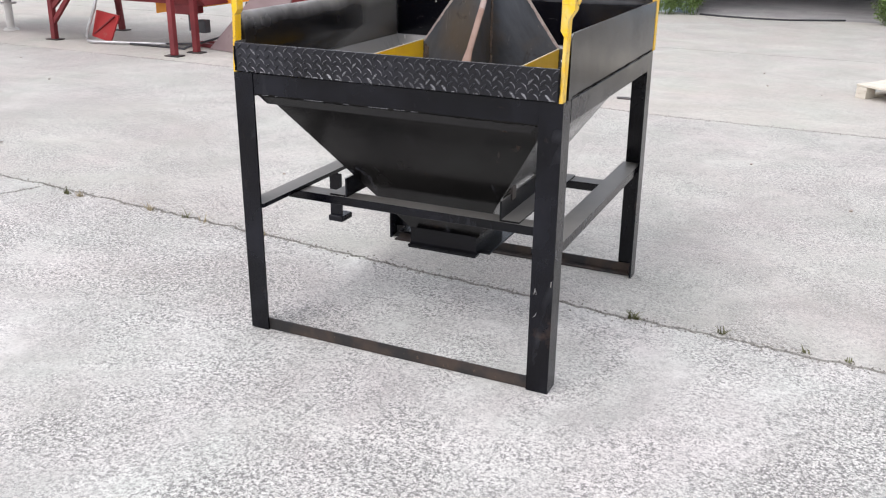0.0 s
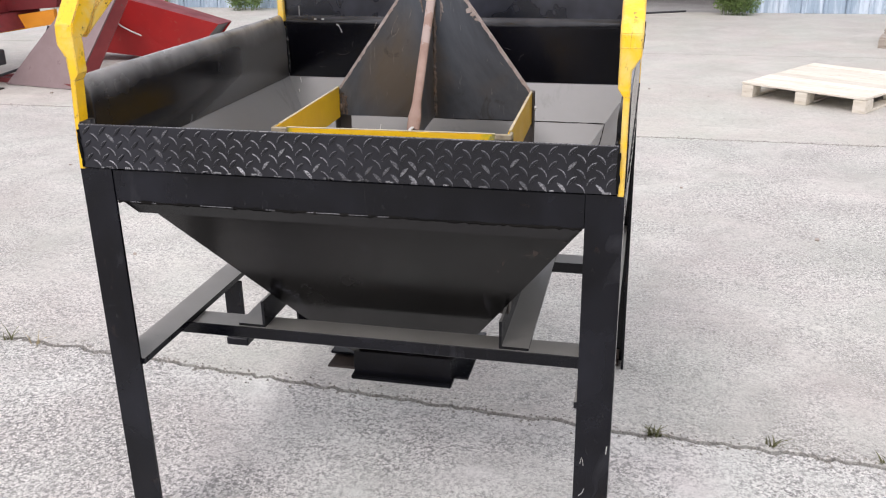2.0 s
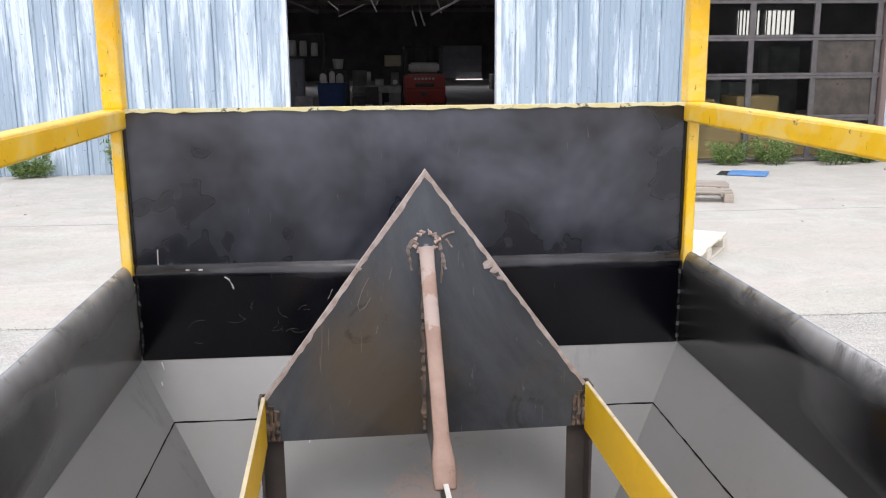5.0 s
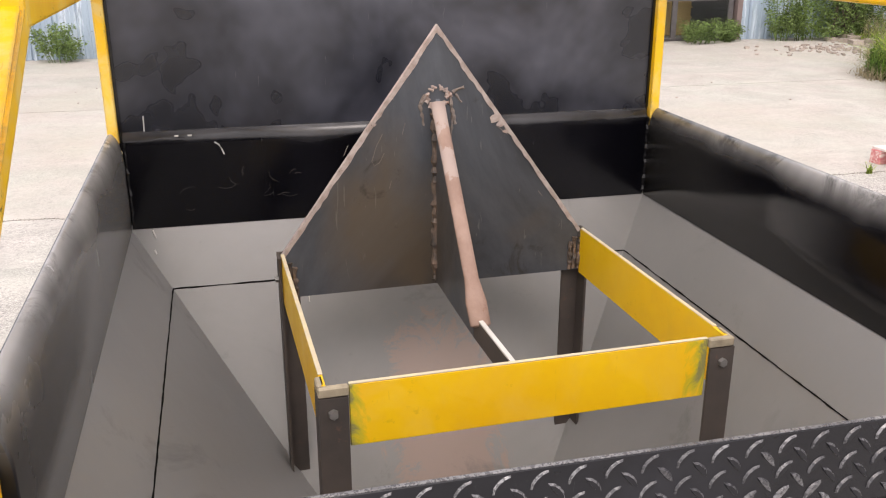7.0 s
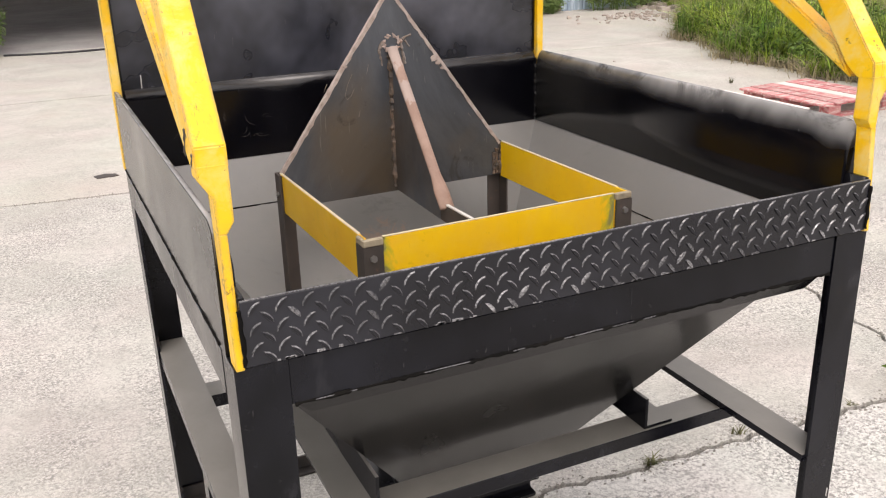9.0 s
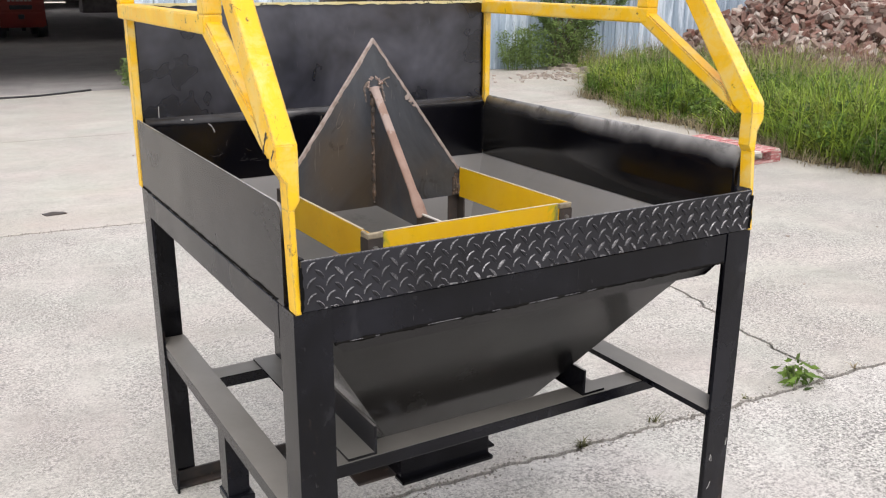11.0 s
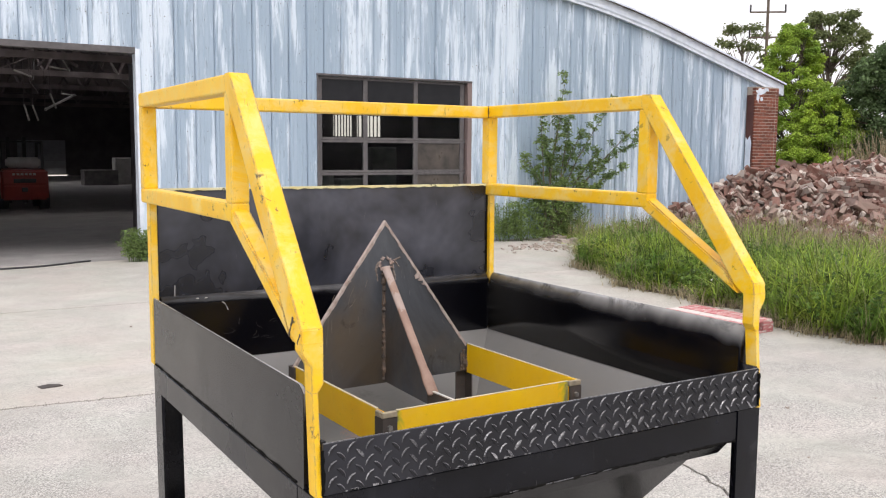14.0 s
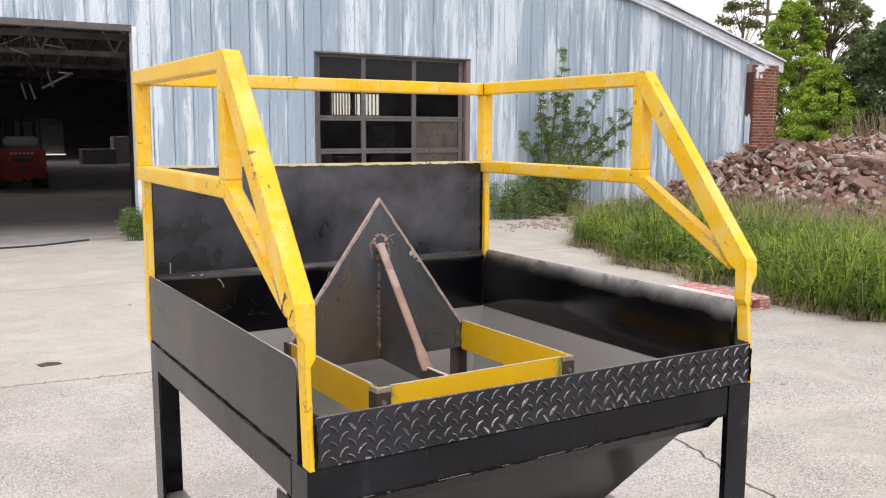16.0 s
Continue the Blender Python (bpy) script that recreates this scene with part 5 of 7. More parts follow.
# rows of screw heads
vs, fs = [], []
rnd = random.Random(12)
for z in (0.35, 1.15, 1.95, 2.75, 3.2, 3.62, 4.0, 4.35):
    k = -49
    while k * RIB < 15.4:
        for dx in (-0.075, 0.14):
            x, zz = k * RIB + dx + rnd.uniform(-0.01, 0.01), z + rnd.uniform(-0.02, 0.02)
            opening = (DOOR[0] - 0.1 < x < DOOR[1] + 0.1 and zz < DOOR[2] + 0.05) or (WIN[0] - 0.1 < x < WIN[1] + 0.1 and zz < WIN[2] + 0.08)
            if -15 < x < 14.5 and not opening and zz < roof_z(x) - 0.25 and rnd.random() < 0.5:
                b = len(vs)
                vs += [(x - 0.006, YW - 0.0005, zz - 0.006), (x + 0.006, YW - 0.0005, zz - 0.006), (x + 0.006, YW - 0.0005, zz + 0.006), (x - 0.006, YW - 0.0005, zz + 0.006), (x, YW - 0.009, zz)]
                fs += [(b, b + 1, b + 4), (b + 1, b + 2, b + 4), (b + 2, b + 3, b + 4), (b + 3, b, b + 4)]
        k += 1
me = bpy.data.meshes.new("screws")
me.from_pydata([(x, y - YW, z) for x, y, z in vs], [], fs)
me.materials.append(M_CLUTTER)
ob = new("screws", me)
ob.parent = wall_n
tagged(ob, "dark rusty screw heads", kind="stuff")
# jambs and lintels
for name, a, b in (("door_jamb", (DOOR[0] - 0.06, YW - 0.035, 0), (DOOR[0], YW + 0.16, DOOR[2])), ("door_jamb", (DOOR[1], YW - 0.035, 0), (DOOR[1] + 0.07, YW + 0.16, DOOR[2])), ("door_lintel", (DOOR[0] - 0.06, YW - 0.04, DOOR[2] - 0.075), (DOOR[1] + 0.001, YW + 0.16, DOOR[2] + 0.02))):
    bm = B()
    box(bm, a, b, 0.006)
    part(name, bm, M_TRIM if name == "door_jamb" else M_DOORFRAME, wall_n)
for a, b in (((WIN[0] - 0.025, YW - 0.03, 0), (WIN[0], YW + 0.14, WIN[2])), ((WIN[1], YW - 0.03, 0), (WIN[1] + 0.09, YW + 0.14, WIN[2])), ((WIN[0] - 0.03, YW - 0.04, WIN[2] + 0.001), (WIN[1] + 0.09, YW + 0.14, WIN[2] + 0.035))):
    bm = B()
    box(bm, a, b, 0.006)
    part("window_casing", bm, M_JAMB if a[0] == WIN[1] else M_DOORFRAME, wall_n)
# arched fascia
bm = B()
n = 60
up = [(-15.2 + 31.4 * i / n) for i in range(n + 1)]
prism(bm, [(x, YW - 0.10, roof_z(x) + 0.04) for x in up] + [(x, YW - 0.10, roof_z(x) - 0.20) for x in up[::-1]], (0, 0.09, 0))
bmesh.ops.triangulate(bm, faces=[f for f in bm.faces if len(f.verts) > 4])
part("fascia", bm, M_TRIM, wall_n, "white arched fascia board")
for z0, z1, name in ((0.0405, 0.075, "fascia_cap"), (-0.135, -0.120, "fascia_seam")):
    bm = B()
    prism(bm, [(x, YW - 0.175 if z0 > 0 else YW - 0.112, roof_z(x) + z1) for x in up] + [(x, YW - 0.175 if z0 > 0 else YW - 0.112, roof_z(x) + z0) for x in up[::-1]], (0, 0.0145 if z0 > 0 else 0.012, 0))
    bmesh.ops.triangulate(bm, faces=[f for f in bm.faces if len(f.verts) > 4])
    part(name, bm, M_TRIM, wall_n)
bm = B()
# gaps between the lengths are added to let sky light into the shed
for y0, y1 in ((YW - 0.16, 18.6), (19.3, 42.0), (43.4, 59.4)):
    prism(bm, [(x, y0, roof_z(x) + 0.06) for x in up] + [(x, y0, roof_z(x) + 0.041) for x in up[::-1]], (0, y1 - y0, 0))
bmesh.ops.triangulate(bm, faces=[f for f in bm.faces if len(f.verts) > 4])
solo("roof", bm, M_TRUSS, "shallow arched metal roof with slots added to light the shed", "roof", "structure")
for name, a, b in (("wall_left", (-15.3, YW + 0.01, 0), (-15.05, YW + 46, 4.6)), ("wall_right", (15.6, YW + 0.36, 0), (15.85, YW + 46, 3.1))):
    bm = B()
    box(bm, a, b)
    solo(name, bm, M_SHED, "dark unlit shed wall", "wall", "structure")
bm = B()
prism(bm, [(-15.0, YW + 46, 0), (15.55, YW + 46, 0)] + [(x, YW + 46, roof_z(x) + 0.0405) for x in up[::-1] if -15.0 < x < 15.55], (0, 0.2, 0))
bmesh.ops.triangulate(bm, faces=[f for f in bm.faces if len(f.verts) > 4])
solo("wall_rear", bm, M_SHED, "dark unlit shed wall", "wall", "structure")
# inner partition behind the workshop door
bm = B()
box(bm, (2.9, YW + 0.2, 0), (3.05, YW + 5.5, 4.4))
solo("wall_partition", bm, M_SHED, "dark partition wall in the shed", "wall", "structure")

# sectional overhead door with panes
door_2 = thing("door_2", ((WIN[0] + WIN[1]) / 2, YW + 0.06, 0), "grey sectional overhead door with rows of dark panes", "garage door", kind="structure")
cols = [WIN[0], WIN[0] + 0.845, WIN[0] + 1.83, WIN[0] + 2.80]
rows = [0.0, 0.65, 1.28, 1.835, 2.37, WIN[2]]
for i in range(5):
    z0, z1 = rows[i], rows[i + 1]
    bm = B()
    for z in (z0, z1 - 0.045):
        box(bm, (WIN[0], YW + 0.04, z + 0.002), (cols[3] + 0.115, YW + 0.085, z + 0.045), 0.004)
    for c in cols:
        box(bm, (c, YW + 0.038, z0 + 0.003), (c + 0.085, YW + 0.087, z1 - 0.003), 0.004)
    sec = part("door_section", bm, M_DOORFRAME, door_2)
    for c0, c1 in zip(cols, cols[1:]):
        bm = B()
        if i == 4:
            box(bm, (c0 + 0.086, YW + 0.055, z0 + 0.046), (c1 - 0.001, YW + 0.07, z1 - 0.046))
            part("panel", bm, M_DOORGREY, sec, "dark glossy top panel")
        else:
            box(bm, (c0 + 0.086, YW + 0.060, z0 + 0.046), (c1 - 0.001, YW + 0.064, z1 - 0.046))
            caked = i in (1, 2) and c0 == cols[2]
            p = part("pane", bm, M_DUSTPANE if caked else M_GLASS, sec, "glass pane caked with tan dust" if caked else "dark glass pane")
            p.visible_shadow = False

# brick pier on the corner
PX0, PX1, PY0 = 15.09, 15.87, 12.19
pier = thing("brick_pier", (15.5, 12.34, 0), "red brick corner pier with pale mortar", "brick pier", kind="structure")
bm = B()
box(bm, (PX0 + 0.006, PY0 + 0.007, 0), (PX1 - 0.006, 12.74, 3.13))
part("core", bm, M_MORTAR, pier)
# the board's dark maroon carries the shade on the pier's left side
bm = B()
box(bm, (PX0 - 0.022, PY0 + 0.03, 0), (PX0 + 0.004, 12.40, 2.95))
part("side_board", bm, M_MAROON, pier, "dark maroon board on the pier's shaded side")
bm = B()
prism(bm, [(PX0 - 0.027, y, z) for y, z in ((12.24, 1.22), (12.32, 1.14), (12.395, 1.20), (12.395, 2.02), (12.34, 1.96), (12.28, 2.05), (12.23, 1.90), (12.25, 1.6))], (0.0045, 0, 0))
part("bare_patch", bm, M_TRIM, pier, "pale bare patch on the board")
BR = finish("brick", box(B(), (-0.092, -0.045, -0.029), (0.092, 0.045, 0.029), 0.004), M_BRICK)
BH = finish("brick_half", box(B(), (-0.043, -0.045, -0.029), (0.043, 0.045, 0.029), 0.004), M_BRICK)
inv = pier.matrix_basis.inverted()
rnd = random.Random(17)
for c in range(45):
    z = 0.04 + c * 0.069
    if c % 2:
        spots = [(PX0 + 0.094 + 0.196 * i, BR) for i in range(3)] + [(PX0 + 0.635, BH), (PX0 + 0.735, BH)]
    else:
        spots = [(PX0 + 0.046, BH)] + [(PX0 + 0.190 + 0.196 * i, BR) for i in range(3)] + [(PX0 + 0.735, BH)]
    for x, me in spots:
        o = new("brick", me)
        o.parent = pier
        o.matrix_basis = inv @ Matrix.Translation((x, PY0 + 0.045 + rnd.uniform(-0.003, 0.003), z))
bm = B()
rnd = random.Random(23)
for cx, cz, rx, rz in ((0.16, 3.03, 0.17, 0.09), (0.34, 3.07, 0.10, 0.05), (0.08, 2.88, 0.05, 0.10), (0.2, 2.86, 0.05, 0.05)):
    ring = [(PX0 + max(0.0, cx + rx * math.cos(a) * rnd.uniform(0.55, 1.15)), PY0 - 0.008, min(3.13, cz + rz * math.sin(a) * rnd.uniform(0.55, 1.15))) for a in (6.283 * i / 15 for i in range(15))]
    prism(bm, ring, (0, 0.006, 0))
tagged(part("flaking_paint", bm, M_TRIM, pier, "pale flaking paint near the top"), kind="stuff")

# ---- inside the shed ----
def truss(y):
    t = thing("roof_truss", (0, y, 2.9), "rusty steel roof truss in the dark shed", "truss", "shed trusses")
    bm = B()
    bar(bm, (-15, y, 3.25), (15, y, 3.25), 0.09, 0.12)
    part("bottom_chord", bm, M_TRUSS, t)
    for i in range(20):
        bm = B()
        x = -15 + 1.5 * i
        bar(bm, (x, y, 3.25), (x + 0.75, y, roof_z(x + 0.75) - 0.05), 0.05, 0.05)
        bar(bm, (x + 0.75, y, roof_z(x + 0.75) - 0.05), (x + 1.5, y, 3.25), 0.05, 0.05)
        part("web_member", bm, M_TRUSS, t)


for y in (15.5, 19.5, 24, 29, 34):
    truss(y)

fork = thing("forklift", (1.0, 20.3, 0), "red forklift truck with dark overhead guard parked in the shed", "forklift")
bm = B()
prism(bm, [(0.50, 19.55, 0.30), (0.50, 19.50, 0.75), (0.50, 19.58, 1.20), (0.50, 20.2, 1.24), (0.50, 20.2, 0.30)], (0.98, 0, 0))
bmesh.ops.bevel(bm, geom=list(bm.edges), offset=0.05, segments=2, affect="EDGES")
cw = part("counterweight", bm, M_FORK, fork, "red counterweight")
for i in range(6):
    bm = B()
    box(bm, (0.74 + 0.085 * i, 19.535, 1.045), (0.795 + 0.085 * i, 19.562, 1.105), 0.002)
    part("marking_bar", bm, M_WHITE, cw, "pale lettering bar")
bm = B()
box(bm, (0.76, 19.485, 0.82), (1.22, 19.56, 0.94), 0.01)
part("grille", bm, M_DARK, cw)
bm = B()
box(bm, (0.92, 19.47, 0.55), (1.04, 19.53, 0.68), 0.01)
part("tow_pin", bm, M_DARK, cw)
bm = B()
box(bm, (0.55, 20.18, 0.32), (1.43, 21.5, 0.95), 0.04)
part("chassis", bm, M_FORK, fork)
bm = B()
bmesh.ops.create_cone(bm, cap_ends=True, segments=20, radius1=0.16, radius2=0.16, depth=0.72, matrix=Matrix.Translation((0.99, 19.85, 1.42)) @ Matrix.Rotation(radians(90), 4, "Y"))
bmesh.ops.bevel(bm, geom=[e for e in bm.edges if len(e.link_faces) == 2 and e.calc_face_angle() > 1], offset=0.05, segments=3, affect="EDGES")
part("gas_bottle", bm, M_WHITE, fork, "white gas bottle", smooth=True)
for x in (0.56, 1.42):
    for y in (20.0, 21.3):
        bm = B()
        bar(bm, (x, y, 0.9), (x, y + (0.15 if y < 21 else -0.1), 2.05), 0.06, 0.06, (0, 1, 0))
        part("guard_post", bm, M_DARK, fork)
        bm = B()
        bmesh.ops.create_cone(bm, cap_ends=True, segments=20, radius1=0.28, radius2=0.28, depth=0.2, matrix=Matrix.Translation((x, y, 0.28)) @ Matrix.Rotation(radians(90), 4, "Y"))
        part("wheel", bm, M_DARK, fork)
bm = B()
for i in range(6):
    box(bm, (0.53, 20.1 + 0.22 * i, 2.03), (1.45, 20.16 + 0.22 * i, 2.07))
box(bm, (0.53, 20.1, 2.0), (0.58, 21.3, 2.06))
box(bm, (1.40, 20.1, 2.0), (1.45, 21.3, 2.06))
part("overhead_guard", bm, M_DARK, fork)
bm = B()
for x in (0.78, 1.14):
    box(bm, (x, 21.5, 0.1), (x + 0.08, 21.65, 2.2))
part("mast", bm, M_DARK, fork)

fork.matrix_world = pose(1.66, 25.9, -0.004) @ Matrix.Diagonal((1.2, 1, 0.90, 1))
rnd = random.Random(31)


def crate(x, y, z, sx, sy, sz, m, name, label, cat):
    bm = B()
    box(bm, (x - sx / 2, y - sy / 2, z), (x + sx / 2, y + sy / 2, z + sz), 0.02)
    for k in range(3):
        zz = z + sz * (0.2 + 0.3 * k)
        box(bm, (x - sx / 2 - 0.01, y - sy / 2 - 0.012, zz), (x + sx / 2 + 0.01, y - sy / 2 + 0.01, zz + 0.03))
    return solo(name, bm, m, label, cat)


# blue bin with white jugs standing on it
bin_blue = thing("storage_bin", (-0.945, 24.3, 0), "dark blue storage bin on the shed floor", "bin")
bm = B()
prism(bm, [(-1.26, 24.02, -0.004), (-0.63, 24.02, -0.004), (-0.57, 24.0, 0.86), (-1.32, 24.0, 0.86)], (0, 0.6, 0))
part("body", bm, M_BIN, bin_blue)
bm = B()
box(bm, (-1.35, 23.97, 0.8605), (-0.54, 24.63, 0.90), 0.012, 2)
part("rim", bm, M_BIN, bin_blue)
for x, r, h in ((-1.17, 0.10, 0.20), (-0.93, 0.085, 0.26), (-0.72, 0.11, 0.19)):
    jug = thing("plastic_jug", (x, 24.3, 0.9005), "dirty white plastic jug standing on the bin", "jug", "jugs on the bin")
    bm = B()
    bmesh.ops.create_cone(bm, cap_ends=True, segments=14, radius1=r, radius2=r * 0.9, depth=h, matrix=Matrix.Translation((x, 24.3, 0.9005 + h / 2)))
    part("body", bm, M_WHITE, jug, smooth=False)
    bm = B()
    bmesh.ops.create_cone(bm, cap_ends=True, segments=10, radius1=r * 0.9, radius2=r * 0.35, depth=0.06, matrix=Matrix.Translation((x, 24.3, 0.9010 + h + 0.03)))
    part("neck", bm, M_WHITE, jug)
# grey cabinet under a rack of white drums
cab = thing("tool_cabinet", (-1.96, 25.2, 0), "blue-grey steel tool cabinet under the rack", "cabinet")
bm = B()
box(bm, (-2.20, 25.02, -0.004), (-1.72, 25.45, 1.56), 0.012)
part("body", bm, M_CABINET, cab)
for k in range(2):
    bm = B()
    box(bm, (-2.18 + 0.235 * k, 25.0, 0.06), (-1.965 + 0.235 * k, 25.0195, 1.52), 0.006)
    d = part("door", bm, M_CABINET, cab)
    bm = B()
    box(bm, (-1.99 + 0.04 * k, 24.985, 0.78), (-1.98 + 0.04 * k, 24.9995, 0.92), 0.003)
    part("handle", bm, M_DARK, d)
rack = thing("storage_rack", (-1.75, 25.25, 0), "dark steel rack holding white drums", "rack")
for x in (-2.34, -1.22):
    for y in (24.94, 25.52):
        bm = B()
        box(bm, (x, y, -0.004), (x + 0.06, y + 0.06, 2.25), 0.004)
        part("upright", bm, M_DARK, rack)
for z in (1.575, 2.2):
    bm = B()
    box(bm, (-2.28, 24.96, z), (-1.22, 25.56, z + 0.04), 0.004)
    part("shelf", bm, M_DARK, rack)
for x, r, h in ((-2.07, 0.15, 0.44), (-1.73, 0.10, 0.42), (-1.42, 0.10, 0.36)):
    drum = thing("plastic_drum", (x, 25.2, 1.616), "white plastic drum on the rack shelf", "drum", "drums on the rack")
    bm = B()
    for z0, z1, r0, r1 in ((0.0, 0.05, 0.88, 1.0), (0.05, h - 0.06, 1.0, 1.0), (h - 0.06, h, 1.0, 0.8)):
        bmesh.ops.create_cone(bm, cap_ends=True, segments=16, radius1=r * r0, radius2=r * r1, depth=z1 - z0, matrix=Matrix.Translation((x, 25.2, 1.616 + (z0 + z1) / 2)))
    part("body", bm, M_WHITE, drum)
    bm = B()
    bmesh.ops.create_cone(bm, cap_ends=True, segments=10, radius1=r * 0.3, radius2=r * 0.3, depth=0.03, matrix=Matrix.Translation((x, 25.2, 1.617 + h + 0.015)))
    part("cap", bm, M_DARK, drum)
# old lathe beside the forklift
lathe = thing("lathe", (0.33, 26.8, 0), "dusty tan-grey metal lathe on the shed floor", "lathe")
for a, b, name in (((-0.40, 26.55, -0.004), (0.05, 27.1, 0.52), "pedestal"), ((0.68, 26.6, -0.004), (1.02, 27.05, 0.52), "pedestal"), ((-0.42, 26.5, 0.521), (1.04, 27.1, 0.74), "bed"), ((-0.40, 26.52, 0.741), (0.02, 27.05, 1.18), "headstock"), ((0.74, 26.6, 0.741), (0.98, 26.95, 1.12), "tailstock"), ((0.26, 26.48, 0.741), (0.52, 27.0, 0.93), "carriage")):
    bm = B()
    box(bm, a, b, 0.03, 2)
    part(name, bm, M_CLUTTER, lathe)
bm = B()
bmesh.ops.create_cone(bm, cap_ends=True, segments=18, radius1=0.15, radius2=0.15, depth=0.12, matrix=Matrix.Translation((0.085, 26.78, 1.0)) @ Matrix.Rotation(radians(90), 4, "Y"))
part("chuck", bm, M_GREYMETAL, lathe, "bright chuck")
for x in (0.34, 0.86):
    bm = B()
    bmesh.ops.create_cone(bm, cap_ends=True, segments=14, radius1=0.07, radius2=0.07, depth=0.03, matrix=Matrix.Translation((x, 26.455 if x < 0.5 else 26.58, 0.84)) @ Matrix.Rotation(radians(90), 4, "X"))
    part("hand_wheel", bm, M_GREYMETAL, lathe)
# dark crates behind, a pale carton and a white tub on top of them
crate(0.83, 27.6, -0.004, 0.7, 0.6, 1.29, M_DARK, "stored_crate", "tall dark crate behind the lathe", "crate")
crate(0.83, 27.5, 1.287, 0.50, 0.4, 0.34, M_CARTON, "carton", "pale tan carton on the dark crate", "carton")
crate(-0.78, 25.4, -0.004, 0.6, 0.6, 1.26, M_DARK, "stored_crate", "dark crate behind the blue bin", "crate")
bm = B()
bmesh.ops.create_cone(bm, cap_ends=True, segments=16, radius1=0.12, radius2=0.16, depth=0.27, matrix=Matrix.Translation((-0.78, 25.3, 1.393)))
solo("plastic_tub", bm, M_WHITE, "white plastic tub on the dark crate", "tub")
for x, y, h in ((-3.0, 24.5, 0.7), (-2.9, 25.8, 1.2), (-1.7, 24.3, 0.55), (-0.2, 24.6, 0.5), (0.15, 25.3, 0.75)):
    crate(x, y, -0.004, rnd.uniform(0.35, 0.6), rnd.uniform(0.4, 0.6), h, rnd.choice((M_CLUTTER, M_CARD, M_DARK)), "stored_crate", "dusty crate among stored machine parts", "crate")
vs, fs = [], []
for k in range(170):
    x, y = rnd.uniform(-2.5, 0.6), rnd.uniform(23.6, 25.9)
    if -1.4 < x < -0.5 and 23.9 < y < 25.75 or x < -1.15 and y > 24.85 or x > -0.6 and 24.3 < y < 25.65:
        continue
    hx, hy, hz = rnd.uniform(0.03, 0.14), rnd.uniform(0.03, 0.14), rnd.uniform(0.06, 0.45) * rnd.random() + 0.03
    b = len(vs)
    for z in (-0.003, hz):
        vs += [(x - hx, y - hy, z), (x + hx, y - hy * 0.8, z), (x + hx * 0.9, y + hy, z), (x - hx, y + hy, z)]
    fs += [(b + 4, b + 5, b + 6, b + 7), (b, b + 1, b + 5, b + 4), (b + 1, b + 2, b + 6, b + 5), (b + 2, b + 3, b + 7, b + 6), (b + 3, b, b + 4, b + 7)]
me = bpy.data.meshes.new("stored_parts")
me.from_pydata(vs, [], fs)
me.materials.append(M_PARTS)
tagged(new("stored_parts", me), "clutter of small machine parts on the shed floor", "parts", kind="stuff")
# closed rear door far back
bm = B()
for k in range(5):
    box(bm, (4.9, 58.28, 0.12 + 0.41 * k), (7.6, 58.33, 0.52 + 0.41 * k), 0.01)
solo("door_3", bm, M_CABINET, "grey closed sectional door in the rear wall", "door", "structure")
bm = B()
box(bm, (7.42, 42.6, -0.004), (8.15, 43.3, 1.25), 0.05, 2)
solo("white_cabinet", bm, M_WHITE, "pale grey cabinet far inside the shed", "cabinet")
crate(6.7, 42.5, -0.004, 1.5, 0.9, 0.7, M_CLUTTER, "machine_bed", "low grey machine bed inside the shed", "machine")
for i, (x, z) in enumerate(((5.35, 0), (6.3, 0), (6.9, 0), (6.2, 0.55), (5.2, 0.5))):
    crate(x, 13.3 + 0.15 * i, z - 0.004, 0.85 if i < 3 else 0.7, 0.7, 0.55 if z == 0 else 0.4, M_CARD, "cardboard_box", "tan cardboard box behind the overhead door", "box")
for i in range(5):
    crate(4.8 + 0.75 * i, 16.2, -0.004, 0.6, 0.5, rnd.uniform(1.0, 1.9), M_CLUTTER, "stored_crate", "tall dusty crate stored in the shed", "crate")
# daylight under a rear door
bm = B()
box(bm, (5.9, 57.93, 0.0), (7.6, 57.99, 0.07))
solo("rear_door_gap", bm, M_DAY, "bright daylit gap under a rear door", "gap", "structure")
# white bars standing for daylight glints, and odds and ends hung in the roof
rnd = random.Random(19)
for i, (x, y, z, tilt) in enumerate(((1.7, 18, 3.33, 60), (1.5, 18.4, 2.62, 72), (0.98, 18.2, 2.36, 75), (1.14, 18.2, 2.36, 72), (2.55, 17.6, 3.28, 60), (0.2, 18.4, 3.1, 15), (-0.4, 17.5, 3.2, 70), (0.75, 16.5, 3.0, 20), (1.3, 16.2, 3.1, 8), (2.2, 21, 2.9, 5), (0.2, 21, 2.75, 65), (-0.7, 20, 2.7, 40))):
    t = thing("glint_bar", (x, y, z), "slanted white bar standing for a daylight glint in the roof", "light fitting", "tube lights")
    d = Vector((math.cos(radians(tilt)), 0, -math.sin(radians(tilt)))) * 0.16
    bm = B()
    bar(bm, Vector((x, y, z)) - d, Vector((x, y, z)) + d, 0.032, 0.03, (0, 1, 0), 0.006)
    part("tube", bm, M_WHITE, t)
    bm = B()
    rod(bm, [Vector((x, y, z)) - d, (x - 0.05, y, roof_z(x) + 0.03)], 0.008, 5)
    part("hanger", bm, M_TRUSS, t)
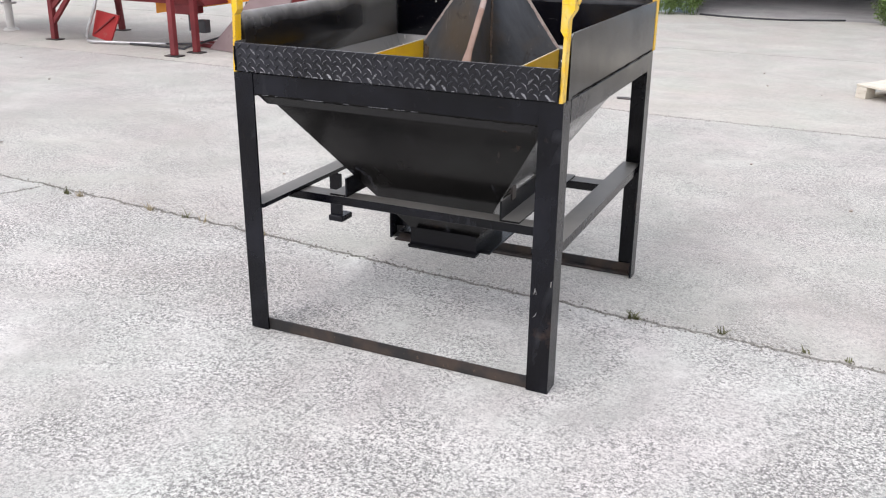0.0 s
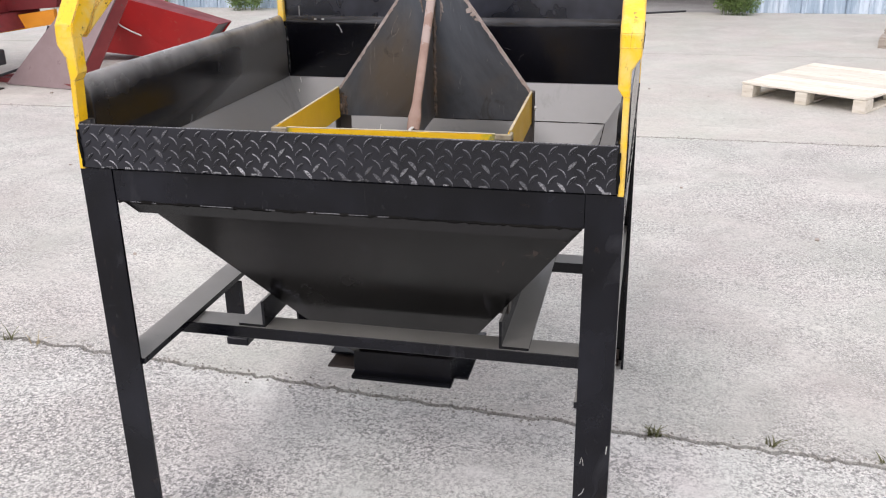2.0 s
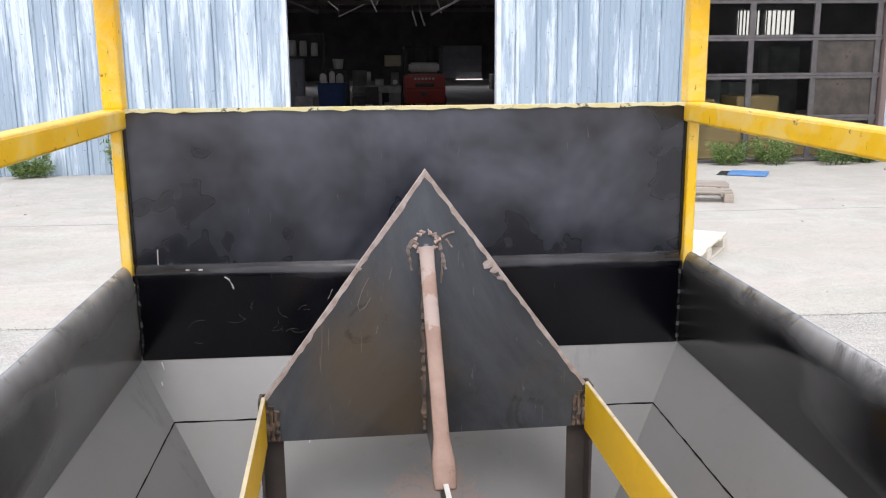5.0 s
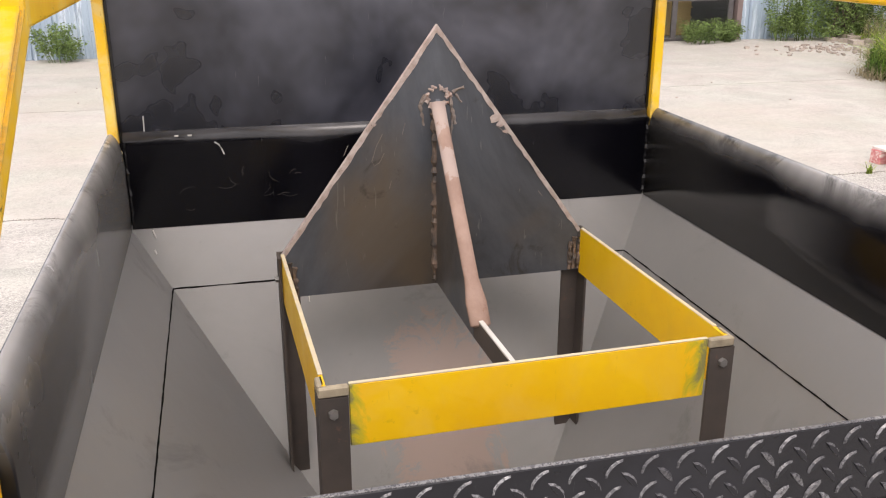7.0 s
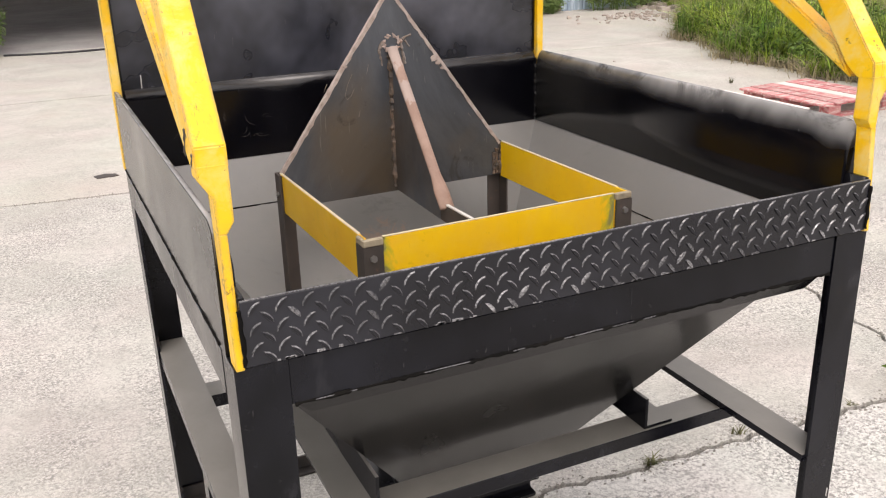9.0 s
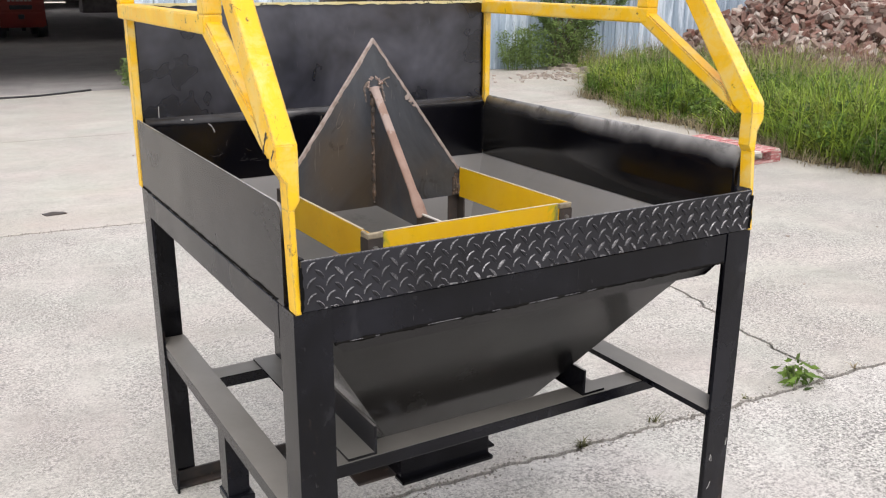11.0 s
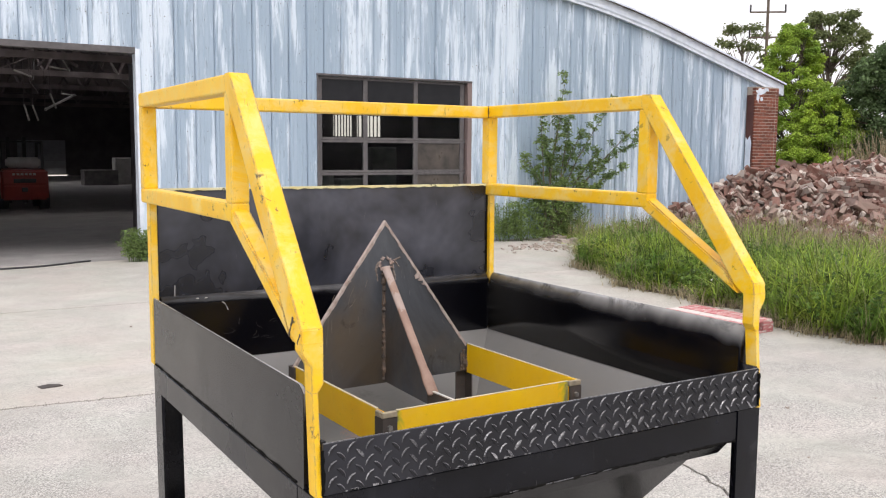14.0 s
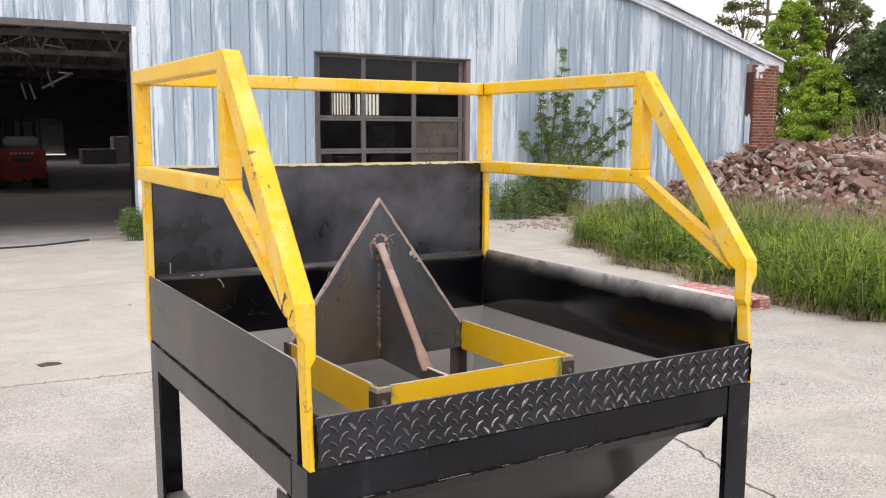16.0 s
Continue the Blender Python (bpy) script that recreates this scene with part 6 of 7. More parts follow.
for i in range(26):
    x, y = rnd.uniform(-3, 3.5), rnd.uniform(15.2, 22)
    p = Vector((x, y, rnd.uniform(2.7, 3.6)))
    q = p + Vector((rnd.uniform(-1.2, 1.2), rnd.uniform(-0.3, 0.3), rnd.uniform(-0.5, 0.5)))
    if 18.4 < q.y < 19.5:
        q.y = 18.3
    t = thing("hanging_part", p, "dusty steel part hung among the roof trusses", "machine part", "parts hung in the roof")
    bm = B()
    bar(bm, p, q, rnd.uniform(0.02, 0.05), rnd.uniform(0.02, 0.06), bevel=0.004)
    part("arm", bm, rnd.choice((M_TRUSS, M_CLUTTER, M_TRUSS)), t)
    bm = B()
    rod(bm, [q, (q.x, q.y, roof_z(q.x) + 0.044)], 0.007, 5)
    part("hanger", bm, M_TRUSS, t)
# black hose across the doorway
bm = B()
rod(bm, [(-1.0 + 0.1 * i, 12.22 - 0.18 * math.sin(0.17 * i) + (0.02 * max(0, i - 14)), 0.014) for i in range(22)], 0.014, 7)
solo("hose", bm, M_DARK, "thin black hose lying across the doorway", "hose", smooth=True)
# far barred window
win_3 = thing("window_3", (11.1, 24.2, 2.0), "bright barred window at the far side of the shed", "window", kind="structure")
for x0, x1 in ((10.35, 10.95), (11.15, 11.95)):
    bm = B()
    box(bm, (x0, 24.28, 2.1), (x1, 24.3, 2.75))
    pane = part("pane", bm, M_DAY, win_3, "daylit milky pane")
    bm = B()
    for k in range(7):
        xx = x0 + (x1 - x0) * k / 6
        box(bm, (xx - 0.015, 24.2, 2.08), (xx + 0.015, 24.23, 2.77))
    part("bar", bm, M_DARK, win_3)
bm = B()
box(bm, (9.0, 24.32, 0), (15.0, 24.5, 4.2))
solo("wall_inner", bm, M_SHED, "dark inner wall of the shed", "wall", "structure")


# ---- pallets ----
def pallet(at, turn, lx, ly, m, label, nboards=7, name="pallet", missing=(), gap=0.16):
    """Boards run along local x, the runners along y."""
    t = thing(name, at, label, "pallet", turn=turn)
    rnd = random.Random(int(at[0] * 100))
    for x in (-lx / 2 + 0.05, 0, lx / 2 - 0.05):
        bm = B()
        for y in (-ly / 2 + 0.07, 0, ly / 2 - 0.07):
            box(bm, (x - 0.05, y - 0.07, 0.018), (x + 0.05, y + 0.07, 0.1), 0.004)
        box(bm, (x - 0.05, -ly / 2, 0.0), (x + 0.05, ly / 2, 0.018), 0.002)
        part("runner", bm, m, t, local=True)
    for i in range(nboards):
        if i in missing:
            continue
        w = ly / nboards
        y = -ly / 2 + w * (i + 0.5)
        bm = B()
        dz = rnd.uniform(0, 0.004)
        box(bm, (-lx / 2 + rnd.uniform(-0.01, 0.01), y - w * (0.5 - gap / 2), 0.1005 + dz), (lx / 2 + rnd.uniform(-0.01, 0.01), y + w * (0.5 - gap / 2), 0.1185 + dz), 0.002)
        part("deck_board", bm, M_WOOD_WHITE if m is M_WOOD_RED and i in (2, 7, 8, 9) else m, t, local=True)
    return t


pallet((2.20, 6.43, 0), -34, 1.04, 1.28, M_WOOD_PALE, "pale bleached wooden pallet lying on the yard", 8, gap=0.03)
pallet((3.66, 9.45, 0), -17, 0.92, 1.0, M_WOOD_GREY, "grey weathered wooden pallet near the shed", 6, missing=(2,))
pallet((4.97, 4.42, 0), 92, 0.92, 1.40, M_WOOD_RED, "faded red and white wooden pallet beside the grass", 10, missing=(6,))
bm = B()
box(bm, (-0.25, -0.22, 0.0), (0.25, 0.22, 0.025), 0.004)
bm.transform(pose(5.12, 11.14, 0.0045, 0, 0, -30))
blue = solo("blue_panel", bm, M_BLUE, "blue flat panel lying on the concrete", "panel")
bm = B()
box(bm, (-0.34, -0.24, 0.0), (0.27, 0.24, 0.004))
bm.transform(pose(5.08, 11.18, 0.0, 0, 0, -30))
solo("rubber_mat", bm, M_DARK, "thin dark sheet under the blue panel", "mat")


# ---- red feeder machine and chute ----
feeder = thing("red_feeder", (-6.3, 5.2, 0), "red painted feeder machine on steel legs", "machine")
bm = B()
prism(bm, [(-9.2, 5.0, 0.625), (-9.2, 5.75, 0.625), (-9.2, 6.0, 1.35), (-9.2, 4.85, 1.35)], (4.05, 0, 0))
part("trough", bm, M_RED_DULL, feeder, "faded red trough")
bm = B()
prism(bm, [(-6.80, 5.06, 0.482), (-6.80, 5.70, 0.482), (-6.86, 5.78, 0.62), (-6.86, 4.98, 0.62)], (1.78, 0, 0))
part("bed", bm, M_RED_DULL, feeder)
bm = B()
box(bm, (-9.25, 4.93, 0.622), (-5.10, 5.02, 0.70), 0.006)
part("flange", bm, M_RED_DULL, feeder)
for x in (-9.0, -8.0, -7.0, -6.1, -5.4):
    bm = B()
    bar(bm, (x, 4.98, 0.70), (x, 4.84, 1.34), 0.04, 0.03)
    part("rib", bm, M_RED_DULL, feeder)
for fx, fy, tx, ty, tz in ((-5.16, 4.68, -5.26, 4.80, 1.0), (-5.11, 4.97, -5.14, 5.01, 1.0), (-7.17, 4.99, -7.14, 4.99, 1.0), (-7.09, 5.98, -7.08, 5.90, 1.0)):
    bm = B()
    bar(bm, (fx, fy, 0.008), (tx, ty, tz), 0.062, 0.062, (0, 1, 0), bevel=0.006)
    leg = part("leg", bm, M_RED_DULL, feeder)
    bm = B()
    box(bm, (fx - 0.09, fy - 0.06, 0.0), (fx + 0.09, fy + 0.06, 0.012), 0.002)
    part("foot_plate", bm, M_RUSTY, leg, "rusty foot plate")
for p, q in (((-7.18, 4.99, 0.168), (-6.71, 5.0, 0.673)), ((-7.14, 4.99, 0.367), (-6.87, 5.0, 0.60)), ((-7.08, 5.95, 0.25), (-6.85, 5.7, 0.55))):
    bm = B()
    bar(bm, p, q, 0.045, 0.045)
    part("brace", bm, M_RED_DULL, feeder)
bm = B()
box(bm, (-5.46, 5.08, 0.375), (-5.24, 5.30, 0.50), 0.008)
part("gearbox", bm, M_RED_DULL, feeder)
bm = B()
box(bm, (-5.20, 5.10, 0.19), (-5.08, 5.20, 0.325), 0.010)
part("motor_box", bm, M_DARK, feeder, "grey-black motor box")
bm = B()
bmesh.ops.create_cone(bm, cap_ends=True, segments=16, radius1=0.034, radius2=0.034, depth=0.18, matrix=Matrix.Translation((-5.30, 5.16, 0.29)))
part("motor", bm, M_DARK, feeder, "dark motor", smooth=False)
bm = B()
bmesh.ops.create_cone(bm, cap_ends=True, segments=16, radius1=0.026, radius2=0.026, depth=0.03, matrix=Matrix.Translation((-5.30, 5.16, 0.185)))
part("motor_cap", bm, M_WHITE, feeder, "pale motor cap")
bm = B()
prism(bm, [(-5.95, 5.35, 0.33), (-4.72, 5.48, 0.515), (-4.72, 5.48, 0.645), (-5.95, 5.35, 0.47)], (0, 0.05, 0))
part("orange_beam", bm, M_ORANGE, feeder, "orange painted beam")
bm = B()
prism(bm, [(-5.6, 5.35, 0.60), (-4.70, 5.5, 0.66), (-4.66, 5.5, 0.80), (-5.6, 5.35, 0.78)], (0, 0.4, 0))
part("upper_box", bm, M_RED_DULL, feeder)
bm = B()
prism(bm, [(-6.545, 5.05, 0.359), (-6.219, 5.05, 0.315), (-6.358, 5.02, 0.02), (-6.625, 5.02, 0.075)], (0.0, 0.02, 0.0))
hatch = part("hatch", bm, M_RED, feeder, "bright red hatch panel hanging open")
bm = B()
bar(bm, (-6.59, 5.043, 0.10), (-6.28, 5.043, 0.30), 0.05, 0.012)
part("hatch_rib", bm, M_RED_DULL, hatch)
pipe = B()
rod(pipe, [(-6.47, 4.99, 0.50), (-6.50, 4.985, 0.40), (-6.63, 4.98, 0.16), (-6.65, 4.96, 0.08), (-6.62, 4.945, 0.035), (-6.54, 4.94, 0.024), (-5.93, 5.12, 0.024), (-5.40, 5.30, 0.024)], 0.018, 8)
part("conduit", pipe, M_GREYMETAL, feeder, "grey conduit along the ground", smooth=True)
bm = B()
rod(bm, [(-6.1, 5.05, 0.02), (-5.7, 5.08, 0.014), (-5.35, 5.06, 0.016), (-5.22, 5.10, 0.07), (-5.22, 5.14, 0.17)], 0.012, 7)
rod(bm, [(-5.9, 5.16, 0.015), (-5.3, 5.25, 0.05), (-5.05, 5.35, 0.13), (-4.85, 5.42, 0.30), (-4.78, 5.46, 0.50)], 0.012, 7)
part("cable", bm, M_DARK, feeder, "black cable", smooth=True)

feeder.matrix_world = pose(-6.59, 5.70, 0) @ Matrix.Scale(1.05, 4)

chute = thing("red_chute", (-4.9, 6.8, 0), "bright red steel chute with mauve primed boot on the yard", "chute")
# folded plates from the low tail to the open mouth
near = [(-5.55, 7.0, 0.12), (-4.28, 7.04, 0.004), (-3.87, 7.02, 0.405), (-4.83, 7.0, 0.64), (-5.6, 7.0, 0.82)]
farther = [(-5.55, 7.43, 0.12), (-4.25, 7.43, 0.004), (-3.92, 7.44, 0.385), (-4.83, 7.43, 0.63), (-5.6, 7.43, 0.81)]
bm = B()
prism(bm, near, (0, 0.008, 0))
part("side_plate", bm, M_RED, chute)
bm = B()
prism(bm, farther, (0, 0.008, 0))
part("side_plate", bm, M_RED, chute)
bm = B()
prism(bm, [(-5.55, 7.009, 0.122), (-4.28, 7.05, 0.006), (-4.25, 7.429, 0.006), (-5.55, 7.429, 0.122)], (0, 0, 0.008))
part("floor_plate", bm, M_RED, chute)
bm = B()
prism(bm, [(-5.6, 7.009, 0.812), (-4.83, 7.009, 0.632), (-3.87, 7.03, 0.397), (-3.92, 7.439, 0.378), (-4.83, 7.429, 0.622), (-5.6, 7.429, 0.802)], (0, 0, 0.007))
part("top_plate", bm, M_RED_DULL, chute, "pinkish dusty top plate")
# dark plate across the opening paints the shade inside
bm = B()
prism(bm, [(-4.30, 7.06, 0.02), (-3.90, 7.035, 0.395), (-3.95, 7.435, 0.375), (-4.28, 7.425, 0.02)], (-0.03, 0, 0.012))
part("mouth_shade", bm, M_DARK, chute, "dark plate standing for the shade inside the open mouth")
bm = B()
prism(bm, [(-5.40, 5.58, 0.005), (-4.58, 5.42, 0.005), (-4.10, 5.62, 0.86), (-4.62, 5.68, 0.86), (-4.80, 5.62, 0.60)], (0.01, 0.03, 0.0))
part("boot_plate", bm, M_MAUVE, chute, "mauve primed boot plate")
bm = B()
prism(bm, [(-4.57, 5.425, 0.0), (-4.47, 5.52, 0.0), (-4.02, 5.70, 0.86), (-4.09, 5.625, 0.86)], (0.0, 0.02, 0.0))
part("boot_side", bm, M_RED_DULL, chute)
bm = B()
bar(bm, (-5.75, 5.75, 0.028), (-4.50, 5.43, 0.028), 0.05, 0.045)
bar(bm, (-5.75, 5.75, 0.028), (-5.0, 5.9, 0.06), 0.05, 0.045)
part("base_frame", bm, M_RED_DULL, chute)
bm = B()
bar(bm, (-4.6, 5.72, 0.45), (-5.1, 7.05, 0.5), 0.05, 0.3)
part("link_plate", bm, M_MAUVE, chute)
bm = B()
rod(bm, [(-5.1, 6.985, 0.507), (-5.05, 6.985, 0.43), (-4.98, 6.985, 0.373), (-4.87, 6.985, 0.32), (-4.76, 6.985, 0.277)], 0.008, 6)
part("cord", bm, M_WHITE, chute, "pale looped cord")
chute.matrix_world = pose(-4.87, 6.95, 0) @ Matrix.Scale(1.01, 4)
post = thing("white_bollard", (-8.25, 5.25, 0), "white painted pipe stand on the yard", "bollard")
bm = B()
rod(bm, [(-8.25, 5.25, 0.0), (-8.25, 5.25, 1.0)], 0.05, 14)
part("pipe", bm, M_WHITE, post)
bm = B()
bmesh.ops.create_cone(bm, cap_ends=True, segments=20, radius1=0.11, radius2=0.11, depth=0.015, matrix=Matrix.Translation((-8.25, 5.25, 0.34)))
part("collar", bm, M_WHITE, post)
bm = B()
bmesh.ops.create_cone(bm, cap_ends=True, segments=20, radius1=0.10, radius2=0.08, depth=0.03, matrix=Matrix.Translation((-8.25, 5.25, 0.015)))
part("base", bm, M_WHITE, post)
post.matrix_world = pose(-8.68, 5.86, 0)


# ---- plants ----
def blade_mesh(spots, seed, hmin, hmax, width=0.008, lean=0.5, segs=3):
    """Grass blades as arched strips of faces, at (x, y, z) spots."""
    rnd = random.Random(seed)
    verts, faces = [], []
    for x, y, z in spots:
        h = rnd.uniform(hmin, hmax)
        a = rnd.uniform(0, 2 * math.pi)
        dx, dy = math.cos(a), math.sin(a)
        l = h * rnd.uniform(0.1, lean)
        w = width * rnd.uniform(0.6, 1.3)
        base = len(verts)
        for s in range(segs + 1):
            f = s / segs
            cx, cy, cz = x + dx * l * f * f, y + dy * l * f * f, z + h * (f - 0.25 * f * f * (l / h))
            ww = w * (1 - 0.85 * f)
            verts += [(cx - dy * ww, cy + dx * ww, cz), (cx + dy * ww, cy - dx * ww, cz)]
        for s in range(segs):
            i = base + 2 * s
            faces.append((i, i + 1, i + 3, i + 2))
    return verts, faces


def stuff(name, verts, faces, material, label, category):
    me = bpy.data.meshes.new(name)
    me.from_pydata(verts, [], faces)
    me.materials.append(material)
    return tagged(new(name, me), label, category, kind="stuff")


def leaf_cloud(clumps, seed, per, size, droop=0.3, slim=0.3):
    """Small folded leaves spread through clumps (x, y, z, rx, ry, rz)."""
    rg = np.random.default_rng(seed)
    c = np.repeat(np.array(clumps, float), per, axis=0)
    n = len(c)
    u = rg.normal(size=(n, 3))
    u /= np.linalg.norm(u, axis=1, keepdims=True)
    p = c[:, :3] + u * c[:, 3:] * (rg.uniform(0.02, 1.0, (n, 1)) ** 0.45)
    d = np.stack([rg.uniform(-1, 1, n), rg.uniform(-1, 1, n), rg.uniform(-0.6, 0.5, n) - droop], 1)
    d /= np.linalg.norm(d, axis=1, keepdims=True)
    side = np.cross(d, rg.normal(size=(n, 3)))
    side /= np.linalg.norm(side, axis=1, keepdims=True)
    up = np.cross(side, d)
    s = size * rg.uniform(0.6, 1.4, (n, 1))
    v = np.stack([p, p + d * s * 0.5 + side * s * slim + up * s * 0.06, p + d * s, p + d * s * 0.5 - side * s * slim + up * s * 0.06], 1).reshape(-1, 3)
    b = np.arange(n) * 4
    f = np.stack([np.stack([b, b + 1, b + 2], 1), np.stack([b, b + 2, b + 3], 1)], 1).reshape(-1, 3)
    return v, f


def mesh_of(name, verts, faces, material):
    """A mesh straight from arrays of corners and triangles."""
    me = bpy.data.meshes.new(name)
    me.from_pydata(verts.tolist(), [], faces.tolist())
    me.materials.append(material)
    return me


def mesh_part(name, verts, faces, material, parent, label=""):
    inv = parent.matrix_basis.inverted()
    v = np.array(verts, float) @ np.array(inv.to_3x3()).T + np.array(inv.translation)
    me = bpy.data.meshes.new(name)
    me.from_pydata(v.tolist(), [], [tuple(q) for q in (faces.tolist() if isinstance(faces, np.ndarray) else faces)])
    me.materials.append(material)
    ob = new(name, me)
    ob.parent = parent
    return tagged(ob, label)


def tree(at, h, spread, seed, leaf_m, label, leaf=0.11, clumps=46, per=260, trunk_r=0.16, low=0.22, cone=0.0, clump=0.24, flat=0.6):
    """cone 0 gives a rounded crown, 1 one that narrows to a point."""
    rnd = random.Random(seed)
    t = thing("tree", at, label, "tree")
    x0, y0, z0 = at
    bm = B()
    trunk = [(x0 + rnd.uniform(-0.05, 0.05) * i, y0 + rnd.uniform(-0.05, 0.05) * i, z0 + h * 0.9 * i / 7) for i in range(8)]
    rod(bm, trunk, trunk_r, 9, 0.1, rnd, 0.2)
    part("trunk", bm, M_BARK, t)
    bm = B()
    cl = []
    for i in range(clumps):
        f = low + (1 - low) * rnd.random() ** (1.0 + 0.45 * cone)
        g = (f - low) / (1 - low)
        r_round = 0.35 + 0.65 * math.sin(math.pi * min(1, g * 0.8 + 0.14))
        r_cone = 1.02 * (1 - g) ** 0.8 + 0.04
        r = spread * ((1 - cone) * r_round + cone * r_cone) * rnd.uniform(0.2, 1) ** 0.5
        a = rnd.uniform(0, 6.283)
        c = Vector((x0 + r * math.cos(a), y0 + r * math.sin(a), z0 + h * f * 0.97))
        k = rnd.uniform(0.5, 1.2) * spread * clump * (1 - 0.55 * cone * g)
        cl.append((c.x, c.y, c.z, k * 1.15, k * 1.15, k * flat))
        s = Vector(trunk[max(1, min(7, int(f * 7.5) - 1))])
        rod(bm, [s, s.lerp(c, 0.5) + Vector((0, 0, 0.04 * spread)), c], trunk_r * 0.2, 5, 0, rnd, 0.3)
    part("branching", bm, M_BARK, t)
    v, f = leaf_cloud(cl, seed + 1, per, leaf)
    mesh_part("crown", v, f, leaf_m, t)
    return t


def weed_clump(x, y, h, r, seed, leaf_m=None, n=14, per=34, leaf=0.045, label="leafy green weed against the shed wall", z=0.0):
    rnd = random.Random(seed)
    t = thing("weed", (x, y, z), label, "weed", "weeds by the wall")
    bm = B()
    cl = []
    for i in range(n):
        a, rr = rnd.uniform(0, 6.28), r * math.sqrt(rnd.uniform(0, 1))
        hh = h * rnd.uniform(0.45, 1.0)
        tip = (x + rr * math.cos(a) * 1.2, y + rr * math.sin(a) * 0.7, z + hh)
        foot = (x + rr * 0.5 * math.cos(a), y + rr * 0.5 * math.sin(a), z - 0.01)
        rod(bm, [foot, ((foot[0] + tip[0]) / 2, (foot[1] + tip[1]) / 2, z + hh * 0.55), tip], 0.005, 4)
        for f in (0.35, 0.55, 0.75, 0.95):
            cl.append((foot[0] + (tip[0] - foot[0]) * f, foot[1] + (tip[1] - foot[1]) * f, z + hh * f, 0.05 + r * 0.16, 0.05 + r * 0.16, 0.04 + h * 0.06))
    tagged(part("stalk", bm, M_LEAF_MID, t), kind="stuff")
    v, f = leaf_cloud(cl, seed + 5, per, leaf, 0.1, 0.2)
    mesh_part("foliage", v, f, leaf_m or M_LEAF_MID, t)
    return t


# verge of soil with tall grass on the yard's right side
def verge_edge(y):
    return 6.16 + 0.35 * noise.noise((y * 1.7, 3.1, 0.0)) + 0.16 * noise.noise((y * 6.0, 1.1, 0.0)) + 0.25 * math.sin(y * 1.3) + 0.12 * math.sin(y * 4.1 + 1) + (0.0 if y < 6.5 else (y - 6.5) * 0.62) + (0.0 if y > 3.5 else (3.5 - y) * 0.05)


def verge_h(x, y):
    d = x - verge_edge(y)
    return max(-0.01, min(1, d / 1.2)) * (0.10 + 0.05 * noise.noise((x * 0.6, y * 0.6, 0)))


bm = B()
rows_v = []
for j in range(168):
    y = -8 + j * 0.12
    e = verge_edge(y)
    row = []
    for i in range(30):
        x = e + (i / 29) ** 1.7 * 40
        row.append(bm.verts.new((x, y, (0.0015 if i == 0 else 0.006) + verge_h(x, y) + 0.02 * noise.noise((x * 3, y * 3, 2)) * min(1, (x - e) * 3))))
    rows_v.append(row)
for a, b in zip(rows_v, rows_v[1:]):
    for i in range(29):
        bm.faces.new((a[i], a[i + 1], b[i + 1], b[i]))
solo("verge", bm, M_SOIL, "rough soil verge beside the concrete yard", "ground", "structure", smooth=True)
rnd = random.Random(77)


def tall(x, y):
    """Grass height: short at the edge, tufted further in."""
    d = x - verge_edge(y)
    tuftiness = 0.5 + 0.5 * noise.noise((x * 2.1, y * 2.1, 9)) + 0.5 * noise.noise((x * 0.6, y * 0.6, 4))
    return (0.20 + 0.42 * max(0.0, min(1.0, tuftiness))) * min(1.0, 0.50 + d * 1.1) * (1 - 0.40 * max(0.0, min(1.0, (x - 7.5) / 2)))


groups = {}
dry = []
count = 0
while count < 60000:
    y = rnd.uniform(-4, 11.8)
    x = verge_edge(y) + 0.07 + rnd.random() ** 1.5 * 7.8
    if noise.noise((x * 1.3, y * 1.3, 5)) < -0.35 or x < verge_edge(y) - 0.02:
        continue
    count += 1
    p = (x, y, verge_h(x, y))
    if rnd.random() < (0.05 if x < 8.5 else 0.24) + 0.2 * max(0.0, noise.noise((x * 0.7, y * 0.7, 12))):
        dry.append(p)
    else:
        groups.setdefault(max(1, round(tall(x, y) * 16)), []).append(p)
v, f = [], []
for k in sorted(groups):
    vv, ff = blade_mesh(groups[k], k, k / 16 * 0.5, k / 16 * 1.55, 0.0115, 1.7, 4)
    f += [tuple(i + len(v) for i in q) for q in ff]
    v += vv
stuff("tall_grass", v, f, M_GRASS, "tall green grass on the verge", "grass")
v, f = blade_mesh(dry, 2, 0.18, 0.72, 0.0028, 0.8)
stuff("dry_grass", v, f, M_STRAW, "dry straw stalks among the green grass", "grass")
seed_stalks = []
while len(seed_stalks) < 3000:
    y = rnd.uniform(2, 11.6)
    x = verge_edge(y) + 1.2 + rnd.random() * 5.5
    if noise.noise((x * 0.9, y * 0.9, 21)) + 0.35 * (x - 10.6) > rnd.uniform(-0.3, 0.5):
        seed_stalks.append((x, y, verge_h(x, y)))
v, f = blade_mesh(seed_stalks, 3, 0.2, 0.55, 0.006, 0.9)
stuff("seed_grass", v, f, M_SEED, "mauve-brown seeding grass before the rubble heap", "grass")
clumps = []
for _ in range(420):
    y = rnd.uniform(-1, 11.3)
    x = verge_edge(y) + 0.12 + rnd.random() ** 2 * 3.0
    h = tall(x, y)
    for k in range(3):
        clumps.append((x + rnd.gauss(0, 0.05), y + rnd.gauss(0, 0.05), verge_h(x, y) + h * (0.3 + 0.28 * k), 0.07, 0.07, 0.05))
v, f = leaf_cloud(clumps, 81, 16, 0.055, 0.2, 0.25)
stuff("broad_weeds", v, f, M_WEED, "broad-leaved weeds along the grass edge", "weeds")
thatch = []
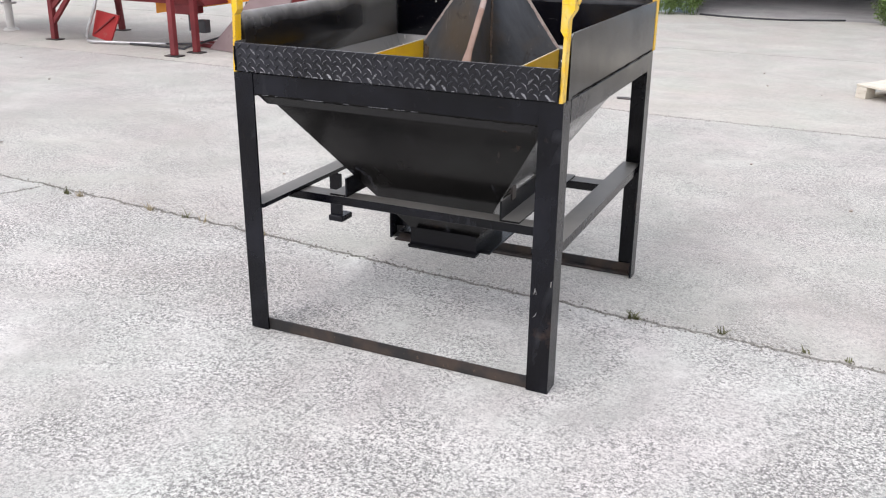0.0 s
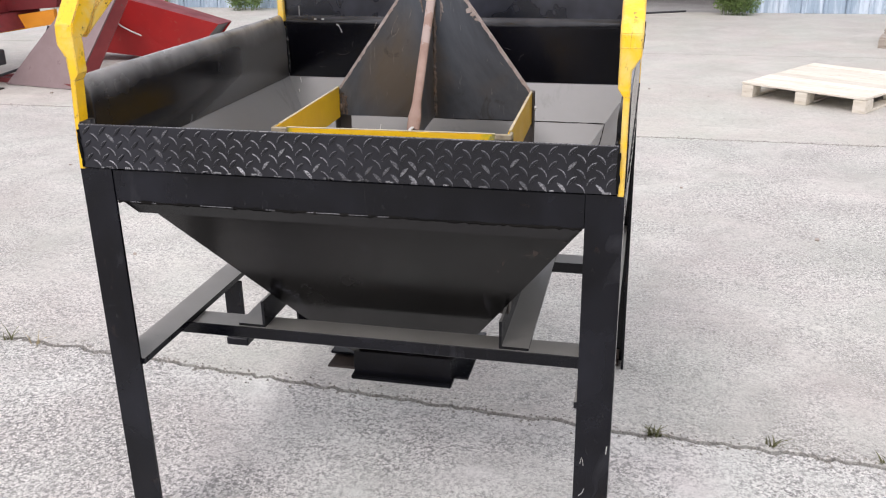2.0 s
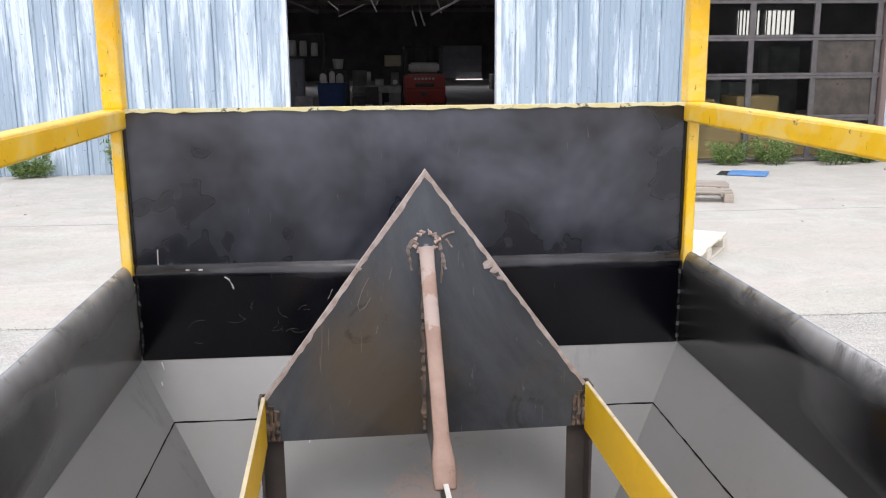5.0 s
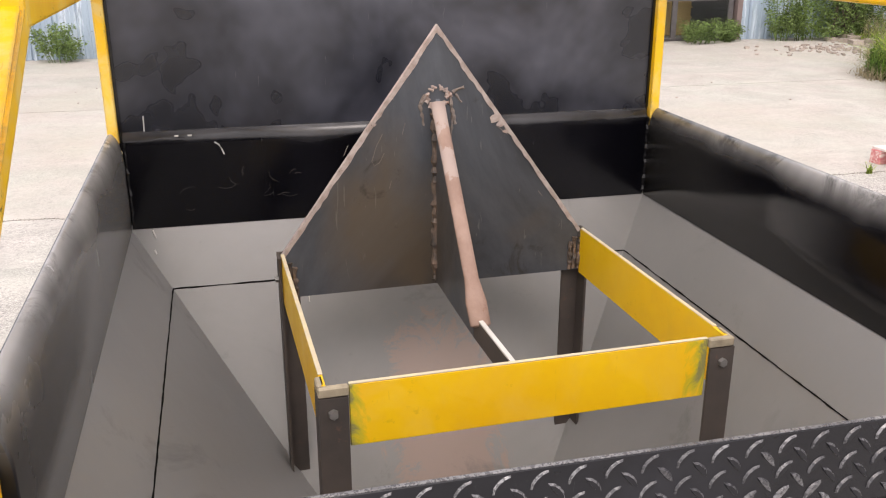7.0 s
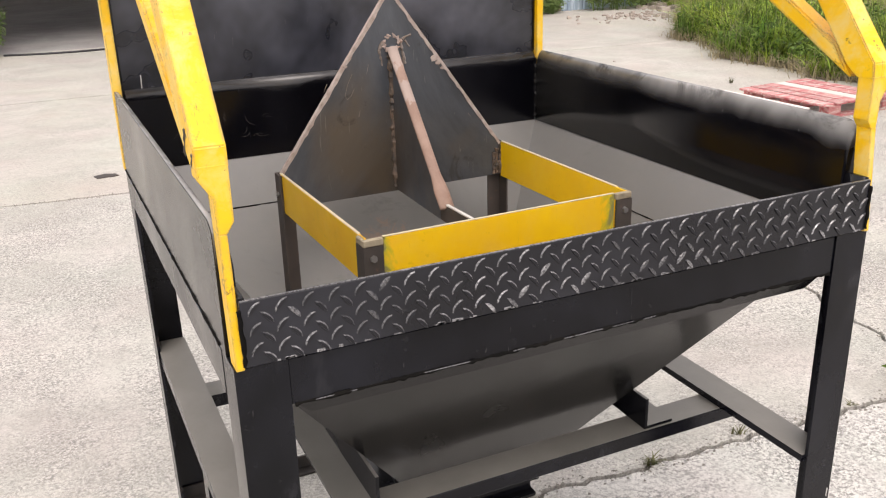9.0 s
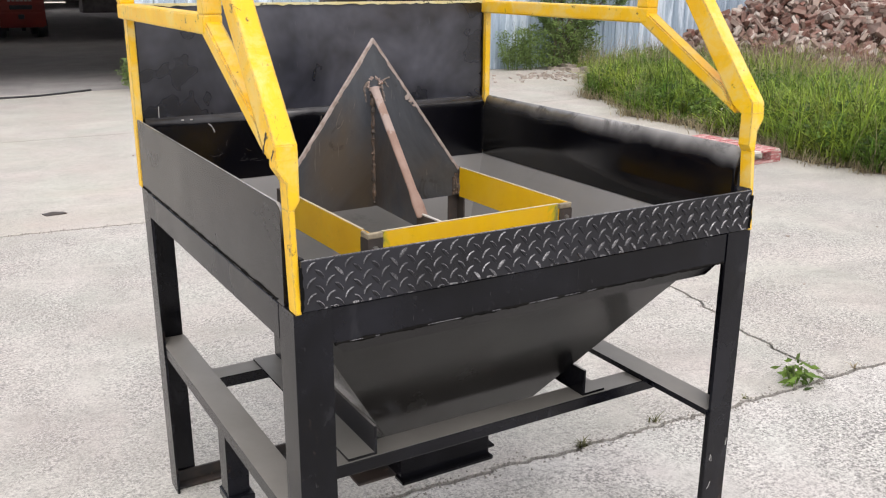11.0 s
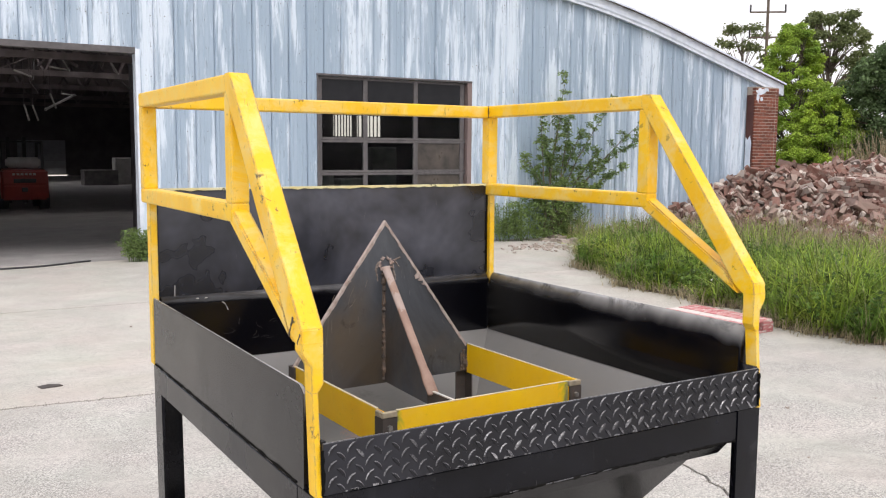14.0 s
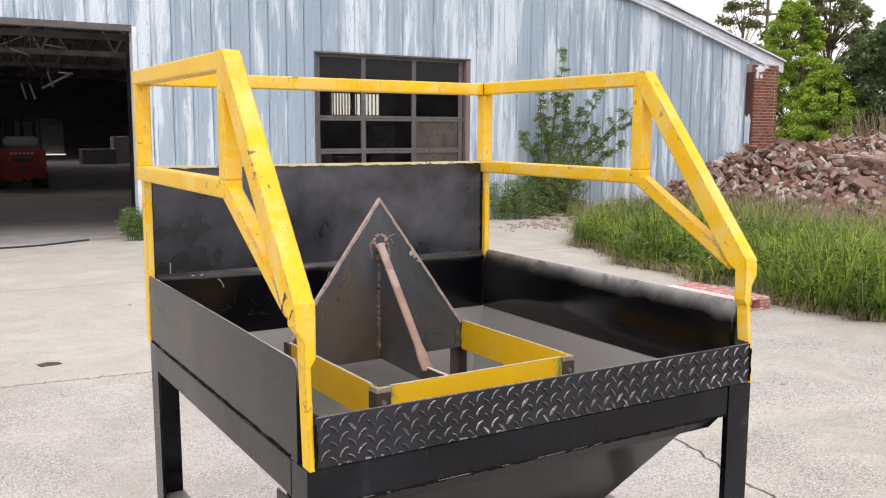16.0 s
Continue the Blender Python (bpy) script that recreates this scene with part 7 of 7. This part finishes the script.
for _ in range(5000):
    y = rnd.uniform(-2, 11.3)
    thatch.append((verge_edge(y) + rnd.gauss(0.05, 0.09), y, 0.003))
v, f = blade_mesh(thatch, 6, 0.05, 0.22, 0.0045, 2.0)
stuff("dead_thatch", v, f, M_STRAW, "dead brown thatch along the grass edge", "grass")
heads = [(x, y, z + 0.8 * rnd.uniform(0.25, 0.5), 0.05, 0.05, 0.02) for x, y, z in rnd.sample(dry, 260) if x < verge_edge(y) + 1.6]
v, f = leaf_cloud(heads, 78, 3, 0.022, 0.0, 0.5)
tagged(new("wildflowers", mesh_of("wildflowers", v, f, M_WHITE)), "small white wildflowers among the grass", "flowers", kind="stuff")

# weeds along the wall
for i, (x, h, r) in enumerate(((-3.3, 0.75, 0.35), (-2.35, 0.55, 0.3), (-1.5, 0.5, 0.25), (-1.15, 0.75, 0.22), (1.55, 0.5, 0.22), (1.78, 0.45, 0.2), (5.0, 0.35, 0.3), (5.7, 0.4, 0.35), (6.5, 0.4, 0.35), (7.1, 0.35, 0.25), (7.95, 0.75, 0.3), (8.3, 0.8, 0.35), (9.1, 0.85, 0.4), (9.6, 0.7, 0.4), (-5.6, 0.5, 0.3), (-4.6, 0.35, 0.25), (-7.2, 0.6, 0.35), (-9, 0.6, 0.4), (-11, 0.7, 0.4))):
    weed_clump(-1.24 + (x + 1.24) * 1.04, 12.2 - 0.05 * (i % 3), h, r, 200 + i)
# sapling against the wall
sap = thing("sapling", (9.0, 11.7, 0), "slender feathery green sapling against the shed wall", "sapling")
bm = B()
cl = []
rnd = random.Random(91)
for tip in ((9.35, 11.75, 3.15), (8.55, 11.5, 2.45), (10.4, 11.6, 2.65), (11.15, 11.6, 1.95), (8.2, 11.5, 1.6), (10.7, 11.5, 1.35), (9.0, 11.4, 2.5), (9.6, 11.6, 2.0), (8.75, 11.6, 1.9), (9.3, 11.55, 2.3), (10.1, 11.6, 1.7), (8.4, 11.55, 0.95), (9.9, 11.5, 1.0), (11.3, 11.6, 2.35)):
    foot = Vector((8.95 + rnd.uniform(-0.15, 0.15), 11.7, 0))
    tip = Vector(tip)
    midp = foot.lerp(tip, 0.45) + Vector((0, 0, 0.30))
    pts = [foot, foot.lerp(midp, 0.5) + Vector((0, 0, 0.1)), midp, midp.lerp(tip, 0.55) + Vector((0, 0, 0.04)), tip]
    rod(bm, pts, 0.017, 6, 0, rnd, 0.2)
    for j in range(12):
        g = 0.25 + 0.75 * j / 11
        p = pts[2].lerp(tip, (g - 0.45) / 0.55) if g > 0.45 else foot.lerp(midp, g / 0.45)
        q = p + Vector((rnd.uniform(-0.28, 0.28), rnd.uniform(-0.15, 0.15), rnd.uniform(-0.02, 0.22))) * (1.15 - 0.7 * g)
        rod(bm, [p, q], 0.005, 4)
        for w in (0.15, 0.5, 0.85, 1.0):
            c = p.lerp(q, w)
            cl.append((c.x, c.y, c.z, 0.075, 0.06, 0.055))
part("branching", bm, M_BARK, sap)
for _ in range(150):
    a, r = rnd.uniform(0, 6.28), rnd.random() ** 0.6
    cl.append((8.9 + 0.75 * r * math.cos(a), 11.6 + 0.3 * r * math.sin(a), 0.1 + rnd.random() ** 1.6 * 0.75, 0.08, 0.07, 0.06))
v, f = leaf_cloud(cl, 92, 21, 0.055, 0.1, 0.2)
mesh_part("foliage", v, f, M_LEAF_MID, sap)

sap.matrix_world = pose(9.40, 12.13, 0)


# small plants in the joints
def tuft(x, y, h, n, seed, label, m=None):
    rnd = random.Random(seed)
    v, f = blade_mesh([(x + rnd.uniform(-0.02, 0.02), y + rnd.uniform(-0.01, 0.01), -0.004) for _ in range(n)], seed, h * 0.5, h, 0.004, 1.5)
    me = bpy.data.meshes.new("tuft")
    me.from_pydata(v, [], f)
    me.materials.append(m or M_GRASS)
    tagged(new("grass_tuft", me), label, "weed", "tufts in the joints")


tuft(0.735, 0.742, 0.055, 26, 1, "olive grass tuft growing in a concrete joint", M_DRYWEED)
for i, (x, y, h, k) in enumerate(((1.08, 0.747, 0.07, 10), (-1.97, 0.916, 0.09, 16), (-2.6, 0.935, 0.08, 20), (-2.5, 0.932, 0.07, 16), (-1.72, 0.90, 0.11, 8), (-1.6, 0.89, 0.10, 6), (1.4, 0.722, 0.05, 8), (-1.2, 0.855, 0.05, 8), (1.55, 0.715, 0.05, 8), (2.2, 0.69, 0.06, 10), (5.4, 5.6, 0.12, 20))):
    tuft(x, y + 0.025 * (x < -1), h * 0.7, k, 10 + i, "small dry grass tuft growing in a concrete joint", M_STRAW if i % 2 else M_DRYWEED)
tuft(4.02, 4.55, 0.10, 40, 41, "pale yellow-green grass tuft beside the red pallet", M_GRASS)
weed_clump(1.85, 0.715, 0.09, 0.06, 333, M_WEED, 6, 3, 0.045, "broad-leaved green weed in a concrete joint")

# ---- rubble ----
pile = thing("rubble_pile", (16, 9, 0), "heap of broken brick and concrete rubble", "rubble")


def pile_h(x, y):
    a = 1.55 * math.exp(-(((x - 17.0) / 3.0) ** 2 + ((y - 10.6) / 3.2) ** 2))
    b = 1.55 * math.exp(-(((x - 17.2) / 3.0) ** 2 + ((y - 6.0) / 3.6) ** 2))
    c = 0.65 * math.exp(-(((x - 13.6) / 1.5) ** 2 + ((y - 11.0) / 1.3) ** 2))
    return min(1.32, 0.78 * max(a, b) + 0.2 * min(a, b) + c) * (1 + 0.12 * noise.noise((x * 0.8, y * 0.8, 1)) + 0.22 * noise.noise((x * 2.2, y * 2.2, 7)))


bm = B()
g = [[bm.verts.new((11 + i * 0.4, 0.5 + j * 0.4, pile_h(11 + i * 0.4, 0.5 + j * 0.4) - 0.05)) for i in range(30)] for j in range(34)]
for a, b in zip(g, g[1:]):
    for i in range(29):
        bm.faces.new((a[i], a[i + 1], b[i + 1], b[i]))
part("mound", bm, M_RUBBLE, pile)


M_CHUNK = rubble_stone("rubble_chunk_stone", False)


def chunk(seed, sx, sy, sz):
    rnd = random.Random(seed)
    bm = B()
    box(bm, (-sx / 2, -sy / 2, -sz / 2), (sx / 2, sy / 2, sz / 2))
    for v in bm.verts:
        v.co += Vector((rnd.uniform(-0.2, 0.2) * sx, rnd.uniform(-0.2, 0.2) * sy, rnd.uniform(-0.2, 0.2) * sz))
    bmesh.ops.bevel(bm, geom=list(bm.edges), offset=min(sx, sy, sz) * 0.12, segments=1, affect="EDGES")
    return finish("chunk", bm, M_CHUNK)


CH = [chunk(i, *s) for i, s in enumerate(((0.21, 0.10, 0.065), (0.15, 0.10, 0.065), (0.26, 0.17, 0.08), (0.20, 0.15, 0.09), (0.36, 0.24, 0.11), (0.14, 0.10, 0.07)))]
rnd = random.Random(55)
inv = pile.matrix_basis.inverted()
count = 0
while count < 290:
    x, y = rnd.uniform(12.0, 17.5), rnd.uniform(3.5, 11.6)
    h = pile_h(x, y)
    if h < 0.12:
        continue
    o = new("rubble_chunk", rnd.choice(CH))
    o.parent = pile
    o.matrix_basis = inv @ pose(x, y, h + 0.02, rnd.uniform(-40, 40), rnd.uniform(-40, 40), rnd.uniform(0, 360))
    count += 1
vs, fs = [], []
for k in range(9500):
    x, y = rnd.uniform(11.8, 19.5), rnd.uniform(1.5, 12.2)
    h = pile_h(x, y)
    if h < 0.06:
        continue
    m = pose(x, y, h + rnd.uniform(-0.10, 0.15), rnd.uniform(-70, 70), rnd.uniform(-60, 60), rnd.uniform(0, 360))
    sx, sy, sz = rnd.choice(((0.21, 0.10, 0.065), (0.15, 0.10, 0.065), (0.30, 0.20, 0.08), (0.11, 0.09, 0.065), (0.24, 0.15, 0.07), (0.12, 0.07, 0.05), (0.21, 0.10, 0.065), (0.34, 0.07, 0.05), (0.13, 0.10, 0.06), (0.08, 0.06, 0.045)))
    b = len(vs)
    for dz in (-1, 1):
        for dx, dy in ((-1, -1), (1, -1), (1, 1), (-1, 1)):
            vs.append(tuple(m @ Vector((dx * sx / 2 * rnd.uniform(0.7, 1), dy * sy / 2 * rnd.uniform(0.7, 1), dz * sz / 2))))
    fs += [(b + 3, b + 2, b + 1, b), (b + 4, b + 5, b + 6, b + 7), (b, b + 1, b + 5, b + 4), (b + 1, b + 2, b + 6, b + 5), (b + 2, b + 3, b + 7, b + 6), (b + 3, b, b + 4, b + 7)]
M_RUB2 = rubble_stone("rubble_bits", True)
ob = mesh_part("rubble_bed", vs, fs, M_RUB2, pile)
tagged(ob, kind="stuff")
for x, y, s, rx, rz in ((15.3, 10.9, (1.3, 0.7, 0.14), 14, 8), (15.2, 10.5, (0.8, 0.6, 0.3), 20, 30), (14.2, 8.8, (0.7, 0.5, 0.2), 25, 50)):
    bm = B()
    box(bm, (-s[0] / 2, -s[1] / 2, -s[2] / 2), (s[0] / 2, s[1] / 2, s[2] / 2), 0.02)
    rr = random.Random(int(x * 10))
    for v in bm.verts:
        v.co += Vector([rr.uniform(-0.04, 0.04) for _ in range(3)])
    bm.transform(pose(x, y, pile_h(x, y) + 0.12, rx, 6, rz))
    part("concrete_block", bm, M_CHUNK, pile, "broken slab of old brickwork")


def brick_slab(at, turn, tip, lean, length, depth, courses, seed):
    """A torn-off piece of wall lying on the heap: courses of bricks round a mortar core."""
    rr = random.Random(seed)
    bm = B()
    box(bm, (-length / 2 + 0.16, -depth / 2 + 0.08, 0.02), (length / 2 - 0.30, -depth / 2 + int(depth / 0.115) * 0.115 - 0.05, courses * 0.077 - 0.03), 0.01)
    for c in range(courses):
        shift = 0.11 * (c % 2) + rr.uniform(-0.03, 0.03)
        n = int(length / 0.225)
        for i in range(n):
            for k in range(max(1, int(depth / 0.115))):
                if (i in (0, n - 1) or k == 0) and rr.random() < 0.22:
                    continue
                x, y = -length / 2 + i * 0.225 + shift, -depth / 2 + k * 0.115
                g = rr.uniform(-0.03, 0.012)
                box(bm, (x + rr.uniform(0, 0.02), y + g, c * 0.077 + rr.uniform(0.0, 0.012)), (x + 0.207 * rr.choice((1, 1, 1, 0.6)), y + 0.105 + g, c * 0.077 + 0.07), 0.004)
    bm.transform(pose(*at, tip, lean, turn))
    part("brickwork_slab", bm, M_RUB2, pile, "torn slab of layered old brickwork")


brick_slab((14.45, 9.95, 0.56), 92, 4, 3, 1.5, 0.7, 4, 801)
brick_slab((14.95, 9.15, 0.80), 84, -3, -3, 1.5, 0.8, 4, 802)
brick_slab((14.6, 8.0, 0.62), 120, 8, 6, 1.1, 0.6, 3, 803)
brick_slab((15.3, 5.6, 0.80), 65, -8, 4, 1.6, 0.7, 4, 805)
brick_slab((16.0, 8.4, 1.00), 78, 5, -6, 1.5, 0.8, 3, 806)
brick_slab((16.4, 7.0, 1.05), 100, 8, 4, 1.2, 0.7, 4, 807)
brick_slab((14.2, 6.6, 0.45), 30, -14, 12, 0.9, 0.5, 3, 808)
brick_slab((13.9, 10.9, 0.50), 60, 14, -12, 0.7, 0.45, 3, 804)
pile.matrix_world = Matrix.Translation((16.5, 9.4, 0)) @ Matrix.Diagonal((1, 1, 1.06, 1))
# loose stones near the wall and in the yard
vs, fs = [], []
for k in range(320):
    if k < 200:
        x, y, s = rnd.gauss(8.7, 0.6), rnd.gauss(10.9, 0.35), rnd.uniform(0.015, 0.05)
    elif k < 260:
        x, y, s = rnd.uniform(9.0, 10.9), rnd.uniform(11.3, 11.95), rnd.uniform(0.04, 0.16)
    else:
        x, y, s = rnd.uniform(-8, 5.5), rnd.uniform(1.2, 11), rnd.uniform(0.006, 0.018)
    b = len(vs)
    for dz in (0, 1):
        for dx, dy in ((-1, -1), (1, -1), (1, 1), (-1, 1)):
            vs.append((x + dx * s * rnd.uniform(0.4, 0.8), y + dy * s * rnd.uniform(0.4, 0.8), dz * s * rnd.uniform(0.4, 0.8)))
    fs += [(b + 4, b + 5, b + 6, b + 7), (b, b + 1, b + 5, b + 4), (b + 1, b + 2, b + 6, b + 5), (b + 2, b + 3, b + 7, b + 6), (b + 3, b, b + 4, b + 7)]
stuff("loose_stones", vs, fs, M_MORTAR, "pale loose stones scattered on the concrete", "stones")
bm = B()
rr = random.Random(4)
f = bm.faces.new([bm.verts.new((-0.42 + 0.10 * math.cos(a) * rr.uniform(0.6, 1.1), 5.17 + 0.055 * math.sin(a) * rr.uniform(0.6, 1.1), 0.006)) for a in (6.283 * i / 12 for i in range(12))])
bmesh.ops.extrude_face_region(bm, geom=[f])
for v in bm.verts[:12]:
    v.co.z = 0.0
solo("dead_leaf", bm, M_BROWNPOST, "dark dead leaf lying on the concrete", "leaf")

# ---- trees and distance ----
tree((26.6, 20.2, 0), 6.45, 2.5, 401, M_LEAF_BRIGHT, "bright yellow-green conical young tree behind the pier", 0.075, 300, 420, 0.11, 0.08, 0.85, 0.15, 0.7)
tree((25.9, 18.2, 0), 3.9, 1.7, 402, M_LEAF_BRIGHT, "bright yellow-green low tree behind the rubble", 0.075, 190, 320, 0.09, 0.06, 0.6, 0.17, 0.7)
tree((36.7, 26.0, 0), 8.5, 2.5, 403, M_LEAF_OLIVE, "olive green open-crowned tree in the distance", 0.13, 190, 150, 0.16, 0.3, 0.2, 0.13, 0.8)
tree((28.0, 16.6, 0), 5.5, 2.6, 404, M_LEAF_DARK, "dense dark blue-green tree beside the verge", 0.12, 220, 280, 0.14, 0.10, 0.2, 0.17, 0.8)
tree((32.5, 14.0, 0), 7.2, 3.4, 405, M_LEAF_DARK, "large dark green tree beside the verge", 0.15, 220, 260, 0.18, 0.10, 0.1, 0.17, 0.8)
tree((42.2, 36.2, 0), 9.5, 1.9, 406, M_LEAF_OLIVE, "thin sparse-crowned tree in the distance", 0.19, 34, 70, 0.14, 0.7, 0.0, 0.22, 0.6)
tree((24.6, 21.6, 0), 3.4, 2.0, 407, M_LEAF_DARK, "low dark green tree behind the pier", 0.11, 80, 300, 0.10, 0.08, 0.2, 0.26, 0.6)
rnd = random.Random(66)
for i in range(16):
    x, y = rnd.uniform(18.0, 21.5), rnd.uniform(6.5, 13.6)
    h = 2.1 * rnd.uniform(0.75, 1.1)
    t = thing("dry_shrub", (x, y, 0), "bare grey twiggy shrub behind the rubble heap", "shrub", "dry shrubs")
    bm = B()
    for k in range(34):
        a = rnd.uniform(0, 6.28)
        q = Vector((x + math.cos(a) * rnd.uniform(0.1, 0.75), y + math.sin(a) * rnd.uniform(0.1, 0.75), h * rnd.uniform(0.6, 1.05)))
        p = Vector((x + rnd.uniform(-0.2, 0.2), y + rnd.uniform(-0.2, 0.2), 0))
        m = p.lerp(q, 0.6) + Vector((rnd.uniform(-0.1, 0.1), rnd.uniform(-0.1, 0.1), 0))
        rod(bm, [p, m, q], 0.011, 4, 0, rnd, 0.3)
        rod(bm, [m, m.lerp(q, 0.6) + Vector((rnd.uniform(-0.25, 0.25), rnd.uniform(-0.25, 0.25), 0.1))], 0.006, 4)
    tagged(part("twig_mass", bm, M_STRAW, t), kind="stuff")
pole = thing("utility_pole", (41.85, 34, 0), "distant dark utility pole with two crossarms", "utility pole")
bm = B()
rod(bm, [(41.85, 34, 0), (41.85, 34, 11.5)], 0.11, 10, 0, random.Random(1), 0.7)
part("pole", bm, M_BARK, pole)
for z in (8.3, 9.72):
    bm = B()
    bar(bm, (41.05, 34.6, z), (42.65, 33.4, z), 0.08, 0.09)
    arm = part("crossarm", bm, M_BARK, pole)
    for k in (0, 1):
        bm = B()
        x, y = (41.07, 34.585) if k else (42.63, 33.415)
        rod(bm, [(x, y, z), (x, y, z + 0.42)], 0.05, 8)
        part("insulator", bm, M_DARK, arm)
